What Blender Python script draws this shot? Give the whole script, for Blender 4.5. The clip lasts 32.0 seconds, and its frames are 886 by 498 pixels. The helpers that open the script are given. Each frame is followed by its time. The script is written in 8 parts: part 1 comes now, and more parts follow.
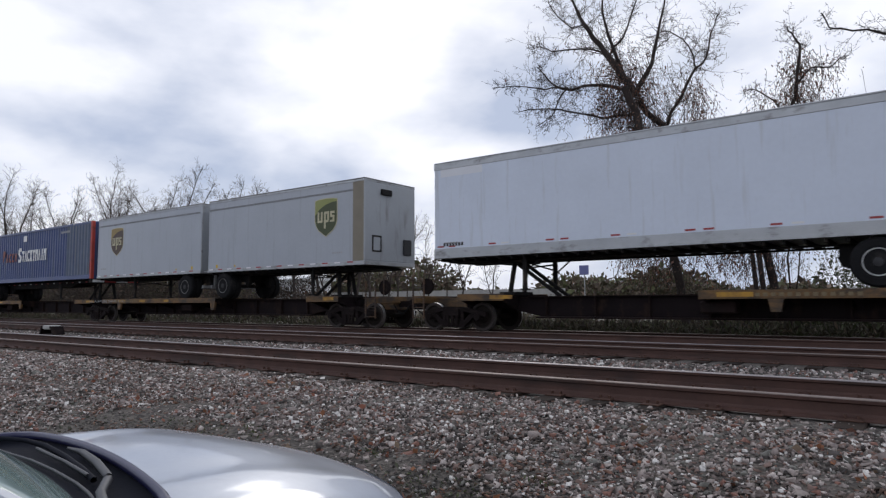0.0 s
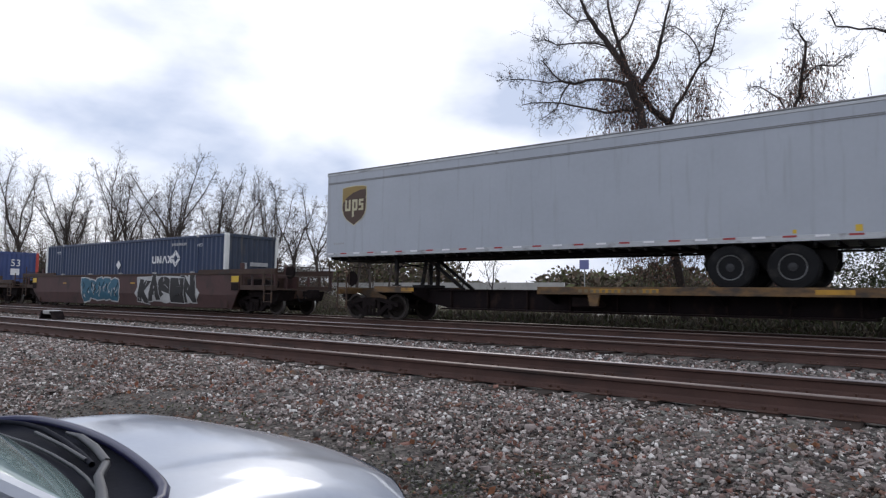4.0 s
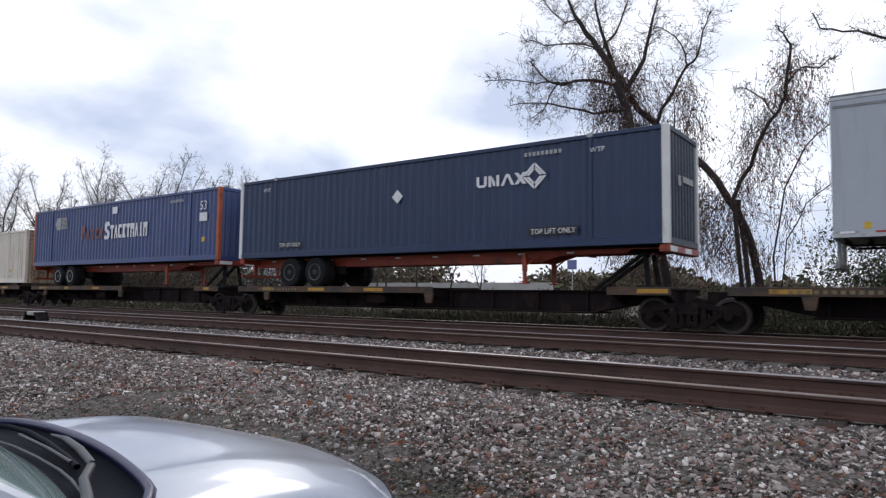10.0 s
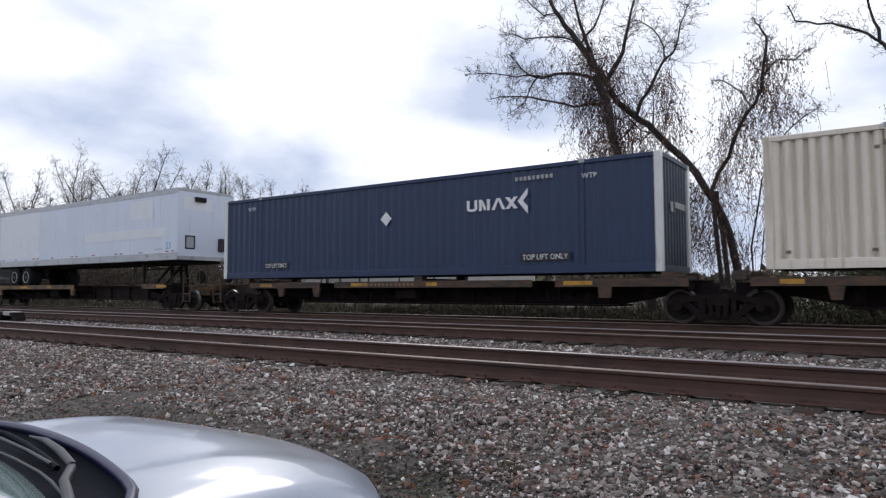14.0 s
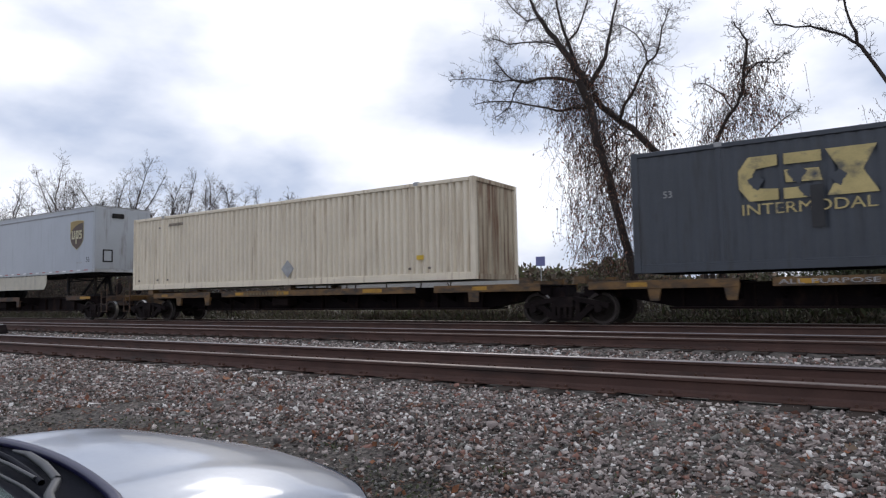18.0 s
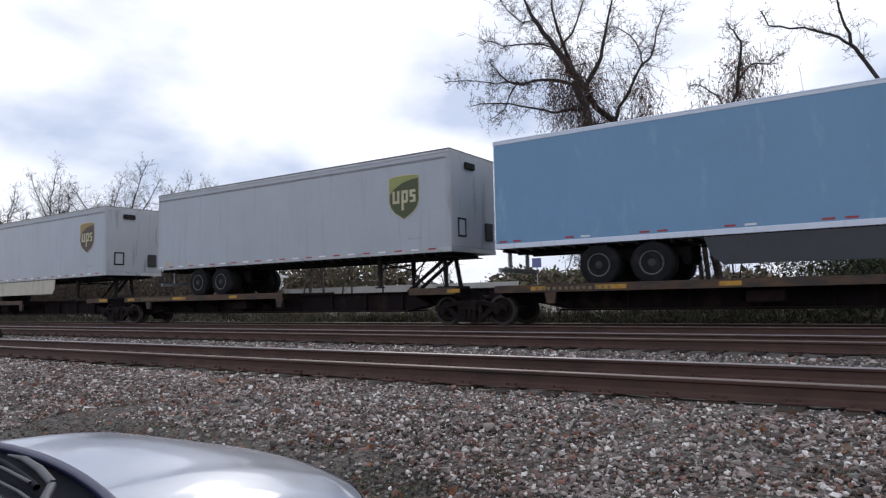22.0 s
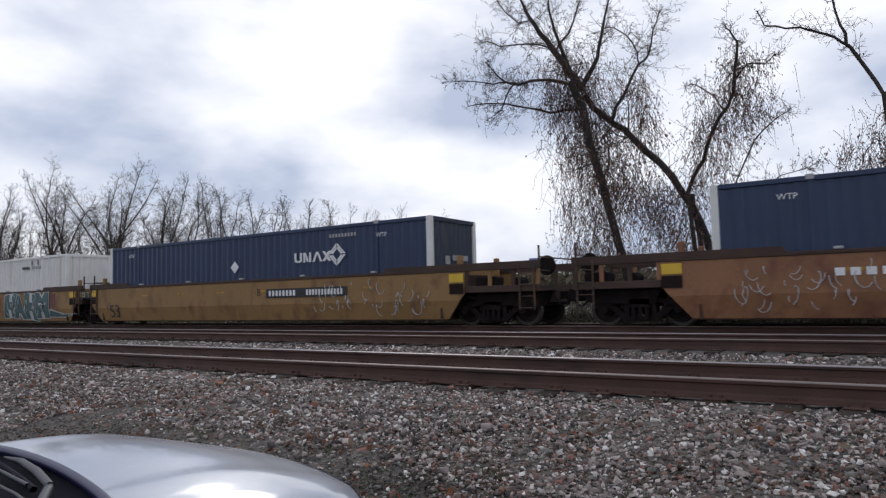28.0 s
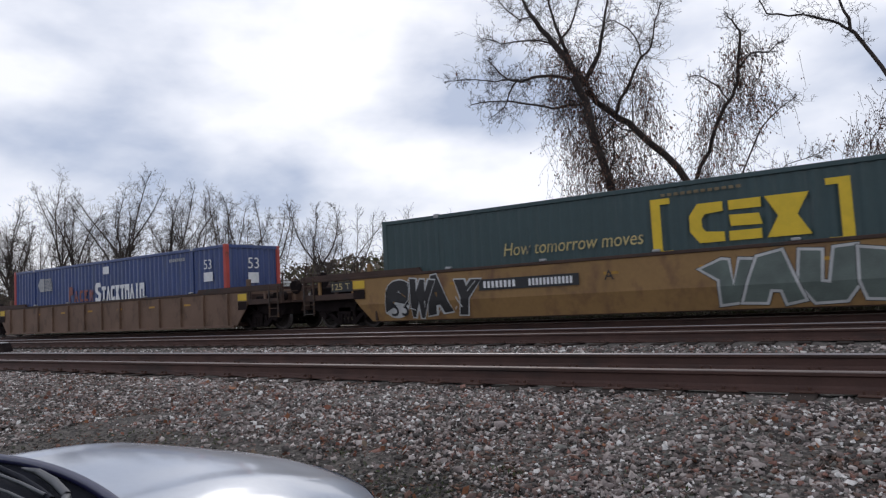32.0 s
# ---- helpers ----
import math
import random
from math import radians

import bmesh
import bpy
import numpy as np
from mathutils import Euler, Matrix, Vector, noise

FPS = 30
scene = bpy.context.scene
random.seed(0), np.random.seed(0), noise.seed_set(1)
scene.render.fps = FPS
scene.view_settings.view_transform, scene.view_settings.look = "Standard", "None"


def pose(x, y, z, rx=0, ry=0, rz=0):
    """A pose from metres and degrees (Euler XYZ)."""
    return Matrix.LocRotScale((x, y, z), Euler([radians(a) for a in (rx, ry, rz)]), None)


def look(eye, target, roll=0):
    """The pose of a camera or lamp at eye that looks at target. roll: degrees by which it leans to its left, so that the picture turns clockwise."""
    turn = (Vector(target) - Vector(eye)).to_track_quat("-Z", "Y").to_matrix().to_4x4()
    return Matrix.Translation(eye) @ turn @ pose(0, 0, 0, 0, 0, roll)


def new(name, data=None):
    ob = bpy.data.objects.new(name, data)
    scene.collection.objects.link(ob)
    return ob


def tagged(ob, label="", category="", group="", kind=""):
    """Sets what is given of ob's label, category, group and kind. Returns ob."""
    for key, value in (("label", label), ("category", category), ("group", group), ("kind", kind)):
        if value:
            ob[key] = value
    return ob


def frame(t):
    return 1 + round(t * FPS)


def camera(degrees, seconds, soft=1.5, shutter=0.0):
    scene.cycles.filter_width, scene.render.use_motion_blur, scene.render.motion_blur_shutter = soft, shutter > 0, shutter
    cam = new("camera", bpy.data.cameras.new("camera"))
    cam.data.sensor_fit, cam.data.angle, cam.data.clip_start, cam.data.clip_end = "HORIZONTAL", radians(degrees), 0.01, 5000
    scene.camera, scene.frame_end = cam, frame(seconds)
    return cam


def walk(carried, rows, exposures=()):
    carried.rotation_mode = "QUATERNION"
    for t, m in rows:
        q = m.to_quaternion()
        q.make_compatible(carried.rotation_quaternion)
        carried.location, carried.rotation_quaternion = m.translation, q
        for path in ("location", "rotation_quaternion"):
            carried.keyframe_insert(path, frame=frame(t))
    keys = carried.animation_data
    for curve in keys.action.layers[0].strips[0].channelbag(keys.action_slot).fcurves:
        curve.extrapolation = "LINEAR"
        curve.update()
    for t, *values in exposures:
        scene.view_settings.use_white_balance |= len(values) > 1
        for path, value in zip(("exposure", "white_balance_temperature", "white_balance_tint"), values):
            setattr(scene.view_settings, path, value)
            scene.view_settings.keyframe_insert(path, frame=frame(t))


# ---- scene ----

EXPO = [(0.0, -0.15), (1.0, 0.00), (2.0, 0.12), (3.0, 0.18), (4.5, 0.03), (6.0, -0.15), (7.0, -0.07), (8.0, -0.13), (9.0, -0.13), (10.0, 0.14), (11.0, 0.38), (12.0, 0.37), (13.0, 0.20), (14.0, 0.07), (16.0, 0.05), (17.0, 0.08), (18.0, 0.00), (19.0, -0.07), (20.0, 0.03), (21.0, 0.10), (25.0, 0.13), (28.0, -0.15), (32.0, -0.17)]

# ---------------------------------------------------------------- camera
RH = 0.19            # rail head above the ballast
EYE = (0.0, 0.0, 0.83 + RH)
SPEED = 13.35        # train, m/s along +x
YC = 17.1            # centre line of the train's track
LAST = 32.0


def aim(turn, tilt, lean):
    """A pose at the eye: degrees to the left of straight across the tracks, up, and of lean."""
    return pose(*EYE, 90 + tilt, 0, turn) @ pose(0, 0, 0, 0, 0, lean)


cam = camera(67.47, 32.0, soft=1.25, shutter=0.09)
walk(cam, [
    (0.0, aim(36.93, 4.65, -0.29)),
    (0.5, aim(36.90, 4.58, 0.10)),
    (1.0, aim(36.93, 4.48, 0.16)),
    (1.5, aim(36.90, 4.34, 0.20)),
    (2.0, aim(36.91, 4.19, 0.27)),
    (2.5, aim(36.93, 4.17, 0.35)),
    (3.0, aim(36.93, 4.09, 0.47)),
    (3.5, aim(36.96, 4.03, 0.62)),
    (5.5, aim(36.95, 3.77, 1.00)),
    (6.0, aim(36.93, 3.73, 1.02)),
    (6.5, aim(36.90, 3.65, 1.12)),
    (7.0, aim(36.81, 3.55, 1.24)),
    (7.5, aim(36.73, 3.50, 1.40)),
    (8.0, aim(36.60, 3.44, 1.51)),
    (8.5, aim(36.38, 3.47, 1.41)),
    (9.0, aim(36.23, 3.60, 1.18)),
    (9.5, aim(36.07, 3.79, 0.87)),
    (10.0, aim(35.97, 3.99, 0.66)),
    (10.5, aim(35.99, 4.05, 0.63)),
    (11.0, aim(36.32, 3.82, 0.70)),
    (11.5, aim(36.29, 3.51, 0.27)),
    (12.0, aim(36.15, 3.38, -0.09)),
    (12.5, aim(35.61, 3.36, -0.15)),
    (13.0, aim(35.15, 3.41, -0.13)),
    (13.5, aim(34.75, 3.47, -0.00)),
    (14.0, aim(34.42, 3.50, -0.13)),
    (14.5, aim(34.15, 3.58, -0.40)),
    (16.5, aim(33.52, 3.90, -1.02)),
    (17.0, aim(33.42, 3.96, -1.01)),
    (17.5, aim(33.39, 3.98, -1.00)),
    (18.0, aim(33.28, 3.95, -1.04)),
    (18.5, aim(33.18, 3.96, -1.05)),
    (19.0, aim(33.10, 4.00, -1.23)),
    (19.5, aim(33.06, 4.06, -1.41)),
    (20.0, aim(32.99, 4.14, -1.31)),
    (20.5, aim(33.00, 4.14, -1.47)),
    (21.0, aim(33.02, 4.15, -1.44)),
    (21.5, aim(33.01, 4.13, -1.27)),
    (22.0, aim(32.95, 4.11, -1.28)),
    (22.5, aim(32.89, 4.10, -1.07)),
    (23.0, aim(32.77, 4.03, -0.62)),
    (23.5, aim(32.65, 3.96, -0.76)),
    (24.0, aim(32.55, 3.88, -0.95)),
    (24.5, aim(32.54, 3.92, -0.88)),
    (25.0, aim(32.47, 3.93, -0.75)),
    (25.5, aim(32.49, 3.94, -1.00)),
    (27.5, aim(32.62, 4.08, -1.28)),
    (28.0, aim(32.71, 4.13, -1.46)),
    (28.5, aim(32.76, 4.19, -1.46)),
    (29.0, aim(32.81, 4.24, -1.38)),
    (29.5, aim(32.84, 4.26, -1.53)),
    (30.0, aim(32.89, 4.33, -1.70)),
    (30.5, aim(32.87, 4.38, -1.62)),
    (31.0, aim(32.92, 4.38, -1.90)),
    (31.5, aim(33.03, 4.21, -2.15)),
    (32.0, aim(33.37, 4.11, -3.17)),
], exposures=EXPO)

# ---------------------------------------------------------------- sky and sun
world = bpy.data.worlds.new("overcast_sky")
scene.world = world
world.use_nodes = True
wn, wl = world.node_tree.nodes, world.node_tree.links
wn.clear()
w_out = wn.new("ShaderNodeOutputWorld")
w_bg = wn.new("ShaderNodeBackground")
w_sky = wn.new("ShaderNodeTexSky")
w_sky.sky_type, w_sky.sun_disc = "NISHITA", False
w_sky.sun_elevation, w_sky.sun_rotation = radians(36), radians(323)
w_co = wn.new("ShaderNodeTexCoord")
w_map = wn.new("ShaderNodeMapping")
w_map.inputs["Scale"].default_value = (1.0, 1.0, 2.1)
w_map.inputs["Location"].default_value = (0.35, 0.6, 0.15)
w_n1 = wn.new("ShaderNodeTexNoise")
w_n1.inputs["Scale"].default_value, w_n1.inputs["Detail"].default_value, w_n1.inputs["Roughness"].default_value = 2.6, 6.0, 0.48
w_ramp = wn.new("ShaderNodeValToRGB")
w_ramp.color_ramp.elements[0].position, w_ramp.color_ramp.elements[0].color = 0.40, (0.53, 0.61, 0.80, 1)
w_ramp.color_ramp.elements[1].position, w_ramp.color_ramp.elements[1].color = 0.59, (1.13, 1.15, 1.24, 1)
w_mul = wn.new("ShaderNodeMix")
w_mul.data_type, w_mul.blend_type = "RGBA", "MIX"
w_mul.inputs[0].default_value = 0.94
w_sc = wn.new("ShaderNodeVectorMath")
w_sc.operation = "SCALE"
w_sc.inputs["Scale"].default_value = 0.10
wl.new(w_sky.outputs["Color"], w_sc.inputs[0])
wl.new(w_co.outputs["Generated"], w_map.inputs["Vector"])
wl.new(w_map.outputs["Vector"], w_n1.inputs["Vector"])
wl.new(w_n1.outputs["Fac"], w_ramp.inputs["Fac"])
wl.new(w_sc.outputs["Vector"], w_mul.inputs[6])
wl.new(w_ramp.outputs["Color"], w_mul.inputs[7])
wl.new(w_mul.outputs[2], w_bg.inputs["Color"])
w_bg.inputs["Strength"].default_value = 1.0
wl.new(w_bg.outputs["Background"], w_out.inputs["Surface"])

sun = new("sun", bpy.data.lights.new("sun", "SUN"))
sun.data.energy, sun.data.angle, sun.data.color = 0.6, radians(24), (1.0, 0.96, 0.9)
sun.matrix_world = look((-36, 48, 42), (0, 0, 0))


# ---------------------------------------------------------------- materials
def surface(name, col, rough=0.55, metal=0.0, vary=0.18, scale=2.5, stain=None, stain_amount=0.0, streak=(1, 1, 1),
            bump=0.0, bump_scale=30.0, by="none", spread=0.0, spec=0.5, coat=0.0):
    """A paint, metal, wood or stone: base colour broken up at two scales, stains of a second colour, fine relief.
    by: 'object' or 'island' varies the brightness from piece to piece by spread."""
    m = bpy.data.materials.new(name)
    m.use_nodes = True
    n, l = m.node_tree.nodes, m.node_tree.links
    bsdf = n["Principled BSDF"]
    bsdf.inputs["Roughness"].default_value, bsdf.inputs["Metallic"].default_value = rough, metal
    bsdf.inputs["Specular IOR Level"].default_value = spec
    bsdf.inputs["Coat Weight"].default_value = coat
    bsdf.inputs["Coat Roughness"].default_value = 0.08
    co = n.new("ShaderNodeTexCoord")
    big, fine = n.new("ShaderNodeTexNoise"), n.new("ShaderNodeTexNoise")
    big.inputs["Scale"].default_value, big.inputs["Detail"].default_value = scale, 4
    fine.inputs["Scale"].default_value, fine.inputs["Detail"].default_value = scale * 14, 3
    l.new(co.outputs["Object"], big.inputs["Vector"])
    l.new(co.outputs["Object"], fine.inputs["Vector"])
    add = n.new("ShaderNodeMath")
    add.operation = "MULTIPLY_ADD"
    add.inputs[1].default_value = 0.45
    l.new(fine.outputs["Fac"], add.inputs[0])
    l.new(big.outputs["Fac"], add.inputs[2])
    span = n.new("ShaderNodeMapRange")
    span.inputs["From Min"].default_value, span.inputs["From Max"].default_value = 0.45, 1.0
    span.inputs["To Min"].default_value, span.inputs["To Max"].default_value = 1 - vary, 1 + vary
    l.new(add.outputs[0], span.inputs["Value"])
    value = span.outputs["Result"]
    if by != "none":
        if by == "object":
            rnd = n.new("ShaderNodeObjectInfo").outputs["Random"]
        else:
            rnd = n.new("ShaderNodeNewGeometry").outputs["Random Per Island"]
        r2 = n.new("ShaderNodeMapRange")
        r2.inputs["To Min"].default_value, r2.inputs["To Max"].default_value = 1 - spread, 1 + spread
        l.new(rnd, r2.inputs["Value"])
        mm = n.new("ShaderNodeMath")
        mm.operation = "MULTIPLY"
        l.new(value, mm.inputs[0])
        l.new(r2.outputs["Result"], mm.inputs[1])
        value = mm.outputs[0]
    sc = n.new("ShaderNodeVectorMath")
    sc.operation = "SCALE"
    sc.inputs[0].default_value = col[:3]
    l.new(value, sc.inputs["Scale"])
    out = sc.outputs["Vector"]
    if stain and stain_amount > 0:
        mp = n.new("ShaderNodeMapping")
        mp.inputs["Scale"].default_value = streak
        l.new(co.outputs["Object"], mp.inputs["Vector"])
        sn = n.new("ShaderNodeTexNoise")
        sn.inputs["Scale"].default_value, sn.inputs["Detail"].default_value, sn.inputs["Roughness"].default_value = 2.2, 7, 0.62
        l.new(mp.outputs["Vector"], sn.inputs["Vector"])
        rp = n.new("ShaderNodeMapRange")
        rp.inputs["From Min"].default_value, rp.inputs["From Max"].default_value = 0.66 - 0.3 * stain_amount, 0.80 - 0.22 * stain_amount
        l.new(sn.outputs["Fac"], rp.inputs["Value"])
        mx = n.new("ShaderNodeMix")
        mx.data_type = "RGBA"
        l.new(rp.outputs["Result"], mx.inputs[0])
        l.new(out, mx.inputs[6])
        mx.inputs[7].default_value = stain
        out = mx.outputs[2]
    l.new(out, bsdf.inputs["Base Color"])
    if bump > 0:
        bn = n.new("ShaderNodeTexNoise")
        bn.inputs["Scale"].default_value, bn.inputs["Detail"].default_value = bump_scale, 5
        l.new(co.outputs["Object"], bn.inputs["Vector"])
        bp = n.new("ShaderNodeBump")
        bp.inputs["Strength"].default_value, bp.inputs["Distance"].default_value = bump, 0.01
        l.new(bn.outputs["Fac"], bp.inputs["Height"])
        l.new(bp.outputs["Normal"], bsdf.inputs["Normal"])
    return m


def palette(name, stops, rough=0.9, by="island", bump=0.3):
    """Stones or leaves: each piece takes its own colour from the stops."""
    m = bpy.data.materials.new(name)
    m.use_nodes = True
    n, l = m.node_tree.nodes, m.node_tree.links
    bsdf = n["Principled BSDF"]
    bsdf.inputs["Roughness"].default_value = rough
    rnd = n.new("ShaderNodeNewGeometry").outputs["Random Per Island"]
    ramp = n.new("ShaderNodeValToRGB")
    ramp.color_ramp.interpolation = "CONSTANT"
    while len(ramp.color_ramp.elements) < len(stops):
        ramp.color_ramp.elements.new(0.5)
    for e, (p, c) in zip(ramp.color_ramp.elements, stops):
        e.position, e.color = p, c
    l.new(rnd, ramp.inputs["Fac"])
    co = n.new("ShaderNodeTexCoord")
    no = n.new("ShaderNodeTexNoise")
    no.inputs["Scale"].default_value, no.inputs["Detail"].default_value = 45, 4
    l.new(co.outputs["Object"], no.inputs["Vector"])
    mr = n.new("ShaderNodeMapRange")
    mr.inputs["To Min"].default_value, mr.inputs["To Max"].default_value = 0.6, 1.4
    l.new(no.outputs["Fac"], mr.inputs["Value"])
    sc = n.new("ShaderNodeVectorMath")
    sc.operation = "SCALE"
    l.new(ramp.outputs["Color"], sc.inputs[0])
    l.new(mr.outputs["Result"], sc.inputs["Scale"])
    l.new(sc.outputs["Vector"], bsdf.inputs["Base Color"])
    if bump:
        bp = n.new("ShaderNodeBump")
        bp.inputs["Strength"].default_value, bp.inputs["Distance"].default_value = bump, 0.01
        l.new(no.outputs["Fac"], bp.inputs["Height"])
        l.new(bp.outputs["Normal"], bsdf.inputs["Normal"])
    return m


RUST = (0.085, 0.035, 0.018, 1)
GRIME = (0.03, 0.027, 0.024, 1)
M = {}
M["white_skin"] = surface("white_trailer_skin", (0.64, 0.69, 0.78), 0.42, vary=0.05, scale=0.7, stain=(0.52, 0.54, 0.57, 1), stain_amount=0.30, streak=(2.5, 1, 0.15))
M["grey_skin"] = surface("grey_trailer_skin", (0.365, 0.39, 0.43), 0.30, spec=0.65, vary=0.06, scale=0.7, stain=(0.30, 0.315, 0.34, 1), stain_amount=0.34, streak=(2.5, 1, 0.15))
M["grey_end"] = surface("grey_trailer_end", (0.36, 0.38, 0.40), 0.45, vary=0.06, scale=0.9, stain=(0.22, 0.21, 0.20, 1), stain_amount=0.35, streak=(1.5, 1.5, 0.2))
M["tan_post"] = surface("tan_corner_panel", (0.22, 0.19, 0.14), 0.5, vary=0.1)
M["blue_skin"] = surface("sky_blue_trailer_skin", (0.145, 0.28, 0.44), 0.30, vary=0.05, scale=0.6, stain=(0.22, 0.36, 0.50, 1), stain_amount=0.22, streak=(1.2, 1, 0.3))
M["alu"] = surface("aluminium_rail", (0.40, 0.41, 0.42), 0.38, 0.6, vary=0.12, stain=(0.16, 0.15, 0.14, 1), stain_amount=0.35, streak=(1, 1, 2))
M["roof_dark"] = surface("weathered_roof_edge", (0.20, 0.20, 0.20), 0.6, vary=0.25)
M["tape_red"] = surface("red_reflective_tape", (0.32, 0.03, 0.03), 0.4)
M["tape_white"] = surface("white_reflective_tape", (0.75, 0.75, 0.75), 0.4)
M["black_frame"] = surface("black_underframe", (0.016, 0.015, 0.015), 0.8, spec=0.2, vary=0.3, stain=(0.06, 0.045, 0.035, 1), stain_amount=0.4, bump=0.2)
M["tyre"] = surface("tyre_rubber", (0.012, 0.012, 0.013), 0.9, spec=0.2, vary=0.25, stain=(0.04, 0.037, 0.034, 1), stain_amount=0.3, bump=0.3)
M["rim_white"] = surface("steel_wheel_rim", (0.52, 0.52, 0.50), 0.45, 0.2, vary=0.2, stain=GRIME, stain_amount=0.4)
# even near-black base for a wheel's dished middle, darker than its edge
M["rim_dark"] = surface("dark_wheel_rim", (0.030, 0.030, 0.032), 0.6, 0.2, vary=0.3)
M["rim_ring"] = surface("bare_rim_edge", (0.15, 0.15, 0.147), 0.4, 0.4, vary=0.2, stain=GRIME, stain_amount=0.35)
M["navy"] = surface("navy_container_paint", (0.011, 0.028, 0.078), 0.46, vary=0.14, scale=0.8, stain=(0.030, 0.050, 0.10, 1), stain_amount=0.32, streak=(4, 1, 0.15))
M["navy_end"] = surface("navy_container_end", (0.022, 0.034, 0.062), 0.5, vary=0.15, stain=(0.07, 0.065, 0.06, 1), stain_amount=0.4, streak=(2, 2, 0.3))
M["royal"] = surface("royal_blue_container_paint", (0.034, 0.060, 0.178), 0.36, vary=0.16, scale=0.8, stain=(0.078, 0.10, 0.17, 1), stain_amount=0.42, streak=(4, 1, 0.15))
M["royal_grey"] = surface("faded_blue_door_panel", (0.085, 0.11, 0.17), 0.5, vary=0.14, stain=(0.12, 0.13, 0.14, 1), stain_amount=0.4, streak=(2, 1, 0.2))
M["red_post"] = surface("red_corner_post", (0.40, 0.05, 0.035), 0.5, vary=0.18, stain=RUST, stain_amount=0.25)
M["orange_post"] = surface("orange_corner_post", (0.38, 0.085, 0.03), 0.5, vary=0.18, stain=RUST, stain_amount=0.3)
M["orange_chassis"] = surface("orange_chassis_paint", (0.30, 0.045, 0.018), 0.55, vary=0.25, stain=(0.08, 0.03, 0.02, 1), stain_amount=0.45, bump=0.2)
M["white_post"] = surface("white_corner_post", (0.66, 0.66, 0.63), 0.5, vary=0.08, stain=(0.35, 0.30, 0.24, 1), stain_amount=0.3, streak=(3, 3, 0.4))
M["cream"] = surface("cream_container_paint", (0.72, 0.65, 0.55), 0.5, vary=0.07, scale=0.8, stain=(0.40, 0.33, 0.23, 1), stain_amount=0.33, streak=(3, 1, 0.12))
M["beige"] = surface("beige_container_paint", (0.76, 0.67, 0.52), 0.5, vary=0.08, scale=0.8, stain=(0.38, 0.28, 0.18, 1), stain_amount=0.33, streak=(3, 1, 0.12))
M["rusty_end"] = surface("rust_streaked_end_panel", (0.50, 0.42, 0.30), 0.6, vary=0.1, stain=(0.15, 0.065, 0.03, 1), stain_amount=0.72, streak=(3, 3, 0.15))
M["charcoal"] = surface("charcoal_container_paint", (0.043, 0.050, 0.063), 0.40, vary=0.12, scale=0.8, stain=(0.028, 0.03, 0.035, 1), stain_amount=0.38, streak=(2, 1, 0.3))
M["charcoal_end"] = surface("charcoal_ribbed_end", (0.045, 0.045, 0.048), 0.55, vary=0.25, stain=(0.10, 0.08, 0.05, 1), stain_amount=0.45)
M["deep_green"] = surface("dark_green_container_paint", (0.028, 0.058, 0.060), 0.45, vary=0.12, scale=0.8, stain=(0.05, 0.075, 0.075, 1), stain_amount=0.33, streak=(2, 1, 0.2))
M["old_white"] = surface("chalky_white_container_paint", (0.72, 0.71, 0.68), 0.55, vary=0.06, stain=(0.50, 0.42, 0.33, 1), stain_amount=0.30, streak=(7, 1, 0.08))
M["scraped"] = surface("scraped_rusty_streak", (0.46, 0.38, 0.30), 0.7, vary=0.15, scale=3, stain=(0.25, 0.15, 0.10, 1), stain_amount=0.45, streak=(6, 1, 0.5))
M["mark_white"] = surface("white_lettering", (0.72, 0.72, 0.72), 0.5, vary=0.12, scale=6)
M["mark_grey"] = surface("worn_grey_lettering", (0.34, 0.34, 0.34), 0.6, vary=0.25, scale=8)
M["mark_faint"] = surface("faint_dark_lettering", (0.16, 0.13, 0.10), 0.6, vary=0.3, scale=8)
M["mark_orange"] = surface("faded_orange_lettering", (0.22, 0.070, 0.055), 0.6, vary=0.35, scale=8, stain=(0.07, 0.09, 0.2, 1), stain_amount=0.45)
M["shield_edge"] = surface("pale_shield_edge", (0.50, 0.46, 0.30), 0.5, vary=0.1)
M["mark_gold"] = surface("gold_shield_band", (0.28, 0.19, 0.05), 0.45, vary=0.08)
M["mark_lime"] = surface("lime_shield_band", (0.27, 0.29, 0.09), 0.45, vary=0.08)
M["mark_brown"] = surface("brown_shield_field", (0.065, 0.032, 0.018), 0.45, vary=0.08)
M["mark_olive"] = surface("dark_olive_shield_field", (0.055, 0.068, 0.022), 0.45, vary=0.08)
M["mark_yellow"] = surface("yellow_lettering", (0.68, 0.46, 0.02), 0.5, vary=0.1, scale=5)
M["mark_pale_yellow"] = surface("peeling_cream_yellow_lettering", (0.50, 0.40, 0.17), 0.6, vary=0.2, stain=(0.05, 0.06, 0.078, 1), stain_amount=0.42)
M["mark_blue"] = surface("blue_lettering", (0.06, 0.22, 0.48), 0.5, vary=0.12)
M["mark_black"] = surface("black_panel_paint", (0.02, 0.02, 0.022), 0.6, vary=0.25)
M["mark_red"] = surface("red_lettering", (0.36, 0.05, 0.04), 0.55, vary=0.2, stain=(0.36, 0.19, 0.07, 1), stain_amount=0.3)
M["yellow_sign"] = surface("yellow_placard", (0.62, 0.40, 0.03), 0.5, vary=0.1)
M["pale_panel"] = surface("patched_white_panel", (0.72, 0.73, 0.76), 0.45, vary=0.04)
M["skirt"] = surface("cream_side_skirt", (0.50, 0.46, 0.37), 0.5, vary=0.08, stain=(0.25, 0.23, 0.2, 1), stain_amount=0.35, streak=(2, 1, 0.3))
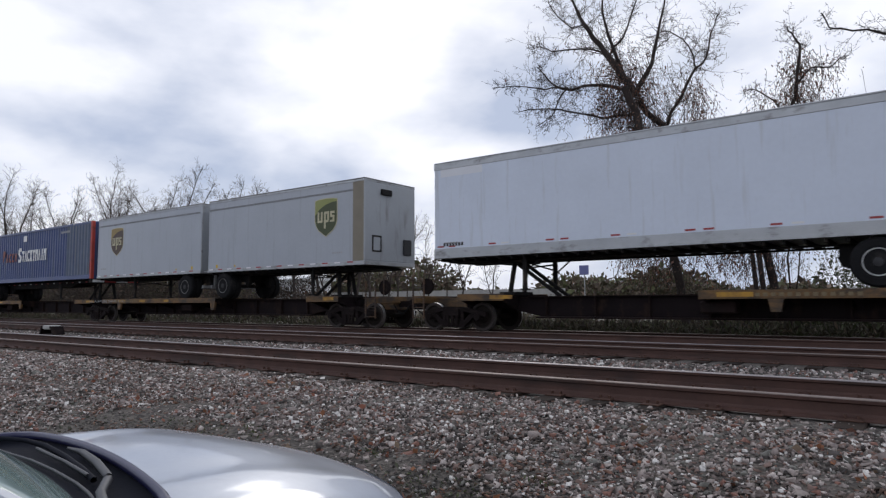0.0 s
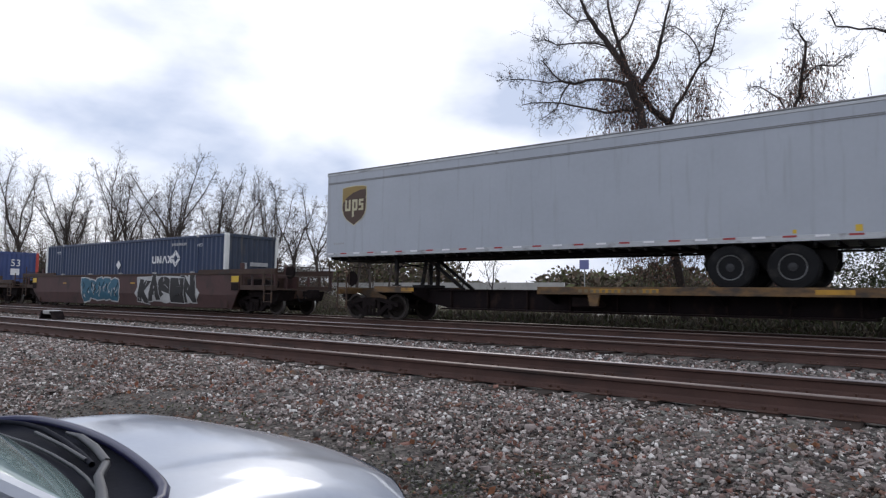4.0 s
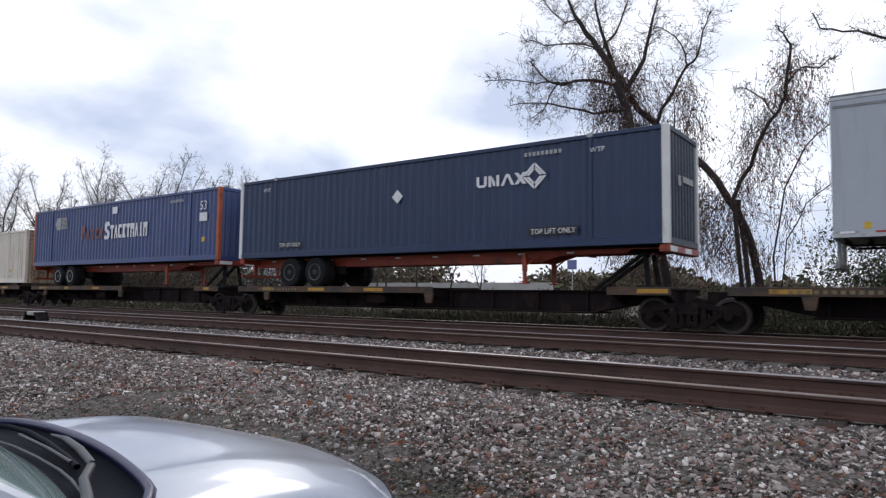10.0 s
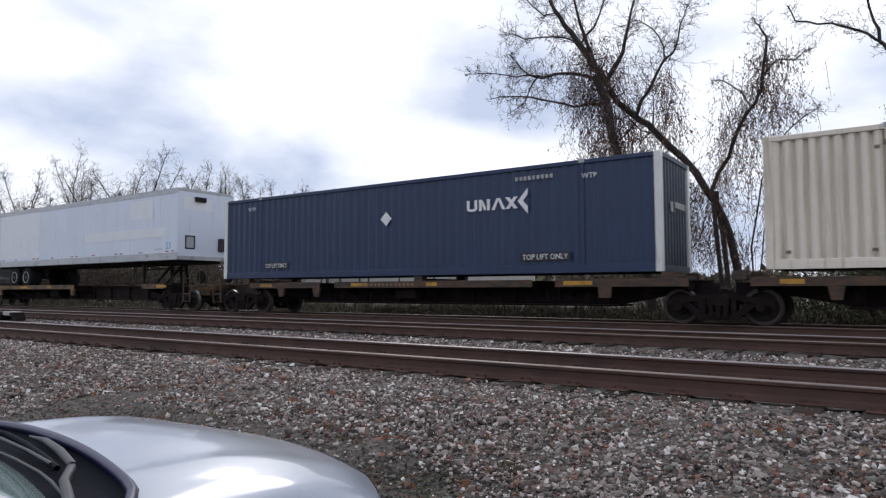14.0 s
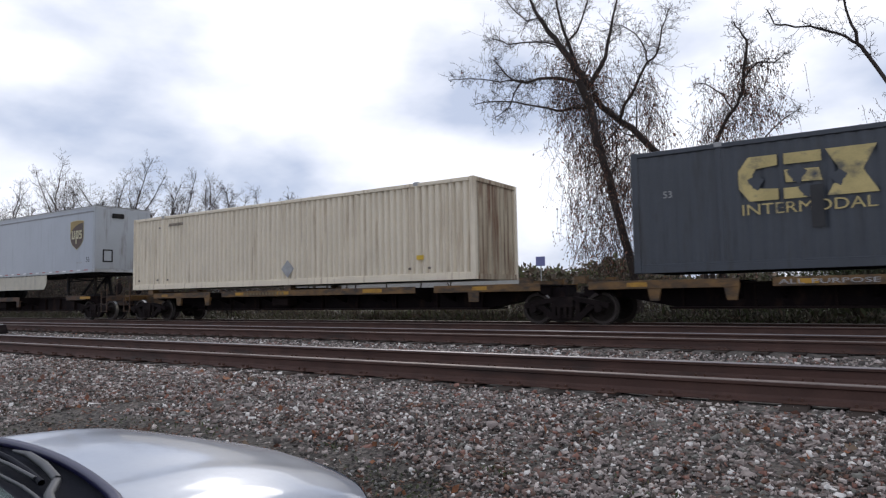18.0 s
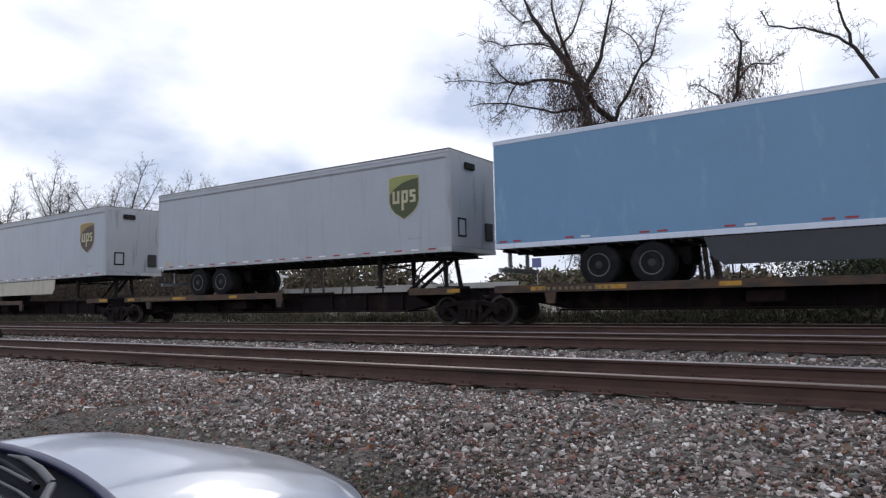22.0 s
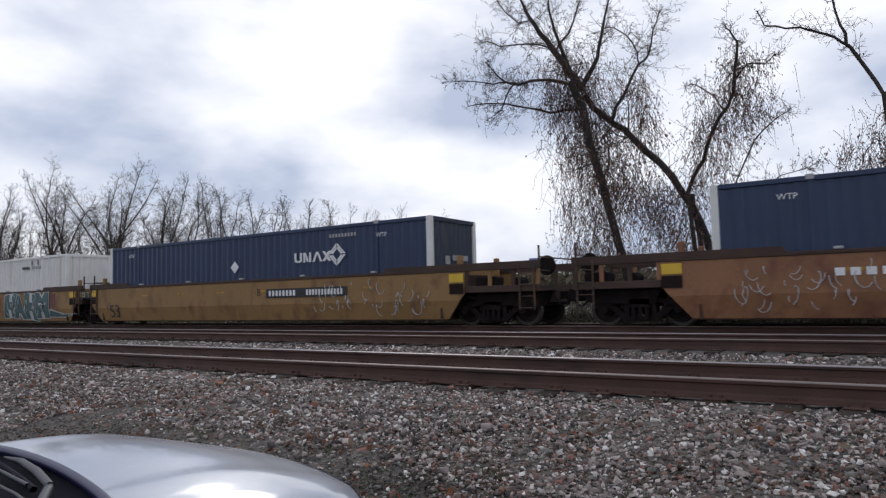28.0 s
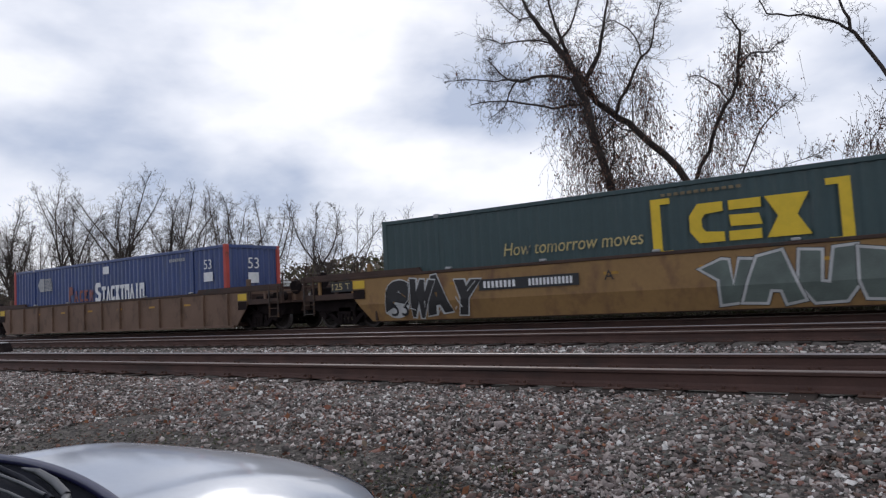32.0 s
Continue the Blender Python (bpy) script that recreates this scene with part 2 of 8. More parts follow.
M["skirt_dark"] = surface("dark_grey_side_skirt", (0.030, 0.033, 0.038), 0.45, vary=0.15)
M["spine"] = surface("grimy_railcar_steel", (0.012, 0.008, 0.009), 0.85, vary=0.3, scale=1.2, stain=(0.034, 0.020, 0.015, 1), stain_amount=0.40, streak=(1, 1, 0.6), bump=0.3, spec=0.15)
M["spine_side"] = surface("weathered_brown_railcar_paint", (0.020, 0.012, 0.011), 0.8, vary=0.3, scale=1.2, stain=(0.012, 0.009, 0.009, 1), stain_amount=0.5, bump=0.25, spec=0.15)
M["sill_yellow"] = surface("rusted_yellow_sill", (0.165, 0.088, 0.028), 0.65, vary=0.25, scale=1.5, stain=(0.045, 0.030, 0.020, 1), stain_amount=0.85, streak=(0.8, 1, 2))
M["sill_grimy"] = surface("grimy_ochre_sill", (0.085, 0.044, 0.022), 0.7, vary=0.25, scale=1.5, stain=(0.032, 0.024, 0.020, 1), stain_amount=0.85, streak=(0.8, 1, 2))
M["yellow_patch"] = surface("yellow_reflector_plate", (0.42, 0.22, 0.02), 0.5, vary=0.2, scale=4, stain=(0.14, 0.07, 0.025, 1), stain_amount=0.5)
M["well_yellow"] = surface("faded_yellow_railcar_paint", (0.25, 0.142, 0.050), 0.65, vary=0.18, scale=0.7, stain=(0.15, 0.075, 0.036, 1), stain_amount=0.5, streak=(0.9, 1, 0.5), bump=0.12)
M["well_rusty"] = surface("rust_stained_yellow_railcar_paint", (0.235, 0.108, 0.050), 0.65, vary=0.2, scale=0.8, stain=(0.15, 0.055, 0.03, 1), stain_amount=0.55, streak=(0.9, 1, 0.6), bump=0.2)
M["well_red"] = surface("oxide_red_railcar_paint", (0.070, 0.032, 0.029), 0.7, vary=0.2, scale=0.8, stain=(0.035, 0.022, 0.02, 1), stain_amount=0.5, streak=(0.9, 1, 0.6), bump=0.2)
M["well_brown"] = surface("brown_railcar_paint", (0.064, 0.037, 0.021), 0.7, vary=0.2, scale=0.8, stain=(0.05, 0.03, 0.018, 1), stain_amount=0.45, streak=(0.9, 1, 0.6), bump=0.2)
M["well_tan"] = surface("dull_brown_ribbed_railcar_paint", (0.155, 0.092, 0.060), 0.7, vary=0.2, scale=0.8, stain=(0.085, 0.05, 0.03, 1), stain_amount=0.5, streak=(0.9, 1, 0.5), bump=0.2)
M["well_chord"] = surface("rusty_top_chord", (0.052, 0.027, 0.018), 0.75, vary=0.3, scale=1.5, stain=GRIME, stain_amount=0.4, bump=0.3)
M["truck"] = surface("oily_cast_steel", (0.014, 0.010, 0.010), 0.9, 0.0, spec=0.12, vary=0.4, scale=4, stain=(0.036, 0.026, 0.022, 1), stain_amount=0.3, bump=0.3)
M["wheel"] = surface("worn_wheel_steel", (0.020, 0.016, 0.014), 0.8, 0.0, spec=0.15, vary=0.3, scale=5, stain=GRIME, stain_amount=0.35)
M["wheel_rim"] = surface("worn_wheel_rim_steel", (0.048, 0.038, 0.034), 0.6, 0.2, spec=0.3, vary=0.2, scale=5, stain=GRIME, stain_amount=0.3)
M["tread"] = surface("polished_wheel_tread", (0.42, 0.41, 0.40), 0.3, 0.9, vary=0.1)
M["rail"] = surface("rusty_rail_steel", (0.074, 0.036, 0.027), 0.75, 0.1, vary=0.25, scale=3, stain=(0.035, 0.022, 0.018, 1), stain_amount=0.5, streak=(0.3, 1, 2), bump=0.15)
M["rail_head"] = surface("polished_rail_head", (0.30, 0.265, 0.26), 0.36, 0.7, vary=0.10, stain=(0.2, 0.15, 0.12, 1), stain_amount=0.2)
M["rail_head_dull"] = surface("dull_rail_head", (0.20, 0.155, 0.135), 0.5, 0.4, vary=0.2, stain=(0.12, 0.07, 0.05, 1), stain_amount=0.35)
M["tie"] = surface("creosoted_tie_wood", (0.026, 0.018, 0.014), 0.95, spec=0.2, vary=0.3, scale=3, stain=(0.05, 0.034, 0.026, 1), stain_amount=0.4, streak=(4, 0.6, 4), bump=0.5, by="object", spread=0.35)
M["plate"] = surface("rusty_tie_plate", (0.075, 0.036, 0.024), 0.8, 0.2, vary=0.3)
M["bark"] = surface("grey_brown_bark", (0.040, 0.030, 0.026), 0.95, vary=0.35, scale=5, stain=(0.07, 0.056, 0.047, 1), stain_amount=0.35, bump=0.7)
M["bark_pale"] = surface("pale_grey_bark", (0.058, 0.045, 0.039), 0.95, vary=0.3, scale=5, bump=0.5)
M["concrete"] = surface("pale_concrete", (0.40, 0.39, 0.37), 0.85, vary=0.12, scale=1, stain=(0.30, 0.29, 0.27, 1), stain_amount=0.4, streak=(1, 1, 0.4), bump=0.2)
M["shed_white"] = surface("white_metal_siding", (0.68, 0.69, 0.70), 0.5, vary=0.06)
M["car_paint"] = surface("silver_car_paint", (0.36, 0.385, 0.44), 0.40, 0.35, vary=0.06, scale=3, coat=0.9)
M["car_black"] = surface("black_cowl_plastic", (0.010, 0.011, 0.018), 0.85, spec=0.15, vary=0.2, scale=8, bump=0.15)
M["car_trim"] = surface("dark_blue_rubber_seal", (0.010, 0.010, 0.055), 0.4, vary=0.1)
M["wiper"] = surface("dusty_wiper_metal", (0.050, 0.050, 0.055), 0.5, 0.1, vary=0.25)
M["sign_blue"] = surface("faded_blue_road_sign", (0.16, 0.17, 0.36), 0.4, vary=0.05)
M["post"] = surface("galvanised_post", (0.35, 0.35, 0.35), 0.5, 0.5, vary=0.15)
STONES = [(0.0, (0.143, 0.112, 0.100, 1)), (0.14, (0.240, 0.197, 0.179, 1)), (0.30, (0.055, 0.046, 0.041, 1)), (0.46, (0.323, 0.275, 0.248, 1)),
          (0.58, (0.183, 0.121, 0.100, 1)), (0.68, (0.166, 0.160, 0.139, 1)), (0.77, (0.469, 0.405, 0.369, 1)), (0.87, (0.651, 0.614, 0.575, 1)),
          (0.945, (0.223, 0.111, 0.084, 1))]
M["stones"] = palette("ballast_stone", STONES, 0.9)
M["crumbs"] = palette("dirt_and_leaf_crumbs", [(0.0, (0.10, 0.062, 0.045, 1)), (0.25, (0.16, 0.085, 0.06, 1)), (0.45, (0.075, 0.058, 0.046, 1)), (0.65, (0.13, 0.105, 0.085, 1)), (0.85, (0.22, 0.12, 0.08, 1)), (0.95, (0.30, 0.28, 0.25, 1))], 0.95)
M["dirt"] = palette("fine_dark_grit", [(0.0, (0.05, 0.045, 0.04, 1)), (0.4, (0.085, 0.078, 0.068, 1)), (0.7, (0.06, 0.062, 0.042, 1)), (0.9, (0.19, 0.18, 0.165, 1))], 0.95)
M["dead_leaf"] = palette("dead_brown_leaf", [(0.0, (0.20, 0.075, 0.045, 1)), (0.35, (0.13, 0.06, 0.04, 1)), (0.6, (0.28, 0.12, 0.06, 1)), (0.85, (0.17, 0.12, 0.08, 1))], 0.85)
M["vine"] = palette("withered_vine_leaf", [(0.0, (0.145, 0.078, 0.056, 1)), (0.35, (0.20, 0.106, 0.075, 1)), (0.6, (0.092, 0.058, 0.046, 1)), (0.8, (0.255, 0.125, 0.088, 1)), (0.94, (0.26, 0.085, 0.05, 1))], 0.9)
M["scrub"] = palette("autumn_scrub_leaf", [(0.0, (0.095, 0.085, 0.052, 1)), (0.3, (0.15, 0.115, 0.080, 1)), (0.55, (0.105, 0.080, 0.062, 1)), (0.75, (0.12, 0.125, 0.058, 1)), (0.92, (0.22, 0.155, 0.11, 1))], 0.9)
M["thicket"] = palette("dark_twiggy_thicket", [(0.0, (0.055, 0.042, 0.034, 1)), (0.35, (0.085, 0.064, 0.050, 1)), (0.6, (0.045, 0.036, 0.030, 1)), (0.8, (0.105, 0.085, 0.058, 1)), (0.93, (0.13, 0.075, 0.055, 1))], 0.95)
M["weeds"] = palette("dull_bank_weeds", [(0.0, (0.055, 0.052, 0.032, 1)), (0.3, (0.085, 0.072, 0.048, 1)), (0.55, (0.060, 0.048, 0.038, 1)), (0.75, (0.068, 0.075, 0.034, 1)), (0.92, (0.12, 0.09, 0.06, 1))], 0.95)
M["green"] = palette("green_leaf", [(0.0, (0.050, 0.068, 0.026, 1)), (0.4, (0.072, 0.084, 0.034, 1)), (0.7, (0.046, 0.050, 0.026, 1)), (0.9, (0.11, 0.095, 0.045, 1))], 0.85)
M["tag_blue"] = surface("faded_blue_spray_paint", (0.03, 0.06, 0.16), 0.6, vary=0.25)
M["primer"] = surface("dull_red_primer", (0.13, 0.045, 0.038), 0.7, vary=0.25, stain=(0.17, 0.10, 0.05, 1), stain_amount=0.55)
M["mark_worn"] = surface("worn_yellow_lettering", (0.17, 0.13, 0.07), 0.7, vary=0.3, scale=9)
M["car_red"] = surface("red_lamp_lens", (0.30, 0.02, 0.02), 0.2, vary=0.05)


# ---------------------------------------------------------------- building blocks
def mesh_object(name, me, material, parent=None, label="", smooth=False):
    if material is not None:
        me.materials.append(material)
    if smooth:
        me.polygons.foreach_set("use_smooth", [True] * len(me.polygons))
    ob = new(name, me)
    ob.parent = parent
    if label:
        ob["label"] = label
    return ob


def part(name, bm, material, parent=None, label="", smooth=False):
    me = bpy.data.meshes.new(name)
    bm.normal_update()
    bm.to_mesh(me)
    bm.free()
    return mesh_object(name, me, material, parent, label, smooth)


def from_arrays(name, verts, faces, material, parent=None, label="", smooth=False):
    """verts: (n, 3) array; faces: (m, k) array of indices."""
    verts, faces = np.asarray(verts, np.float32), np.asarray(faces, np.int32)
    me = bpy.data.meshes.new(name)
    k = faces.shape[1]
    me.vertices.add(len(verts))
    me.vertices.foreach_set("co", verts.ravel())
    me.loops.add(faces.size)
    me.loops.foreach_set("vertex_index", faces.ravel())
    me.polygons.add(len(faces))
    me.polygons.foreach_set("loop_start", np.arange(0, faces.size, k, dtype=np.int32))
    me.update(calc_edges=True)
    me.validate()
    return mesh_object(name, me, material, parent, label, smooth)


def empty(name, m, label, category, group="", kind=""):
    ob = new(name)
    ob.matrix_basis = m
    return tagged(ob, label, category, group, kind)


def box(bm, x0, x1, y0, y1, z0, z1, m=None):
    v = [bm.verts.new((x, y, z)) for x in (x0, x1) for y in (y0, y1) for z in (z0, z1)]
    if m is not None:
        for w in v:
            w.co = m @ w.co
    for f in ((0, 1, 3, 2), (4, 6, 7, 5), (0, 4, 5, 1), (2, 3, 7, 6), (0, 2, 6, 4), (1, 5, 7, 3)):
        bm.faces.new([v[i] for i in f])
    return bm


def soft_box(bm, x0, x1, y0, y1, z0, z1, r=0.02):
    """A box with its long upright and level edges cut back by r."""
    ring = [(x0 + r, y0), (x1 - r, y0), (x1, y0 + r), (x1, y1 - r), (x1 - r, y1), (x0 + r, y1), (x0, y1 - r), (x0, y0 + r)]
    cx, cy = (x0 + x1) / 2, (y0 + y1) / 2
    rows = []
    for z, s in ((z0, r), (z0 + r, 0), (z1 - r, 0), (z1, r)):
        rows.append([bm.verts.new((x - math.copysign(s, x - cx), y - math.copysign(s, y - cy), z)) for x, y in ring])
    for a, b in zip(rows, rows[1:]):
        for i in range(8):
            bm.faces.new((a[i], a[(i + 1) % 8], b[(i + 1) % 8], b[i]))
    bm.faces.new(rows[0][::-1])
    bm.faces.new(rows[-1])
    return bm


def bar(bm, a, b, r, seg=6, r2=None):
    """A round bar from a to b."""
    a, b = Vector(a), Vector(b)
    q = (b - a).to_track_quat("Z", "Y")
    r2 = r if r2 is None else r2
    r0 = [bm.verts.new(a + q @ Vector((r * math.cos(t), r * math.sin(t), 0))) for t in (2 * math.pi * i / seg for i in range(seg))]
    r1 = [bm.verts.new(b + q @ Vector((r2 * math.cos(t), r2 * math.sin(t), 0))) for t in (2 * math.pi * i / seg for i in range(seg))]
    for i in range(seg):
        bm.faces.new((r0[i], r0[(i + 1) % seg], r1[(i + 1) % seg], r1[i]))
    bm.faces.new(r0[::-1])
    bm.faces.new(r1)
    return bm


def lathe_y(bm, x, z, stations, seg=28):
    """A turned body round a level axis across the track: stations of (y, radius)."""
    rows = [[bm.verts.new((x + r * math.cos(t), y, z + r * math.sin(t))) for t in (2 * math.pi * i / seg for i in range(seg))] for y, r in stations]
    for a, b in zip(rows, rows[1:]):
        for i in range(seg):
            bm.faces.new((a[i], b[i], b[(i + 1) % seg], a[(i + 1) % seg]))
    bm.faces.new(rows[0])
    bm.faces.new(rows[-1][::-1])
    return bm


def slab(bm, outline, y0, y1):
    """An outline in x and z, pushed through from y0 to y1."""
    a = [bm.verts.new((x, y0, z)) for x, z in outline]
    b = [bm.verts.new((x, y1, z)) for x, z in outline]
    n = len(outline)
    for i in range(n):
        bm.faces.new((a[i], b[i], b[(i + 1) % n], a[(i + 1) % n]))
    bm.faces.new(a)
    bm.faces.new(b[::-1])
    return bm


def slab_x(bm, outline, x0, x1):
    """An outline in y and z, pushed through from x0 to x1."""
    a = [bm.verts.new((x0, y, z)) for y, z in outline]
    b = [bm.verts.new((x1, y, z)) for y, z in outline]
    n = len(outline)
    for i in range(n):
        bm.faces.new((a[i], a[(i + 1) % n], b[(i + 1) % n], b[i]))
    bm.faces.new(a[::-1])
    bm.faces.new(b)
    return bm


LETTERS = {}


def letters(text, fat=0.0):
    """The mesh of a word, one unit high letters, standing up in x and z, facing -y."""
    key = (text, fat)
    if key not in LETTERS:
        cu = bpy.data.curves.new("letters", "FONT")
        cu.body, cu.extrude, cu.resolution_u, cu.offset = text, 0.0, 3, fat
        tmp = new("letters", cu)
        me = bpy.data.meshes.new_from_object(tmp.evaluated_get(bpy.context.evaluated_depsgraph_get()))
        bpy.data.objects.remove(tmp)
        me.transform(Matrix.Rotation(radians(90), 4, "X"))
        co = np.empty(len(me.vertices) * 3, np.float32)
        me.vertices.foreach_get("co", co)
        co = co.reshape(-1, 3)
        lo, hi = co.min(0), co.max(0)
        co -= (lo[0], 0, lo[2])
        co /= (hi[2] - lo[2])
        me.vertices.foreach_set("co", co.ravel())
        LETTERS[key] = (me, float((hi[0] - lo[0]) / (hi[2] - lo[2])))
    return LETTERS[key]


for w in ("53", "TOP LIFT ONLY", "125 T", "WTP", "How tomorrow moves", "INTERMODAL", "INT", "AL", "A", "B", "C", "3"):
    letters(w)
for w in "EYANKSMWHVULTR":
    letters(w, 0.13)
    letters(w, 0.055)


def word(name, text, x, z, height, y, material, parent, width=None, end=False, shear=0.0):
    """Lettering painted on a side (facing -y) or, with end, on an end (facing +x, x is then y)."""
    src, ratio = letters(text)
    me = src.copy()
    w = width if width else height * ratio
    me.transform(Matrix(((w / ratio, 0, shear * height, 0), (0, 1, 0, 0), (0, 0, height, 0), (0, 0, 0, 1))))
    ob = mesh_object(name, me, material, parent)
    if end:
        ob.matrix_basis = pose(y, x, z, 0, 0, 90)
    else:
        ob.matrix_basis = pose(x, y, z)
    return ob


def sticker(bm, x0, x1, z0, z1, y, t=0.004):
    return box(bm, x0, x1, y - t, y, z0, z1)


def bar_row(name, x0, x1, z0, z1, y, n, *rest):
    """Writing that nobody can read: n plain bars, each a part; rest: gap if given, material, thing, label."""
    gap = rest[0] if isinstance(rest[0], float) else 0.35
    material, parent, *label = rest[1:] if isinstance(rest[0], float) else rest
    w = (x1 - x0) / n
    for i in range(n):
        part(name, sticker(bmesh.new(), x0 + i * w, x0 + (i + 1 - gap) * w, z0, z1, y), material, parent, *label)


def bars(bm, x0, x1, z0, z1, y, n, gap=0.35):
    """Writing that nobody can read: n plain bars."""
    w = (x1 - x0) / n
    for i in range(n):
        sticker(bm, x0 + i * w, x0 + (i + 1 - gap) * w, z0, z1, y)
    return bm


# ---------------------------------------------------------------- ground
def ground_height(x, y):
    """Level ballast by the tracks, falling to the lot where the car stands; a bank beyond the tracks."""
    if y < 5.9:
        k = min(1.0, max(0.0, (5.9 - y) / 3.4))
        return -0.02 - 0.40 * k * k * (3 - 2 * k)
    if y > 19.2:
        k = min(1.0, (y - 19.2) / 4.0)
        return -0.03 - 0.12 * k + (0.9 * min(1.0, (y - 33.0) / 6.0) if y > 33 else 0.0)
    for a, b in ((8.9, 11.35), (14.3, 15.6)):
        if a < y < b:
            return -0.03 - 0.10 * math.sin(math.pi * (y - a) / (b - a))
    return -0.02


def make_ground():
    xs = np.concatenate([[-3500, -900, -400, -200, -120, -80, -60], np.arange(-50, 12.1, 0.5), [16, 24, 40, 80, 160, 400, 900, 3500]])
    ys = np.concatenate([[-3500, -900, -300, -100, -40, -15, -6], np.arange(-3, 24.1, 0.3), np.arange(25, 45, 2.0), [50, 60, 80, 120, 200, 400, 900, 3500]])
    gx, gy = np.meshgrid(xs, ys)
    gz = np.array([[ground_height(x, y) for x in xs] for y in ys])
    near = (gx > -51) & (gx < 13) & (gy > -4) & (gy < 24)
    rng = np.random.default_rng(3)
    gz = gz + np.where(near, rng.normal(0, 0.012, gz.shape), 0)
    n, k = len(xs), len(ys)
    idx = np.arange(n * k).reshape(k, n)
    f = np.stack([idx[:-1, :-1], idx[:-1, 1:], idx[1:, 1:], idx[1:, :-1]], -1).reshape(-1, 4)
    m = bpy.data.materials.new("gravel_and_grass")
    m.use_nodes = True
    nd, l = m.node_tree.nodes, m.node_tree.links
    bs = nd["Principled BSDF"]
    bs.inputs["Roughness"].default_value = 0.95
    co = nd.new("ShaderNodeTexCoord")
    vo = nd.new("ShaderNodeTexVoronoi")
    vo.inputs["Scale"].default_value = 26
    l.new(co.outputs["Object"], vo.inputs["Vector"])
    rp = nd.new("ShaderNodeValToRGB")
    rp.color_ramp.elements[0].color, rp.color_ramp.elements[1].color = (0.026, 0.022, 0.019, 1), (0.150, 0.128, 0.108, 1)
    l.new(vo.outputs["Color"], rp.inputs["Fac"])
    no = nd.new("ShaderNodeTexNoise")
    no.inputs["Scale"].default_value, no.inputs["Detail"].default_value = 0.5, 6
    l.new(co.outputs["Object"], no.inputs["Vector"])
    mr = nd.new("ShaderNodeMapRange")
    mr.inputs["From Min"].default_value, mr.inputs["From Max"].default_value = 0.52, 0.7
    mr.inputs["To Max"].default_value = 0.55
    l.new(no.outputs["Fac"], mr.inputs["Value"])
    mx = nd.new("ShaderNodeMix")
    mx.data_type = "RGBA"
    l.new(mr.outputs["Result"], mx.inputs[0])
    l.new(rp.outputs["Color"], mx.inputs[6])
    mx.inputs[7].default_value = (0.055, 0.050, 0.040, 1)
    # grass and weeds beyond the last track
    sp = nd.new("ShaderNodeSeparateXYZ")
    l.new(co.outputs["Object"], sp.inputs[0])
    mg = nd.new("ShaderNodeMapRange")
    mg.inputs["From Min"].default_value, mg.inputs["From Max"].default_value = 18.8, 20.2
    l.new(sp.outputs["Y"], mg.inputs["Value"])
    mx2 = nd.new("ShaderNodeMix")
    mx2.data_type = "RGBA"
    l.new(mg.outputs["Result"], mx2.inputs[0])
    l.new(mx.outputs[2], mx2.inputs[6])
    # pale dry gravel of an old road bed, broken by grass
    ng = nd.new("ShaderNodeTexNoise")
    ng.inputs["Scale"].default_value, ng.inputs["Detail"].default_value = 0.45, 6
    l.new(co.outputs["Object"], ng.inputs["Vector"])
    rg = nd.new("ShaderNodeValToRGB")
    rg.color_ramp.elements[0].position, rg.color_ramp.elements[0].color = 0.42, (0.30, 0.275, 0.24, 1)
    rg.color_ramp.elements[1].position, rg.color_ramp.elements[1].color = 0.64, (0.13, 0.125, 0.065, 1)
    l.new(ng.outputs["Fac"], rg.inputs["Fac"])
    l.new(rg.outputs["Color"], mx2.inputs[7])
    l.new(mx2.outputs[2], bs.inputs["Base Color"])
    bp = nd.new("ShaderNodeBump")
    bp.inputs["Strength"].default_value, bp.inputs["Distance"].default_value = 0.8, 0.03
    l.new(vo.outputs["Distance"], bp.inputs["Height"])
    l.new(bp.outputs["Normal"], bs.inputs["Normal"])
    ob = from_arrays("ground", np.stack([gx, gy, gz], -1).reshape(-1, 3), f, m, smooth=True)
    return tagged(ob, "grey railway gravel running into weedy grass", "ground", kind="structure")


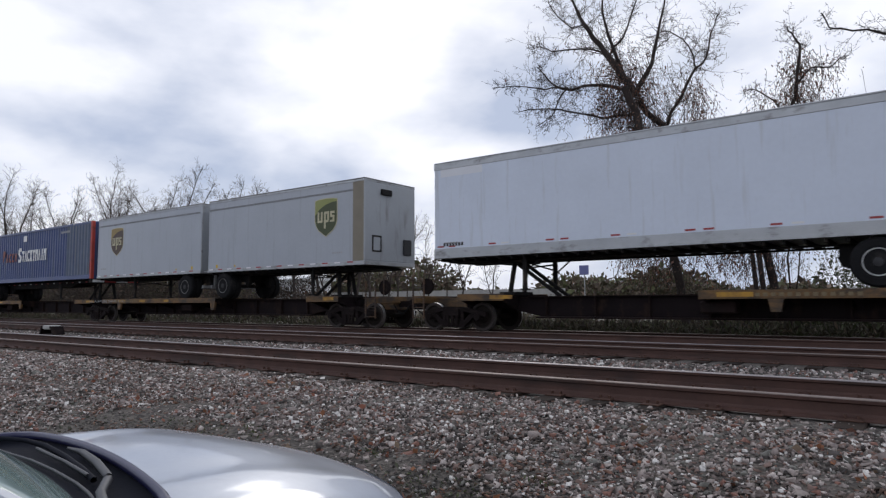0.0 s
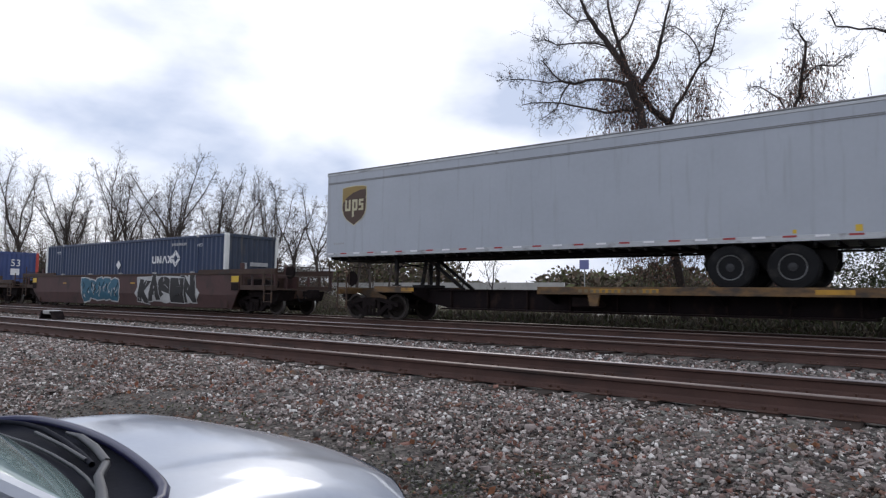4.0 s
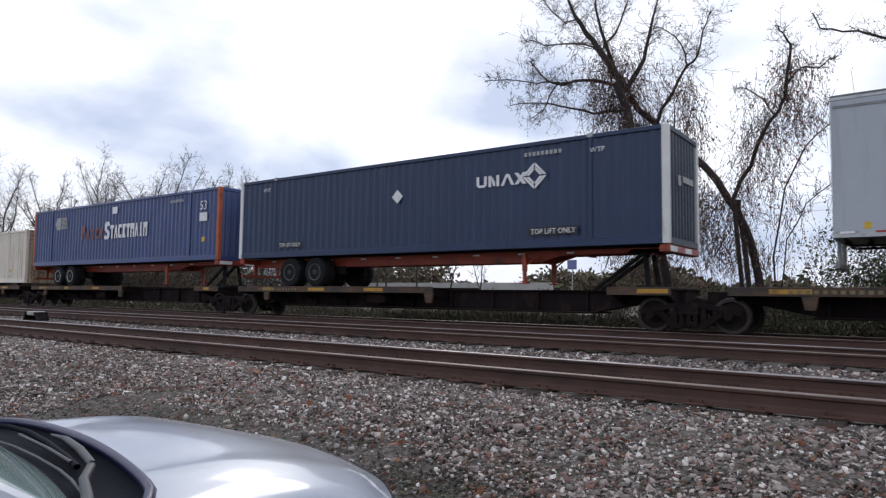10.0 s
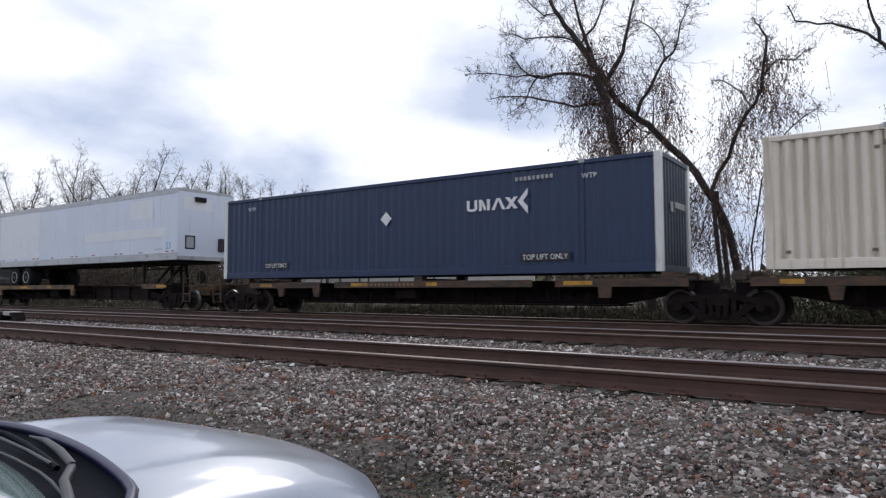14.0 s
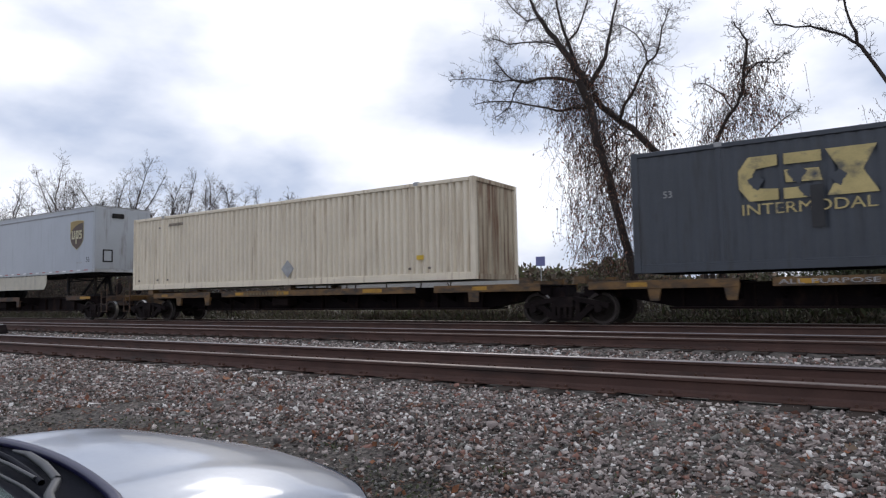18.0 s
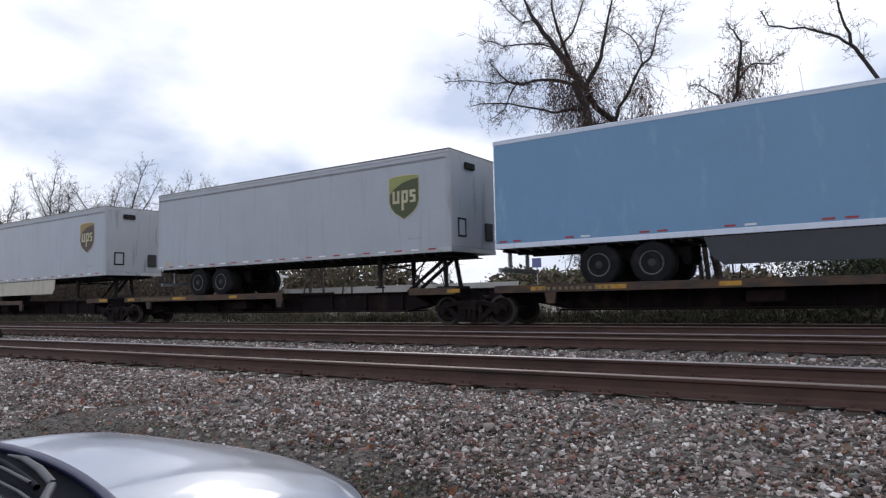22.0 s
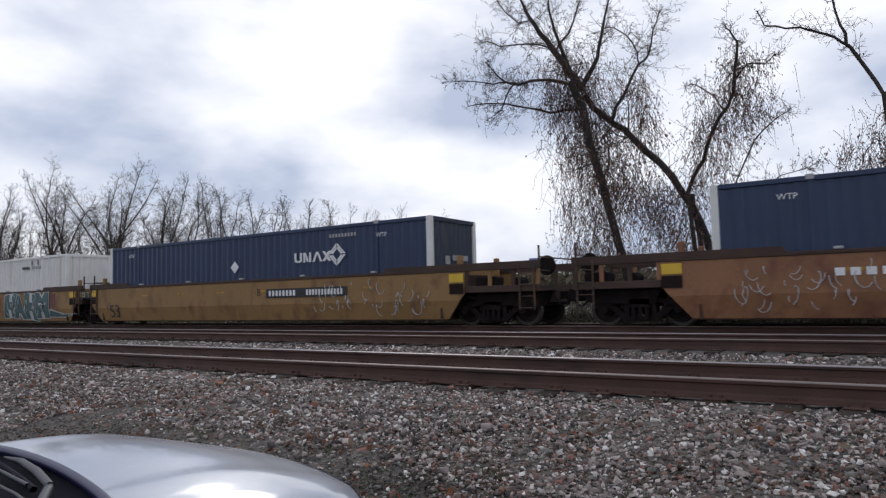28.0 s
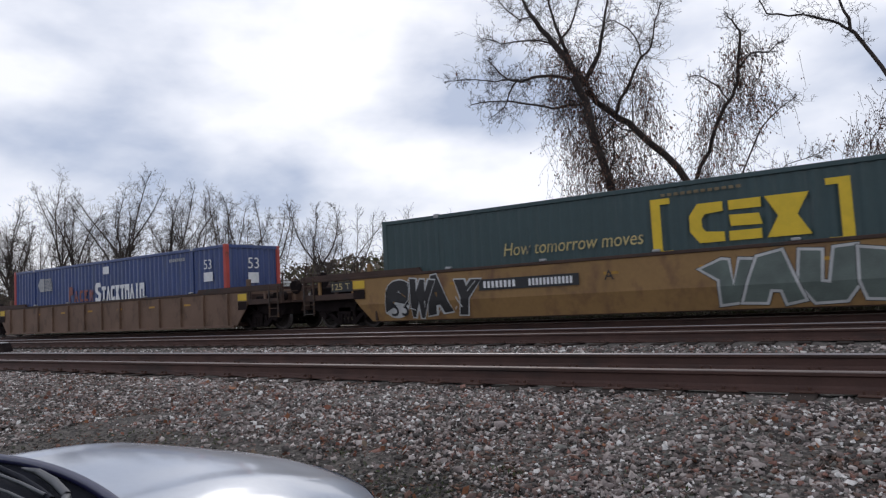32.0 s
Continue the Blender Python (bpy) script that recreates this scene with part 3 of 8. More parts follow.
def scatter_stones(name, spots, size, seed, material, label, flat=0.62):
    """One mesh of many angular stones at the spots (x, y, z)."""
    rng = np.random.default_rng(seed)
    block = np.array([(x, y, z) for z in (-0.6, 0.6) for x, y in ((-0.62, -0.62), (0.62, -0.62), (0.62, 0.62), (-0.62, 0.62))])
    fc = np.array([(4, 5, 6), (4, 6, 7), (0, 1, 5), (0, 5, 4), (1, 2, 6), (1, 6, 5), (2, 3, 7), (2, 7, 6), (3, 0, 4), (3, 4, 7)])
    n = len(spots)
    v = np.repeat(block[None], n, 0) * rng.uniform(0.55, 1.45, (n, 8, 1)) + rng.normal(0, 0.12, (n, 8, 3))
    v *= np.stack([rng.uniform(0.8, 1.35, n), rng.uniform(0.65, 1.05, n), rng.uniform(flat * 0.7, flat * 1.3, n)], -1)[:, None, :]
    a = rng.uniform(0, 2 * np.pi, n)
    b = rng.normal(0, 0.5, n)
    c, s = np.cos(b), np.sin(b)
    v[..., 0], v[..., 2] = v[..., 0] * c[:, None] - v[..., 2] * s[:, None], v[..., 0] * s[:, None] + v[..., 2] * c[:, None]
    c, s = np.cos(a), np.sin(a)
    v[..., 0], v[..., 1] = v[..., 0] * c[:, None] - v[..., 1] * s[:, None], v[..., 0] * s[:, None] + v[..., 1] * c[:, None]
    v *= (size * rng.lognormal(0, 0.36, n))[:, None, None]
    v += np.asarray(spots)[:, None, :]
    f = (fc[None] + 8 * np.arange(n)[:, None, None]).reshape(-1, 3)
    ob = from_arrays(name, v.reshape(-1, 3), f, material)
    return tagged(ob, label, "gravel", kind="stuff")


def gravel_spots(rng, n, x0, x1, y0, y1, lift=0.0):
    x, y = rng.uniform(x0, x1, n), rng.uniform(y0, y1, n)
    z = np.array([ground_height(a, b) for a, b in zip(x, y)]) + rng.uniform(-0.008, 0.018, n) + lift
    return np.stack([x, y, z], -1)


def make_gravel():
    rng = np.random.default_rng(11)
    near = np.concatenate([gravel_spots(rng, 27000, -5.5, 1.2, 1.9, 4.2), gravel_spots(rng, 33000, -9, 1.5, 4.0, 6.2), gravel_spots(rng, 1600, -9, 1.5, 6.2, 6.5)])
    # bare trodden grit before the parked car
    edge = 3.15 + 0.35 * np.sin(near[:, 0] * 1.7) + rng.normal(0, 0.25, len(near)) - 0.55 * (near[:, 0] + 1.3)
    near = near[(near[:, 1] > np.minimum(edge, 4.2)) | (near[:, 0] > 0.2) | (rng.random(len(near)) < 0.10)]
    scatter_stones("gravel", near, 0.0162, 1, M["stones"], "angular grey and white ballast stones by the near track")
    edge = np.concatenate([gravel_spots(rng, 2600, -12, 5, -4.5, 1.9), gravel_spots(rng, 1800, 1.2, 6.0, 1.6, 6.2)])
    scatter_stones("gravel", edge[rng.random(len(edge)) < 0.9], 0.019, 3, M["stones"], "loose stones scattered over the trodden lot")
    grit = np.concatenate([gravel_spots(rng, 9500, -7, 0.5, 1.9, 4.0), gravel_spots(rng, 3000, -14, -6, 2.8, 5.0)])
    scatter_stones("grit", grit, 0.0110, 8, M["dirt"], "fine dark grit trodden flat in front of the car")
    mid = np.concatenate([gravel_spots(rng, 23000, -17, -8.0, 3.0, 6.35), gravel_spots(rng, 9000, -28, -17.0, 4.0, 6.3)])
    scatter_stones("gravel", mid, 0.0185, 2, M["stones"], "angular grey ballast stones along the near track")
    far = np.concatenate([gravel_spots(rng, 18000, -15, 0.5, 8.95, 11.4), gravel_spots(rng, 5500, -34, -15, 8.95, 11.4)])
    scatter_stones("gravel", far, 0.023, 4, M["stones"], "pale ballast stones between the tracks")
    inner = np.concatenate([gravel_spots(rng, 3200, -18, 0.5, 6.95, 7.95), gravel_spots(rng, 1600, -20, 0, 12.4, 13.3), gravel_spots(rng, 1800, -20, 0, 14.3, 15.6)])
    scatter_stones("gravel", inner, 0.026, 5, M["stones"], "dark ballast stones between the rails")


def scatter_leaves(name, spots, size, seed, material, droop=0.5, parent=None, label="", stretch=1.6):
    """One mesh of many small bent leaves (two triangles each) at the spots."""
    rng = np.random.default_rng(seed)
    n = len(spots)
    d = rng.normal(0, 1, (n, 3))
    d[:, 2] -= droop * 2
    d /= np.linalg.norm(d, axis=1)[:, None]
    s = np.cross(d, rng.normal(0, 1, (n, 3)))
    s /= np.linalg.norm(s, axis=1)[:, None] + 1e-9
    u = np.cross(d, s)
    L = (size * rng.lognormal(0, 0.35, n))[:, None]
    c = np.asarray(spots)
    v = np.stack([c, c + d * L * stretch * 0.5 + s * L * 0.42, c + d * L * stretch + u * L * 0.12, c + d * L * stretch * 0.5 - s * L * 0.42 + u * L * 0.1], 1)
    f = (np.array([(0, 1, 2), (0, 2, 3)])[None] + 4 * np.arange(n)[:, None, None]).reshape(-1, 3)
    return from_arrays(name, v.reshape(-1, 3), f, material, parent, label)


def make_litter():
    rng = np.random.default_rng(21)
    c = rng.uniform((-11, 2.6, 0), (0.5, 6.2, 0), (26, 3))
    spots = np.concatenate([gravel_spots(rng, 170, -13, 0.6, 2.2, 6.3, 0.03)] + [gravel_spots(rng, 14, a - 0.3, a + 0.3, b - 0.2, b + 0.2, 0.025) for a, b, _ in c])
    crumb = [gravel_spots(rng, 1500, -13, 0.6, 2.2, 6.3, 0.012)]
    for a, b, s in rng.uniform((-14, 2.4, 0.15), (0.8, 6.2, 0.5), (105, 3)):
        crumb.append(gravel_spots(rng, 60, a - s, a + s, b - s * 0.6, b + s * 0.6, 0.014))
    scatter_stones("leaf_crumbs", np.concatenate(crumb), 0.014, 9, M["crumbs"], "red-brown crumbs of leaves and dirt on the gravel", 0.4)
    tufts = [gravel_spots(rng, 40, a - s, a + s, b - s * 0.5, b + s * 0.5, 0.012) for a, b, s in rng.uniform((-7, 2.3, 0.1), (-0.8, 4.2, 0.3), (34, 3))]
    ob = scatter_leaves("weed_sprouts", np.concatenate(tufts), 0.013, 17, M["green"], droop=-0.4, stretch=2.2)
    tagged(ob, "tiny green weeds sprouting in the trodden grit", "weeds", kind="stuff")
    ob = scatter_leaves("leaf_litter", spots, 0.045, 7, M["dead_leaf"], droop=0.0, stretch=1.2)
    tagged(ob, "curled red-brown dead leaves on the gravel", "leaves", kind="stuff")


# ---------------------------------------------------------------- tracks
def rail_profile(cy):
    """Half-rounded head, thin web, flat foot."""
    pts = [(-0.076, 0.0), (0.076, 0.0), (0.076, 0.012), (0.020, 0.032), (0.010, 0.060), (0.010, 0.135), (0.036, 0.150), (0.038, 0.176),
           (-0.038, 0.176), (-0.036, 0.150), (-0.010, 0.135), (-0.010, 0.060), (-0.020, 0.032), (-0.076, 0.012)]
    return [(cy + y, z) for y, z in pts]


def make_track(name, y0, head, label, ties, tie_top):
    """Two rails on ties; y0 is the nearer rail's centre."""
    track = empty(name, pose(0, 0, 0), label, "railway track", kind="structure")
    for cy, head in ((y0, M["rail_head_dull"]), (y0 + 1.505, head)):
        bm = slab_x(bmesh.new(), rail_profile(cy), -600, 300)
        r = part("rail", bm, M["rail"], track, "rusty brown steel rail")
        bm = slab_x(bmesh.new(), [(cy - 0.037, 0.1765), (cy + 0.037, 0.1765), (cy + 0.035, 0.185), (cy + 0.022, RH), (cy - 0.022, RH), (cy - 0.035, 0.185)], -600, 300)
        part("rail_head", bm, head, r, "worn running surface")
    rng = random.Random(int(y0 * 100))
    proto = soft_box(bmesh.new(), -0.115, 0.115, -1.3, 1.3, -0.17, 0.0, 0.012)
    me = bpy.data.meshes.new("tie")
    proto.to_mesh(me)
    proto.free()
    me.materials.append(M["tie"])
    bm = bmesh.new()
    for cy in (-0.7525, 0.7525):
        soft_box(bm, -0.095, 0.095, cy - 0.19, cy + 0.19, 0.001, 0.016, 0.004)
        for sx in (-0.05, 0.05):
            for sy in (-0.095, 0.095):
                box(bm, sx - 0.011, sx + 0.011, cy + sy - 0.016, cy + sy + 0.016, 0.014, 0.045)
    mp = bpy.data.meshes.new("tie_plate")
    bm.to_mesh(mp)
    bm.free()
    mp.materials.append(M["plate"])
    for x in ties:
        t = new("tie", me)
        t.parent = track
        t.matrix_basis = pose(x + rng.uniform(-0.03, 0.03), y0 + 0.7525 + rng.uniform(-0.06, 0.06), tie_top + rng.uniform(-0.006, 0.004), 0, 0, rng.uniform(-1.5, 1.5))
        p = new("tie_plate", mp)
        p.parent = t
    return track


# ---------------------------------------------------------------- trees
def tube(verts, faces, pts, radii, seg):
    """Adds a bent round limb through pts to the lists."""
    base = len(verts)
    prev = None
    for i, (p, r) in enumerate(zip(pts, radii)):
        d = (pts[min(i + 1, len(pts) - 1)] - pts[max(i - 1, 0)]).normalized()
        side = d.orthogonal().normalized() if prev is None else (prev - d * prev.dot(d)).normalized()
        prev = side
        up = d.cross(side)
        for k in range(seg):
            t = 2 * math.pi * k / seg
            verts.append(p + (side * math.cos(t) + up * math.sin(t)) * r)
    for i in range(len(pts) - 1):
        for k in range(seg):
            a, b = base + i * seg + k, base + i * seg + (k + 1) % seg
            faces.append((a, b, b + seg, a + seg))


def wander(rng, start, way, length, steps, wobble, lift):
    pts = [Vector(start)]
    d = Vector(way).normalized()
    for _ in range(steps):
        d = (d + Vector((rng.gauss(0, wobble), rng.gauss(0, wobble), rng.gauss(0, wobble) + lift))).normalized()
        pts.append(pts[-1] + d * (length / steps))
    return pts


def sprout(rng, verts, faces, pts, r0, depth, length, tips, lift=0.05, every=1, spread=0.9, flatten=1.0, fine=0.007):
    """Side branches along a limb, and theirs in turn."""
    if depth == 0:
        return
    n = len(pts)
    for i in range(1, n):
        if rng.random() > every:
            continue
        d = (pts[i] - pts[i - 1]).normalized()
        side = Vector((rng.gauss(0, 1), rng.gauss(0, 1) * flatten, rng.gauss(0, 1)))
        side = (side - d * side.dot(d)).normalized()
        way = (d * rng.uniform(0.35, 0.9) + side * spread).normalized()
        k = 1 - 0.55 * i / n
        ln = length * k * rng.uniform(0.55, 1.2)
        p = wander(rng, pts[i].lerp(pts[i - 1], rng.random()), way, ln, 3 if depth > 1 else 2, 0.22, lift)
        r = max(fine, r0 * k * rng.uniform(0.45, 0.7))
        seg = 5 if r > 0.03 else 3
        tube(verts, faces, p, [max(fine * 0.6, r * (1 - 0.8 * j / (len(p) - 1))) for j in range(len(p))], seg)
        tips.extend(p[1:])
        sprout(rng, verts, faces, p, r, depth - 1, ln * 0.66, tips, lift, 1.0, spread, flatten, fine)


def bare_tree(name, x, y, height, seed, material, label, lean=0.0, fork=3, density=1.0, z0=-0.15, leaves=0, depth=3, slim=1.0, group=""):
    """A leafless tree: trunk, forks, and three orders of branches."""
    rng = random.Random(seed)
    tree = empty(name, pose(x, y, z0), label, "tree", group)
    verts, faces, tips = [], [], []
    r = 0.0110 * height * slim + 0.02
    trunk = wander(rng, (0, 0, -0.2), (lean, rng.gauss(0, 0.05), 1), height * 0.42, 5, 0.06, 0.02)
    tube(verts, faces, trunk, [r * (1.15 - 0.45 * i / 5) for i in range(6)], 8)
    limbs = []
    for k in range(fork):
        a = 2 * math.pi * (k + rng.random() * 0.6) / fork
        way = Vector((math.cos(a) * 0.42 + lean * 0.6, math.sin(a) * 0.42, 1))
        p = wander(rng, trunk[-1 - (k % 2)], way, height * rng.uniform(0.50, 0.66), 8, 0.13, 0.05)
        tube(verts, faces, p, [r * 0.50 * (1 - 0.86 * i / 8) + 0.006 for i in range(9)], 6)
        limbs.append(p)
    for p in limbs:
        for _ in range(7):
            sprout(rng, verts, faces, p, r * 0.24, depth, height * 0.18, tips, 0.16, 0.95 * density, 0.75, fine=0.0095)
    for _ in range(3):
        sprout(rng, verts, faces, trunk[2:], r * 0.30, max(1, depth - 1), height * 0.22, tips, 0.14, 0.9 * density, fine=0.010)
    nt = 6 * 8
    from_arrays("trunk", [tuple(v) for v in verts[:nt]], [f for f in faces if max(f) < nt], material, tree, smooth=True)
    from_arrays("crown", [tuple(v) for v in verts[nt:]], [tuple(i - nt for i in f) for f in faces if min(f) >= nt], material, tree, smooth=True)
    if leaves:
        spots = [tuple(t + Vector((rng.gauss(0, .08), rng.gauss(0, .08), rng.gauss(0, .08)))) for t in rng.choices(tips, k=leaves)]
        scatter_leaves("leaves", spots, 0.05, seed, M["vine"], 0.4, tree, "last withered leaves")
    return tree


def guided_tree(name, y, limbs, seed, label, vine_boxes, twig=1.0, reach=1.0):
    """A tree whose main limbs follow given lines (x, z, in one upright plane, bent a little in depth), with twigs and hanging vines."""
    rng = random.Random(seed)
    x0, z0 = limbs[0][1][0]
    base = (x0, y, -0.15)
    tree = empty(name, pose(*base), label, "tree")
    V, F, tips = [], [], []
    tv, tf = [], []
    for k, (radii, line) in enumerate(limbs):
        pts = []
        depth = 0.0
        for i, (x, z) in enumerate(line):
            depth += rng.gauss(0, 0.16) if i else 0.0
            pts.append(Vector((x - x0, depth * (0 if i == 0 else 1), z + 0.15)))
        fine = [pts[0]]
        for a, b in zip(pts, pts[1:]):
            fine.append(a.lerp(b, 0.5) + Vector((rng.gauss(0, 0.03), rng.gauss(0, 0.05), rng.gauss(0, 0.03))))
            fine.append(b)
        if k < 2:
            fine.insert(0, Vector((fine[0].x + (0.25 if k == 0 else 0.35), 0, -0.3)))
        n = len(fine)
        thick = 0.62 if k < 2 else 0.85
        ra, rb = radii[0] * thick, radii[1] * max(thick, 0.75) + (0.004 if k > 1 else 0)
        rr = [ra + (rb - ra) * i / (n - 1) for i in range(n)]
        if k < 2:
            tube(tv, tf, fine, rr, 9)
        else:
            tube(V, F, fine, rr, 7 if ra > 0.05 else 5)
        start = 1 if k >= 2 else n // 2
        for ln, kk in ((1.9, 0.50), (1.5, 0.42), (1.2, 0.36), (1.0, 0.32), (0.9, 0.30), (0.8, 0.26), (0.7, 0.24)):
            sprout(rng, V, F, fine[start:], max(0.011, rr[n // 2] * kk), 3, ln * reach, tips, 0.05, 0.85 * twig, 0.95, 0.75, 0.0078)
    from_arrays("trunk", [tuple(v) for v in tv], tf, M["bark"], tree, smooth=True)
    from_arrays("crown", [tuple(v) for v in V], F, M["bark"], tree, smooth=True)
    spots, hv, hf = [], [], []
    for (xa, za, xb, zb, half, count) in vine_boxes:
        for _ in range(count):
            t = rng.random()
            c = Vector((xa + (xb - xa) * t - x0 + rng.gauss(0, half), rng.gauss(0, half * 0.8), za + (zb - za) * t + 0.15 + rng.gauss(0, 0.25)))
            ln = rng.uniform(0.4, 1.5)
            p = wander(rng, c, (rng.gauss(0, 0.35), rng.gauss(0, 0.3), -1), ln, 4, 0.22, -0.05)
            tube(hv, hf, p, [0.008, 0.007, 0.006, 0.005, 0.004], 3)
            for q in p:
                for _ in range(2):
                    spots.append(tuple(q + Vector((rng.gauss(0, 0.05), rng.gauss(0, 0.05), rng.gauss(0, 0.06)))))
    spots += [tuple(t) for t in rng.choices(tips, k=len(tips) // 60)]
    if hv:
        vine = from_arrays("vine", [tuple(v) for v in hv], hf, M["bark"], tree, "hanging vine stems")
        scatter_leaves("vine_leaves", spots, 0.038, seed, M["vine"], 0.9, tree, "withered brown vine leaves")
    return tree


# ---------------------------------------------------------------- the place
make_ground()
make_track("track_near", 6.72, M["rail_head"], "rusty near track on wooden ties in ballast", [-26 + 0.55 * i for i in range(52)], 0.003)
make_track("track_middle", 12.08, M["rail_head"], "rusty middle track on wooden ties in ballast", [-38 + 0.55 * i for i in range(72)], 0.012)
make_track("track_far", 16.35, M["rail_head_dull"], "far track that carries the train", [-38 + 0.55 * i for i in range(76)], -0.006)
make_gravel()
make_litter()

LIMBS_1 = [
    ((0.24, 0.19), [(-7.42, 0.9), (-7.52, 2.24), (-7.77, 3.53), (-8.12, 5.05), (-8.48, 6.60), (-8.64, 7.94), (-8.94, 8.88)]),
    ((0.22, 0.15), [(-4.35, 0.9), (-4.61, 2.48), (-4.88, 3.48), (-5.40, 4.42), (-6.12, 5.63), (-7.08, 6.70), (-7.79, 7.35), (-8.63, 8.16), (-8.94, 8.77)]),
    ((0.19, 0.03), [(-8.94, 8.83), (-9.36, 9.64), (-9.91, 10.55), (-10.48, 11.38), (-10.82, 12.05), (-11.17, 12.74), (-11.64, 13.94)]),
    ((0.11, 0.02), [(-9.36, 9.64), (-9.56, 10.36), (-9.88, 11.35), (-10.07, 12.32), (-10.18, 13.75)]),
    ((0.13, 0.02), [(-8.94, 8.88), (-8.49, 9.67), (-8.29, 10.51), (-8.02, 11.55), (-7.67, 12.78)]),
    ((0.06, 0.015), [(-9.91, 10.55), (-9.41, 11.23), (-9.02, 11.93), (-8.52, 12.80)]),
    ((0.09, 0.02), [(-9.05, 8.90), (-9.85, 9.35), (-10.56, 9.52), (-11.30, 9.65), (-11.69, 9.66), (-12.58, 10.09), (-13.10, 10.68), (-13.49, 11.14)]),
    ((0.045, 0.012), [(-11.69, 9.66), (-12.46, 9.87), (-13.13, 9.96), (-14.23, 10.23), (-15.24, 10.39)]),
    ((0.04, 0.012), [(-11.69, 9.66), (-12.22, 9.30), (-12.64, 8.78), (-13.46, 8.44)]),
    ((0.075, 0.015), [(-8.86, 8.09), (-9.66, 8.19), (-10.26, 8.18), (-11.10, 8.50), (-11.98, 8.78), (-12.90, 8.95), (-13.85, 9.00)]),
    ((0.05, 0.012), [(-9.91, 10.55), (-10.50, 10.92), (-11.37, 11.08), (-12.14, 11.14), (-12.79, 11.58), (-13.34, 11.59)]),
    ((0.04, 0.012), [(-10.82, 12.05), (-11.46, 12.10), (-12.08, 12.74), (-12.45, 13.45)]),
    ((0.085, 0.015), [(-7.79, 7.40), (-7.55, 7.85), (-7.10, 8.40), (-6.63, 9.26), (-6.21, 9.59), (-6.06, 10.40), (-5.78, 11.07)]),
    ((0.04, 0.012), [(-6.63, 9.26), (-6.71, 9.81), (-6.99, 10.42), (-7.50, 10.87), (-7.94, 10.87)]),
]
guided_tree("vine_tree", 24.0, LIMBS_1, 5, "large leaning bare tree hung with brown vines behind the train",
            [(-8.9, 9.4, -9.9, 8.2, 0.5, 200), (-9.0, 8.0, -8.3, 2.2, 0.72, 920), (-8.2, 7.0, -6.6, 4.2, 0.65, 360), (-6.9, 9.0, -6.4, 6.5, 0.35, 190),
             (-7.0, 5.2, -5.0, 2.2, 0.8, 540), (-9.6, 10.6, -9.2, 9.2, 0.6, 200), (-8.9, 9.3, -8.6, 6.6, 0.55, 230)], twig=1.0)
LIMBS_2 = [
    ((0.13, 0.12), [(-4.7, 0.8), (-4.75, 2.2), (-4.98, 3.6), (-5.10, 4.38)]),
    ((0.12, 0.07), [(-5.10, 4.38), (-4.53, 5.44), (-4.20, 6.19), (-3.90, 6.73), (-3.49, 7.45)]),
    ((0.07, 0.015), [(-3.49, 7.45), (-3.35, 8.30), (-3.24, 9.20), (-3.45, 9.62), (-3.62, 10.0)]),
    ((0.04, 0.010), [(-3.40, 8.00), (-2.95, 8.35), (-2.50, 8.30), (-2.15, 8.62)]),
    ((0.04, 0.010), [(-3.75, 6.95), (-4.10, 7.60), (-4.55, 7.95), (-4.80, 8.00)]),
]
guided_tree("vine_tree", 23.6, LIMBS_2, 8, "slender bent tree wrapped in leafy vine behind the train",
            [(-3.3, 9.0, -3.5, 7.0, 0.40, 190), (-3.7, 7.0, -4.7, 4.5, 0.55, 260), (-2.5, 8.3, -2.9, 6.6, 0.35, 60), (-4.5, 7.6, -4.8, 6.0, 0.25, 50)], twig=0.8, reach=0.7)
LIMBS_3 = [
    ((0.05, 0.035), [(-4.1, 0.6), (-4.03, 2.44), (-3.65, 4.69), (-3.05, 6.03)]),
    ((0.04, 0.02), [(-3.9, 1.0), (-3.65, 2.99), (-3.06, 4.16), (-2.35, 4.74)]),
    ((0.03, 0.008), [(-3.05, 6.03), (-2.33, 6.67), (-1.9, 6.9)]),
    ((0.02, 0.008), [(-2.35, 4.74), (-1.69, 4.84), (-1.1, 5.1)]),
]
guided_tree("sapling", 24.4, LIMBS_3, 9, "thin leaning sapling with bare grey branches", [(-3.6, 5.2, -3.0, 3.0, 0.5, 40)], twig=0.9, reach=0.6)
LIMBS_4 = [
    ((0.15, 0.11), [(2.7, 0.6), (2.16, 2.36), (1.29, 5.12), (0.68, 6.87)]),
    ((0.10, 0.075), [(0.68, 6.87), (0.33, 7.74), (0.00, 8.35), (-0.20, 8.67)]),
    ((0.06, 0.02), [(-0.20, 8.67), (-0.32, 9.25), (-0.46, 9.93), (-0.60, 10.90)]),
    ((0.055, 0.02), [(-0.13, 8.60), (-0.49, 8.98), (-0.94, 9.28), (-1.48, 9.60), (-2.21, 9.88), (-2.54, 10.01), (-2.72, 10.51)]),
]
guided_tree("vine_tree", 24.2, LIMBS_4, 12, "dark leaning tree with a long bare branch over the bank",
            [(0.9, 6.6, 1.4, 4.0, 0.55, 240), (-0.3, 5.6, 0.6, 4.4, 0.5, 130)], twig=0.45, reach=0.8)

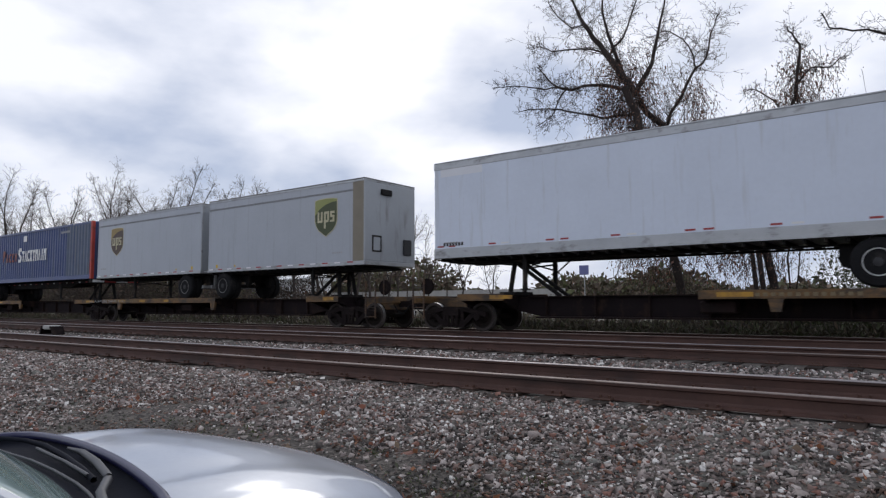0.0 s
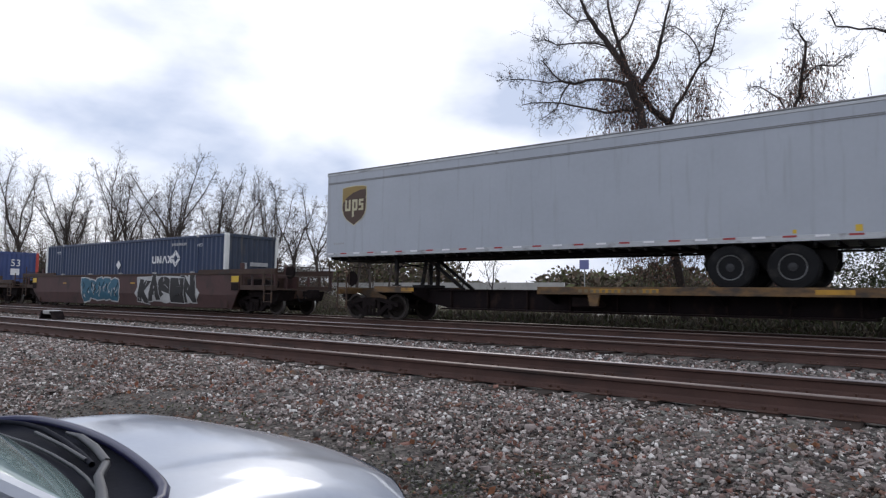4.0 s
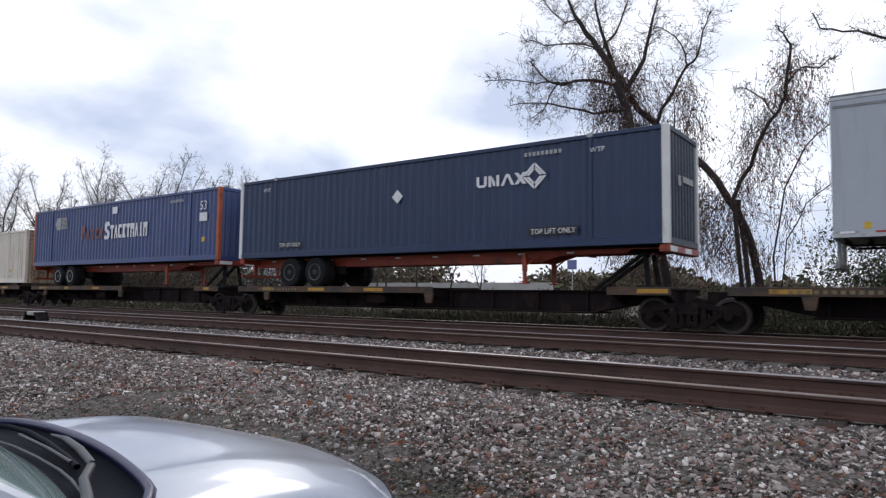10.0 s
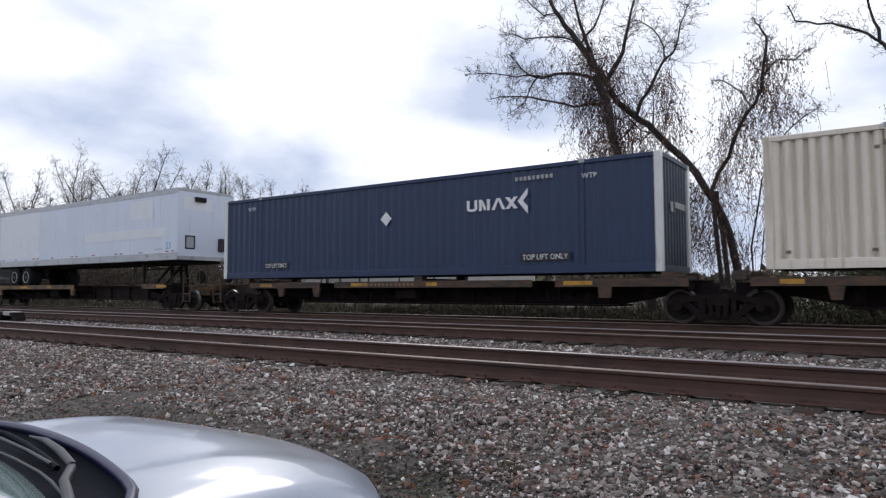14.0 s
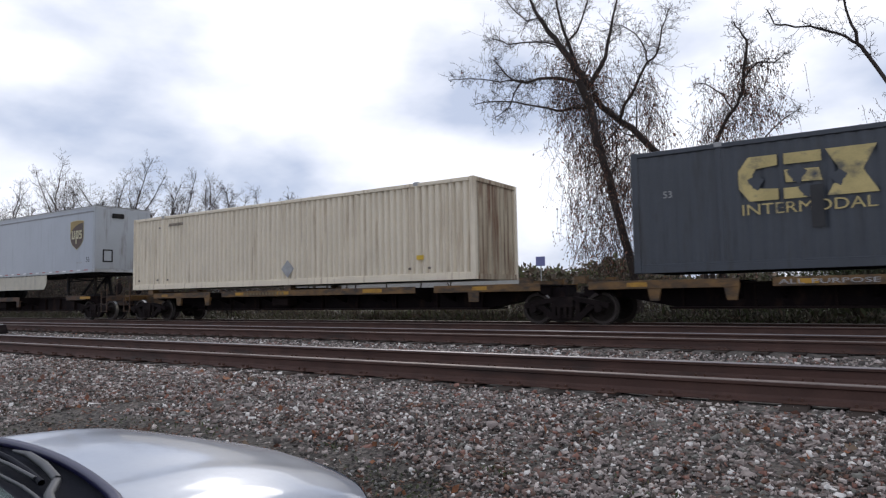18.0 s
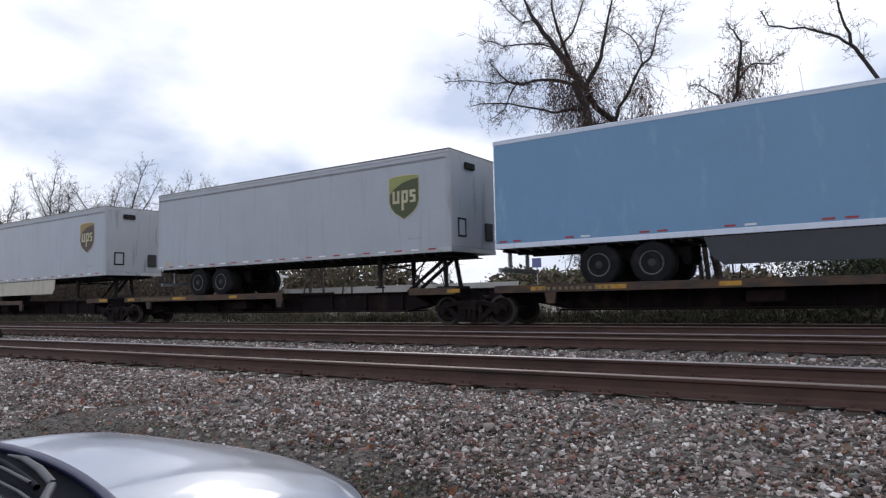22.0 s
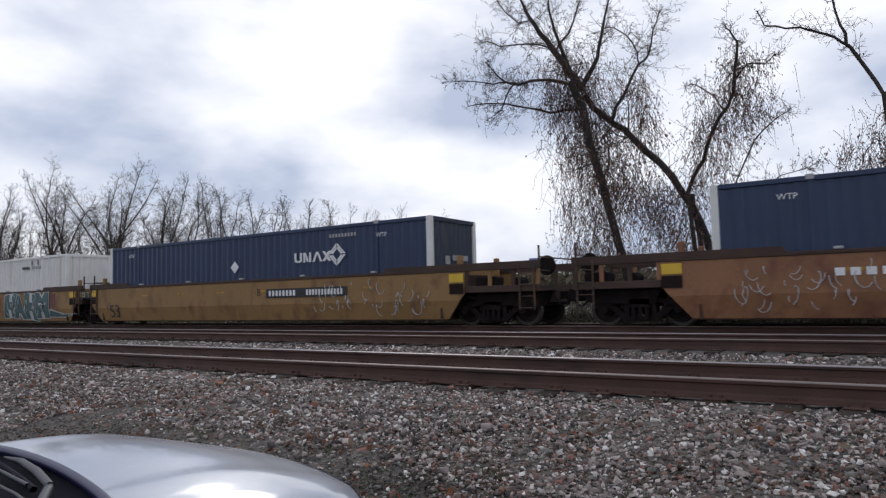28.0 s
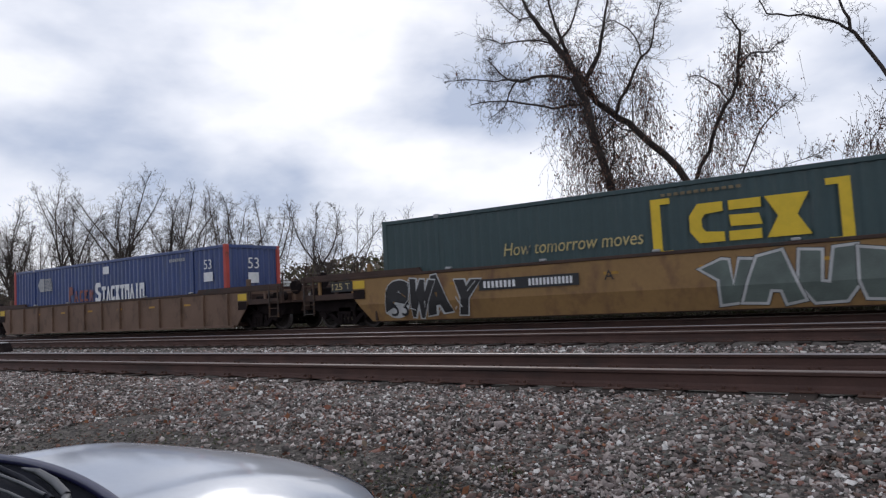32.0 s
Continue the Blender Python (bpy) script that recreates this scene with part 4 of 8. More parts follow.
# the row of bare trees along the far side of the bank
for k, (x, y, hgt, lean, fork, seed) in enumerate([
        (-84, 31, 17.0, 0.05, 4, 31), (-76, 33, 14.0, -0.05, 3, 32), (-68, 30, 12.5, 0.10, 4, 33), (-61.5, 31, 13.2, 0.0, 4, 34),
        (-57, 29.5, 12.4, 0.06, 3, 35), (-52.5, 31, 12.2, -0.06, 4, 36), (-48.5, 30, 11.9, 0.05, 4, 37), (-45, 31, 11.0, 0.1, 3, 38),
        (-41.5, 30, 9.6, 0.0, 3, 39), (-38.6, 30.5, 9.4, -0.08, 4, 40), (-35.2, 30, 8.4, 0.05, 3, 41)]):
    bare_tree("bare_tree", x, y, hgt, seed, M["bark" if k % 3 else "bark_pale"], "leafless grey-brown tree in the row behind the train", lean, fork,
              1.0, group="tree row")
for k in range(17):
    bare_tree("bare_tree", -92 + k * 3.7, 33.5 + 1.7 * (k % 4), (12.5, 10.5, 13.0, 11.5)[k % 4] - k * 0.22, 70 + k, M["bark_pale"], "leafless grey tree standing behind the tree row", 0.04 * (k % 3 - 1), 3,
              0.8, group="tree row")
for k, (x, y, hgt, seed) in enumerate([(-30.2, 30, 7.4, 51), (-27.2, 30.5, 7.6, 52), (-25.6, 30, 6.9, 53), (-23.2, 29.5, 6.6, 54), (-21.6, 30, 6.2, 55), (-33, 31, 7.0, 56), (-19.5, 30, 5.2, 57)]):
    bare_tree("sapling", x, y, hgt, seed, M["bark_pale"], "thin bare sapling on the weedy bank", 0.03, 2, 0.55, depth=2, slim=0.5, group="saplings")


def bush(x, y, w, h, seed, material, count, label, leaf=0.048):
    rng = random.Random(seed)
    b = empty("bush", pose(x, y, -0.2), label, "bush", "scrub on the bank")
    verts, faces, tips = [], [], []
    for k in range(13):
        p = wander(rng, (rng.gauss(0, w * 0.25), rng.gauss(0, 0.35), 0), (rng.gauss(0, 0.5), rng.gauss(0, 0.3), 1), h * rng.uniform(0.6, 1.05), 5, 0.2, 0.05)
        tube(verts, faces, p, [0.022, 0.018, 0.014, 0.011, 0.008, 0.005], 4)
        sprout(rng, verts, faces, p, 0.012, 2, h * 0.45, tips, 0.03, 0.9)
    tagged(from_arrays("brushwood", [tuple(v) for v in verts], faces, M["bark_pale"], b), kind="stuff")
    spots = []
    for _ in range(count):
        t = rng.choice(tips)
        spots.append((t.x + rng.gauss(0, w * 0.09), t.y + rng.gauss(0, 0.12), max(0.05, t.z + rng.gauss(0, h * 0.05))))
    for _ in range(count // 2):
        a, up = rng.gauss(0, 0.42), rng.random() ** 1.3
        spots.append((a * w, rng.gauss(0, 0.3), 0.05 + up * h * 0.85 * max(0.2, 1 - a * a)))
    tagged(scatter_leaves("foliage", spots, leaf, seed, material, 0.3, b), kind="stuff")
    return b


rng = random.Random(77)
for k in range(60):
    x = -28.0 + k * 0.62 + rng.uniform(-0.4, 0.4)
    green = x > -2.0 or x > -6 and k % 3 == 0
    low = x < -11.5
    tall = rng.uniform(0.6, 1.3) if low else rng.uniform(1.2, 2.2) + (1.9 if x > -2.0 else 0)
    bush(x, rng.uniform(21.6 if x > -15 else 24.0, 27.0), rng.uniform(1.0, 1.7), tall, 200 + k, M["green" if green else "scrub"], 4200 if green else 1300,
         "tangled green scrub on the bank" if green else "half-bare brown scrub on the bank", 0.046 if green else 0.036)

for k in range(34):
    x = -100 + k * 2.05 + rng.uniform(-0.8, 0.8)
    bush(x, rng.uniform(28.0, 35.0), rng.uniform(2.2, 3.4), math.hypot(x, 31) * rng.uniform(0.065, 0.095) * (0.75 if x > -40 else 1.0), 400 + k, M["thicket" if k % 4 else "scrub"], 1900,
         "tall half-bare brown thicket among the far trees", 0.085)


def make_weeds():
    g = np.random.default_rng(5)
    n = 36000
    x, y = np.where(g.random(n) < 0.7, g.uniform(-17, 8, n), g.uniform(-60, -14, n)), 19.6 + g.exponential(2.2, n)
    spots = np.stack([x, y, np.array([ground_height(a, b) for a, b in zip(x, y)]) + g.uniform(0, 0.32, n)], -1)
    ob = scatter_leaves("weeds", spots, 0.052, 6, M["weeds"], -0.5, stretch=3.2)
    tagged(ob, "dry yellow-green weeds beside the far track", "weeds", kind="stuff")


make_weeds()


def make_far_woods():
    g = np.random.default_rng(15)
    n = 105000
    x, y = g.uniform(-170, 45, n), g.uniform(55, 64, n)
    top = np.where(x < -44, 3.6, 1.7) + 0.8 * np.sin(x * 0.21) + 0.5 * np.sin(x * 0.63 + 1)
    z = 0.6 + top * 1.25 * g.beta(1.0, 1.25, n)
    ob = scatter_leaves("far_woods", np.stack([x, y, z], -1), 0.30, 16, M["scrub"], 0.0)
    tagged(ob, "low hazy line of brown-green woods in the distance", "woods", kind="stuff")


make_far_woods()


def make_background():
    wall = empty("road_barrier", pose(-32, 40, 0.7), "pale concrete barrier of a road beyond the bank", "barrier")
    for k in range(12):
        bm = bmesh.new()
        slab_x(bm, [(-0.30, 0), (0.30, 0), (0.30, 0.18), (0.12, 0.42), (0.10, 1.25), (-0.10, 1.25), (-0.12, 0.42), (-0.30, 0.18)], k * 2.0 - 12 + 0.01, k * 2.0 - 10.01)
        part("barrier_block", bm, M["concrete"], wall)
    shed = empty("shed", pose(-48, 40.5, 0.6), "low white metal shed beyond the bank", "shed")
    part("wall", soft_box(bmesh.new(), -3.2, 3.2, -2, 2, 0, 2.5), M["shed_white"], shed)
    part("roof", slab_x(bmesh.new(), [(-2.2, 2.45), (2.2, 2.45), (2.2, 2.55), (0, 2.95), (-2.2, 2.55)], -3.6, 3.6), M["shed_white"], shed)
    sign = empty("road_sign", pose(-18.6, 40, 0.7), "small blue road sign on a post", "sign")
    part("board", soft_box(bmesh.new(), -0.33, 0.33, -0.03, 0.03, 2.1, 2.72, 0.02), M["sign_blue"], sign)
    part("post", bar(bmesh.new(), (0, 0.06, 0), (0, 0.06, 2.7), 0.04), M["post"], sign)
    dev = empty("switch_box", pose(-26.1, 10.9, -0.05), "weathered pale switch machine beside the middle track", "switch machine")
    bm = bmesh.new()
    slab(bm, [(-0.55, 0), (-0.45, 0), (-0.36, 0.22), (0.36, 0.22), (0.52, 0), (0.62, 0), (0.44, 0.30), (-0.42, 0.30)], -0.2, 0.2)
    part("cover", bm, M["truck"], dev)
    part("lid", soft_box(bmesh.new(), -0.26, 0.30, -0.21, 0.21, 0.18, 0.33, 0.03), M["concrete"], dev, "pale lid")


make_background()


# ---------------------------------------------------------------- the train
MOVING = []      # (thing, x at the start, height, tilt)
WHEELS = {1: [], -1: []}
FACE = -1.30     # near side of a load, from the track's centre line


def on_train(ob, u, z, tilt=0.0):
    ob.matrix_basis = pose(u, YC, z, 0, tilt, 0)
    MOVING.append((ob, u, z, tilt))
    return ob


def wheelset_mesh():
    bm = bmesh.new()
    bar(bm, (0, -0.95, 0), (0, 0.95, 0), 0.075, 12)
    for s in (-1, 1):
        lathe_y(bm, 0, 0, [(s * 0.83, 0.13), (s * 0.83, 0.16), (s * 0.765, 0.19), (s * 0.765, 0.30), (s * 0.82, 0.335), (s * 0.82, 0.400), (s * 0.815, 0.415), (s * 0.71, 0.424), (s * 0.705, 0.448), (s * 0.68, 0.445), (s * 0.68, 0.33), (s * 0.70, 0.14)], 32)
    for k in range(3):
        a = 2 * math.pi * k / 3
        bar(bm, (0.05 * math.cos(a), -0.955, 0.05 * math.sin(a)), (0.05 * math.cos(a), -0.93, 0.05 * math.sin(a)), 0.016, 6)
    bmesh.ops.recalc_face_normals(bm, faces=bm.faces[:])
    me = bpy.data.meshes.new("wheelset")
    bm.to_mesh(me)
    bm.free()
    me.materials.append(M["wheel"])
    me.materials.append(M["tread"])
    me.materials.append(M["wheel_rim"])
    for p in me.polygons:
        r = math.hypot(p.center.x, p.center.z)
        if 0.417 < r < 0.43:
            p.material_index = 1
        elif 0.325 < r <= 0.417:
            p.material_index = 2
    return me


def truck_mesh():
    """Two cast side frames with their arched openings, a bolster and springs."""
    bm = bmesh.new()
    for s in (-1, 1):
        y0, y1 = (-1.07, -0.93) if s < 0 else (0.93, 1.07)
        slab(bm, [(-1.16, 0.42), (-1.16, 0.56), (-0.62, 0.66), (-0.30, 0.72), (0.30, 0.72), (0.62, 0.66), (1.16, 0.56), (1.16, 0.42), (0.75, 0.50), (0.30, 0.61), (-0.30, 0.61), (-0.75, 0.50)], y0, y1)
        slab(bm, [(-0.80, 0.47), (-0.62, 0.51), (-0.30, 0.24), (0.30, 0.24), (0.62, 0.51), (0.80, 0.47), (0.38, 0.12), (-0.38, 0.12)], y0 + 0.004, y1 - 0.004)
        for x in (-0.38, 0.27):
            box(bm, x, x + 0.11, y0 + 0.008, y1 - 0.008, 0.23, 0.62)
        yb = y0 - 0.03 if s < 0 else y1
        for x in (-0.89, 0.89):
            lathe_y(bm, x, 0.42, [(yb - 0.04, 0.06), (yb - 0.04, 0.10), (yb + 0.07, 0.12), (yb + 0.07, 0.05)], 12)
        for x in (-0.16, 0.0, 0.16):
            bar(bm, (x, y0 - 0.012 if s < 0 else y1 + 0.012, 0.17), (x, y0 - 0.012 if s < 0 else y1 + 0.012, 0.48), 0.055, 8)
    box(bm, -0.24, 0.24, -1.12, 1.12, 0.46, 0.66)
    lathe_y(bm, 0, 0.72, [(-0.3, 0.12), (0.3, 0.12)], 8)
    for x in (-0.55, 0.55):
        box(bm, x - 0.05, x + 0.05, -0.9, 0.9, 0.34, 0.44)
    bmesh.ops.recalc_face_normals(bm, faces=bm.faces[:])
    me = bpy.data.meshes.new("truck")
    bm.to_mesh(me)
    bm.free()
    me.materials.append(M["truck"])
    return me


TRUCK_MESH, WHEEL_MESH = truck_mesh(), wheelset_mesh()


def add_truck(car, x):
    t = new("truck", TRUCK_MESH)
    t.parent = car
    t.matrix_basis = pose(x, 0, 0)
    for s in (-1, 1):
        w = new("wheelset", WHEEL_MESH)
        w.parent = t
        w.matrix_basis = pose(0.89 * s, 0, 0.424)
        WHEELS[s].append(w)


def coupler(car, x0, x1):
    bm = bmesh.new()
    box(bm, min(x0, x1), max(x0, x1), -0.09, 0.09, 0.70, 0.90)
    soft_box(bm, x1 - 0.16, x1 + 0.16, -0.20, 0.20, 0.62, 0.96, 0.03)
    part("coupler", bm, M["truck"], car)
    bm = bmesh.new()
    pts = [(x0 + (x1 - x0) * t, -0.35, 0.78 - 0.30 * math.sin(math.pi * t)) for t in (0, 0.25, 0.5, 0.75, 1.0)]
    for a, b in zip(pts, pts[1:]):
        bar(bm, a, b, 0.022, 5)
    part("brake_hose", bm, M["tyre"], car)


def grab_ladder(car, x, z0, z1, y=-1.28, w=0.42, n=4):
    bm = bmesh.new()
    for dx in (0, w):
        box(bm, x + dx - 0.02, x + dx + 0.02, y - 0.02, y + 0.02, z0, z1)
    for i in range(n):
        z = z0 + (z1 - z0) * (i + 0.15) / n
        bar(bm, (x, y, z), (x + w, y, z), 0.013, 5)
    part("ladder", bm, M["sill_grimy"], car)


def spine_car(u_trucks, label, sill, seed, riders):
    """An articulated spine car: its trucks stand at u_trucks, from the train's tail to its head; riders: 'trailer' or 'box' unit by unit."""
    rng = random.Random(seed)
    u0 = u_trucks[0]
    car = empty("spine_car", pose(0, 0, 0), label, "railcar", "railcars of the train")
    xs = [u - u0 for u in u_trucks]
    for x in xs:
        add_truck(car, x)
    for k, (a, b) in enumerate(zip(xs, xs[1:])):
        bm = bmesh.new()
        slab(bm, [(a + 0.25, 0.98), (a + 0.25, 0.72), (a + 1.5, 0.66), (a + 2.6, 0.44), (b - 2.6, 0.44), (b - 1.5, 0.66), (b - 0.25, 0.72), (b - 0.25, 0.98)], -0.36, 0.36)
        body = part("spine", bm, M["spine"], car, "grimy box-section spine")
        bm = bmesh.new()
        box(bm, a + 2.2, b - 2.2, -0.50, 0.50, 0.985, 1.01)
        box(bm, a + 2.5, b - 2.5, -0.55, 0.55, 0.39, 0.436)
        for i in range(9):
            x = a + 2.8 + (b - a - 5.6) * i / 8
            box(bm, x - 0.02, x + 0.02, -0.47, 0.47, 0.445, 0.98)
        part("flange", bm, M["spine_side"], body)
        if riders[k] == "trailer":
            decks = [(a + 0.95, a + 10.1)]
            ends = [(b - 1.9, b - 0.35)]
        elif riders[k] == "reversed":
            decks = [(b - 10.1, b - 0.95)]
            ends = [(a + 0.35, a + 1.9)]
        else:
            decks = [(a + 0.75, a + 4.2), (a + 4.9, b - 4.6)]
            ends = [(b - 3.9, b - 0.6)]
        for x0, x1 in decks + ends:
            bm = bmesh.new()
            box(bm, x0, x1, -1.27, 1.27, 1.02, 1.055)
            for i in range(max(2, int((x1 - x0) / 1.3))):
                x = x0 + 0.1 + (x1 - x0 - 0.2) * i / max(1, int((x1 - x0) / 1.3) - 1)
                slab_x(bm, [(-1.26, 1.02), (-0.36, 1.02), (-0.36, 0.62), (-1.26, 0.90)], x - 0.04, x + 0.04)
                slab_x(bm, [(1.26, 1.02), (0.36, 1.02), (0.36, 0.62), (1.26, 0.90)], x - 0.04, x + 0.04)
            deck = part("deck", bm, M["spine"], car, "steel wheel deck")
            for y in (-1.30, 1.27):
                bm = soft_box(bmesh.new(), x0 - 0.02, x1 + 0.02, y, y + 0.03, 0.885, 1.085, 0.008)
                part("side_sill", bm, sill, deck, "stained yellow sill")
            for i in range(max(1, int((x1 - x0) / 2.6))):
                x = x0 + 0.2 + 2.6 * i + rng.uniform(0, 1.4)
                part("reflector", sticker(bmesh.new(), x, x + rng.uniform(0.35, 0.85), 0.935, 1.04, -1.302), M["yellow_patch"], deck, "yellow reflector strip")
            if x1 - x0 > 5 and riders[k] == "box" and sill == M["sill_yellow"] and k == 1 or seed == 2 and k == 1:
                for text, dx, w in (("ALL", 0.0, 0.48), ("PURPOSE", 0.62, 1.20), ("SPINE", 1.96, 0.75), ("CAR", 2.85, 0.52)):
                    word("lettering", text, x0 + (1.5 if seed == 2 else 0.1) + dx, 0.935, 0.10, -1.3085, M["mark_grey"], deck, width=w)
            elif x1 - x0 > 5:
                for i in range(13):
                    part("marking", sticker(bmesh.new(), x0 + 1.2 + i * 0.16, x0 + 1.29 + i * 0.16, 0.940, 1.020, -1.307), M["mark_worn"], deck)
        # brackets that hang from the deck ends
        for x in (decks[0][1] - 0.15, decks[0][0] + 1.6):
            bm = slab(bmesh.new(), [(x - 0.16, 0.90), (x + 0.16, 0.90), (x + 0.10, 0.60), (x - 0.10, 0.60)], -1.29, -1.20)
            part("bracket", bm, sill, car)
        bm = soft_box(bmesh.new(), a + 7.1, a + 7.9, -0.92, -0.45, 0.55, 0.85, 0.04)
        part("air_tank", bm, M["spine_side"], car)
        if riders[k] != "box":
            # stand for the trailer's king pin, with its raked brace
            h, d = (b - 1.15, 1) if riders[k] == "trailer" else (a + 1.6, -1)
            bm = bmesh.new()
            for y in (-0.42, 0.42):
                bar(bm, (h, y, 1.0), (h - 0.12 * d, y * 0.75, 2.0), 0.075, 6)
                bar(bm, (h - 1.55 * d, y * 0.6, 1.0), (h - 0.2 * d, y * 0.6, 1.95), 0.06, 6)
            slab(bm, [(h - 0.55, 1.97), (h + 0.55, 1.97), (h + 0.42, 2.06), (h - 0.42, 2.06)], -0.5, 0.5)
            box(bm, h - 0.28, h + 0.22, -0.55, 0.55, 1.0, 1.14)
            part("hitch", bm, M["black_frame"], car, "black trailer hitch stand")
        else:
            for x in (a + 0.35, a + 8.1, b - 1.2):
                bm = bmesh.new()
                for y in (-1.27, 1.02):
                    box(bm, x, x + 0.3, y, y + 0.25, 1.055, 1.24)
                box(bm, x + 0.05, x + 0.25, -1.05, 1.05, 1.055, 1.16)
                part("container_stand", bm, sill, car)
            bm = slab(bmesh.new(), [(b - 2.75, 0.90), (b - 2.4, 0.90), (b - 2.42, 0.62), (b - 2.73, 0.62)], -1.33, -1.303)
            part("bracket_plate", bm, sill, car, "stained steel plate")
    for x, s in ((xs[0], -1), (xs[-1], 1)):
        bm = box(bmesh.new(), min(x, x + s * 1.35), max(x, x + s * 1.35), -0.33, 0.33, 0.62, 0.98)
        soft_box(bm, x + s * 1.35 - 0.07, x + s * 1.35 + 0.07, -1.25, 1.25, 0.82, 1.05, 0.02)
        part("end_sill", bm, sill, car, "yellow end sill")
        coupler(car, x + s * 1.35, x + s * 2.05)
        grab_ladder(car, x + s * 1.15 - 0.2, 0.35, 1.55)
        bm = bmesh.new()
        bar(bm, (x + s * 1.3, -0.8, 1.0), (x + s * 1.3, -0.8, 1.75), 0.02, 5)
        bar(bm, (x + s * 1.3, 0.4, 1.0), (x + s * 1.3, 0.4, 1.75), 0.02, 5)
        bar(bm, (x + s * 1.3, -0.8, 1.75), (x + s * 1.3, 0.4, 1.75), 0.02, 5)
        part("handrail", bm, M["sill_grimy"], car)
        bm = lathe_y(bmesh.new(), x + s * 1.25, 1.35, [(-0.72, 0.02), (-0.72, 0.24), (-0.69, 0.26), (-0.66, 0.24), (-0.66, 0.02)], 18)
        part("hand_brake", bm, M["truck"], car)
    return on_train(car, u0, RH)


KINK, FOLD = 0.72, 0.25      # height below which a well's side leans inwards, and how much


def fold(bm, side=1):
    """Bends what lies on a well's side inwards below the kink."""
    bmesh.ops.bisect_plane(bm, geom=bm.verts[:] + bm.edges[:] + bm.faces[:], dist=1e-4, plane_co=(0, 0, KINK), plane_no=(0, 0, 1))
    for v in bm.verts:
        if v.co.z < KINK:
            v.co.y += side * FOLD * (KINK - v.co.z)
    return bm


def fold_marks(body):
    """Bends all paint on a well's side with it."""
    for ob in body.children_recursive:
        m, up = ob.matrix_basis.copy(), ob.parent
        while up is not body:
            m, up = up.matrix_basis @ m, up.parent
        me = ob.data.copy()
        bm = bmesh.new()
        bm.from_mesh(me)
        bmesh.ops.transform(bm, matrix=m, verts=bm.verts[:])
        if min(v.co.z for v in bm.verts) < KINK:
            fold(bm)
            bmesh.ops.transform(bm, matrix=m.inverted(), verts=bm.verts[:])
            bm.to_mesh(me)
            ob.data = me
        bm.free()


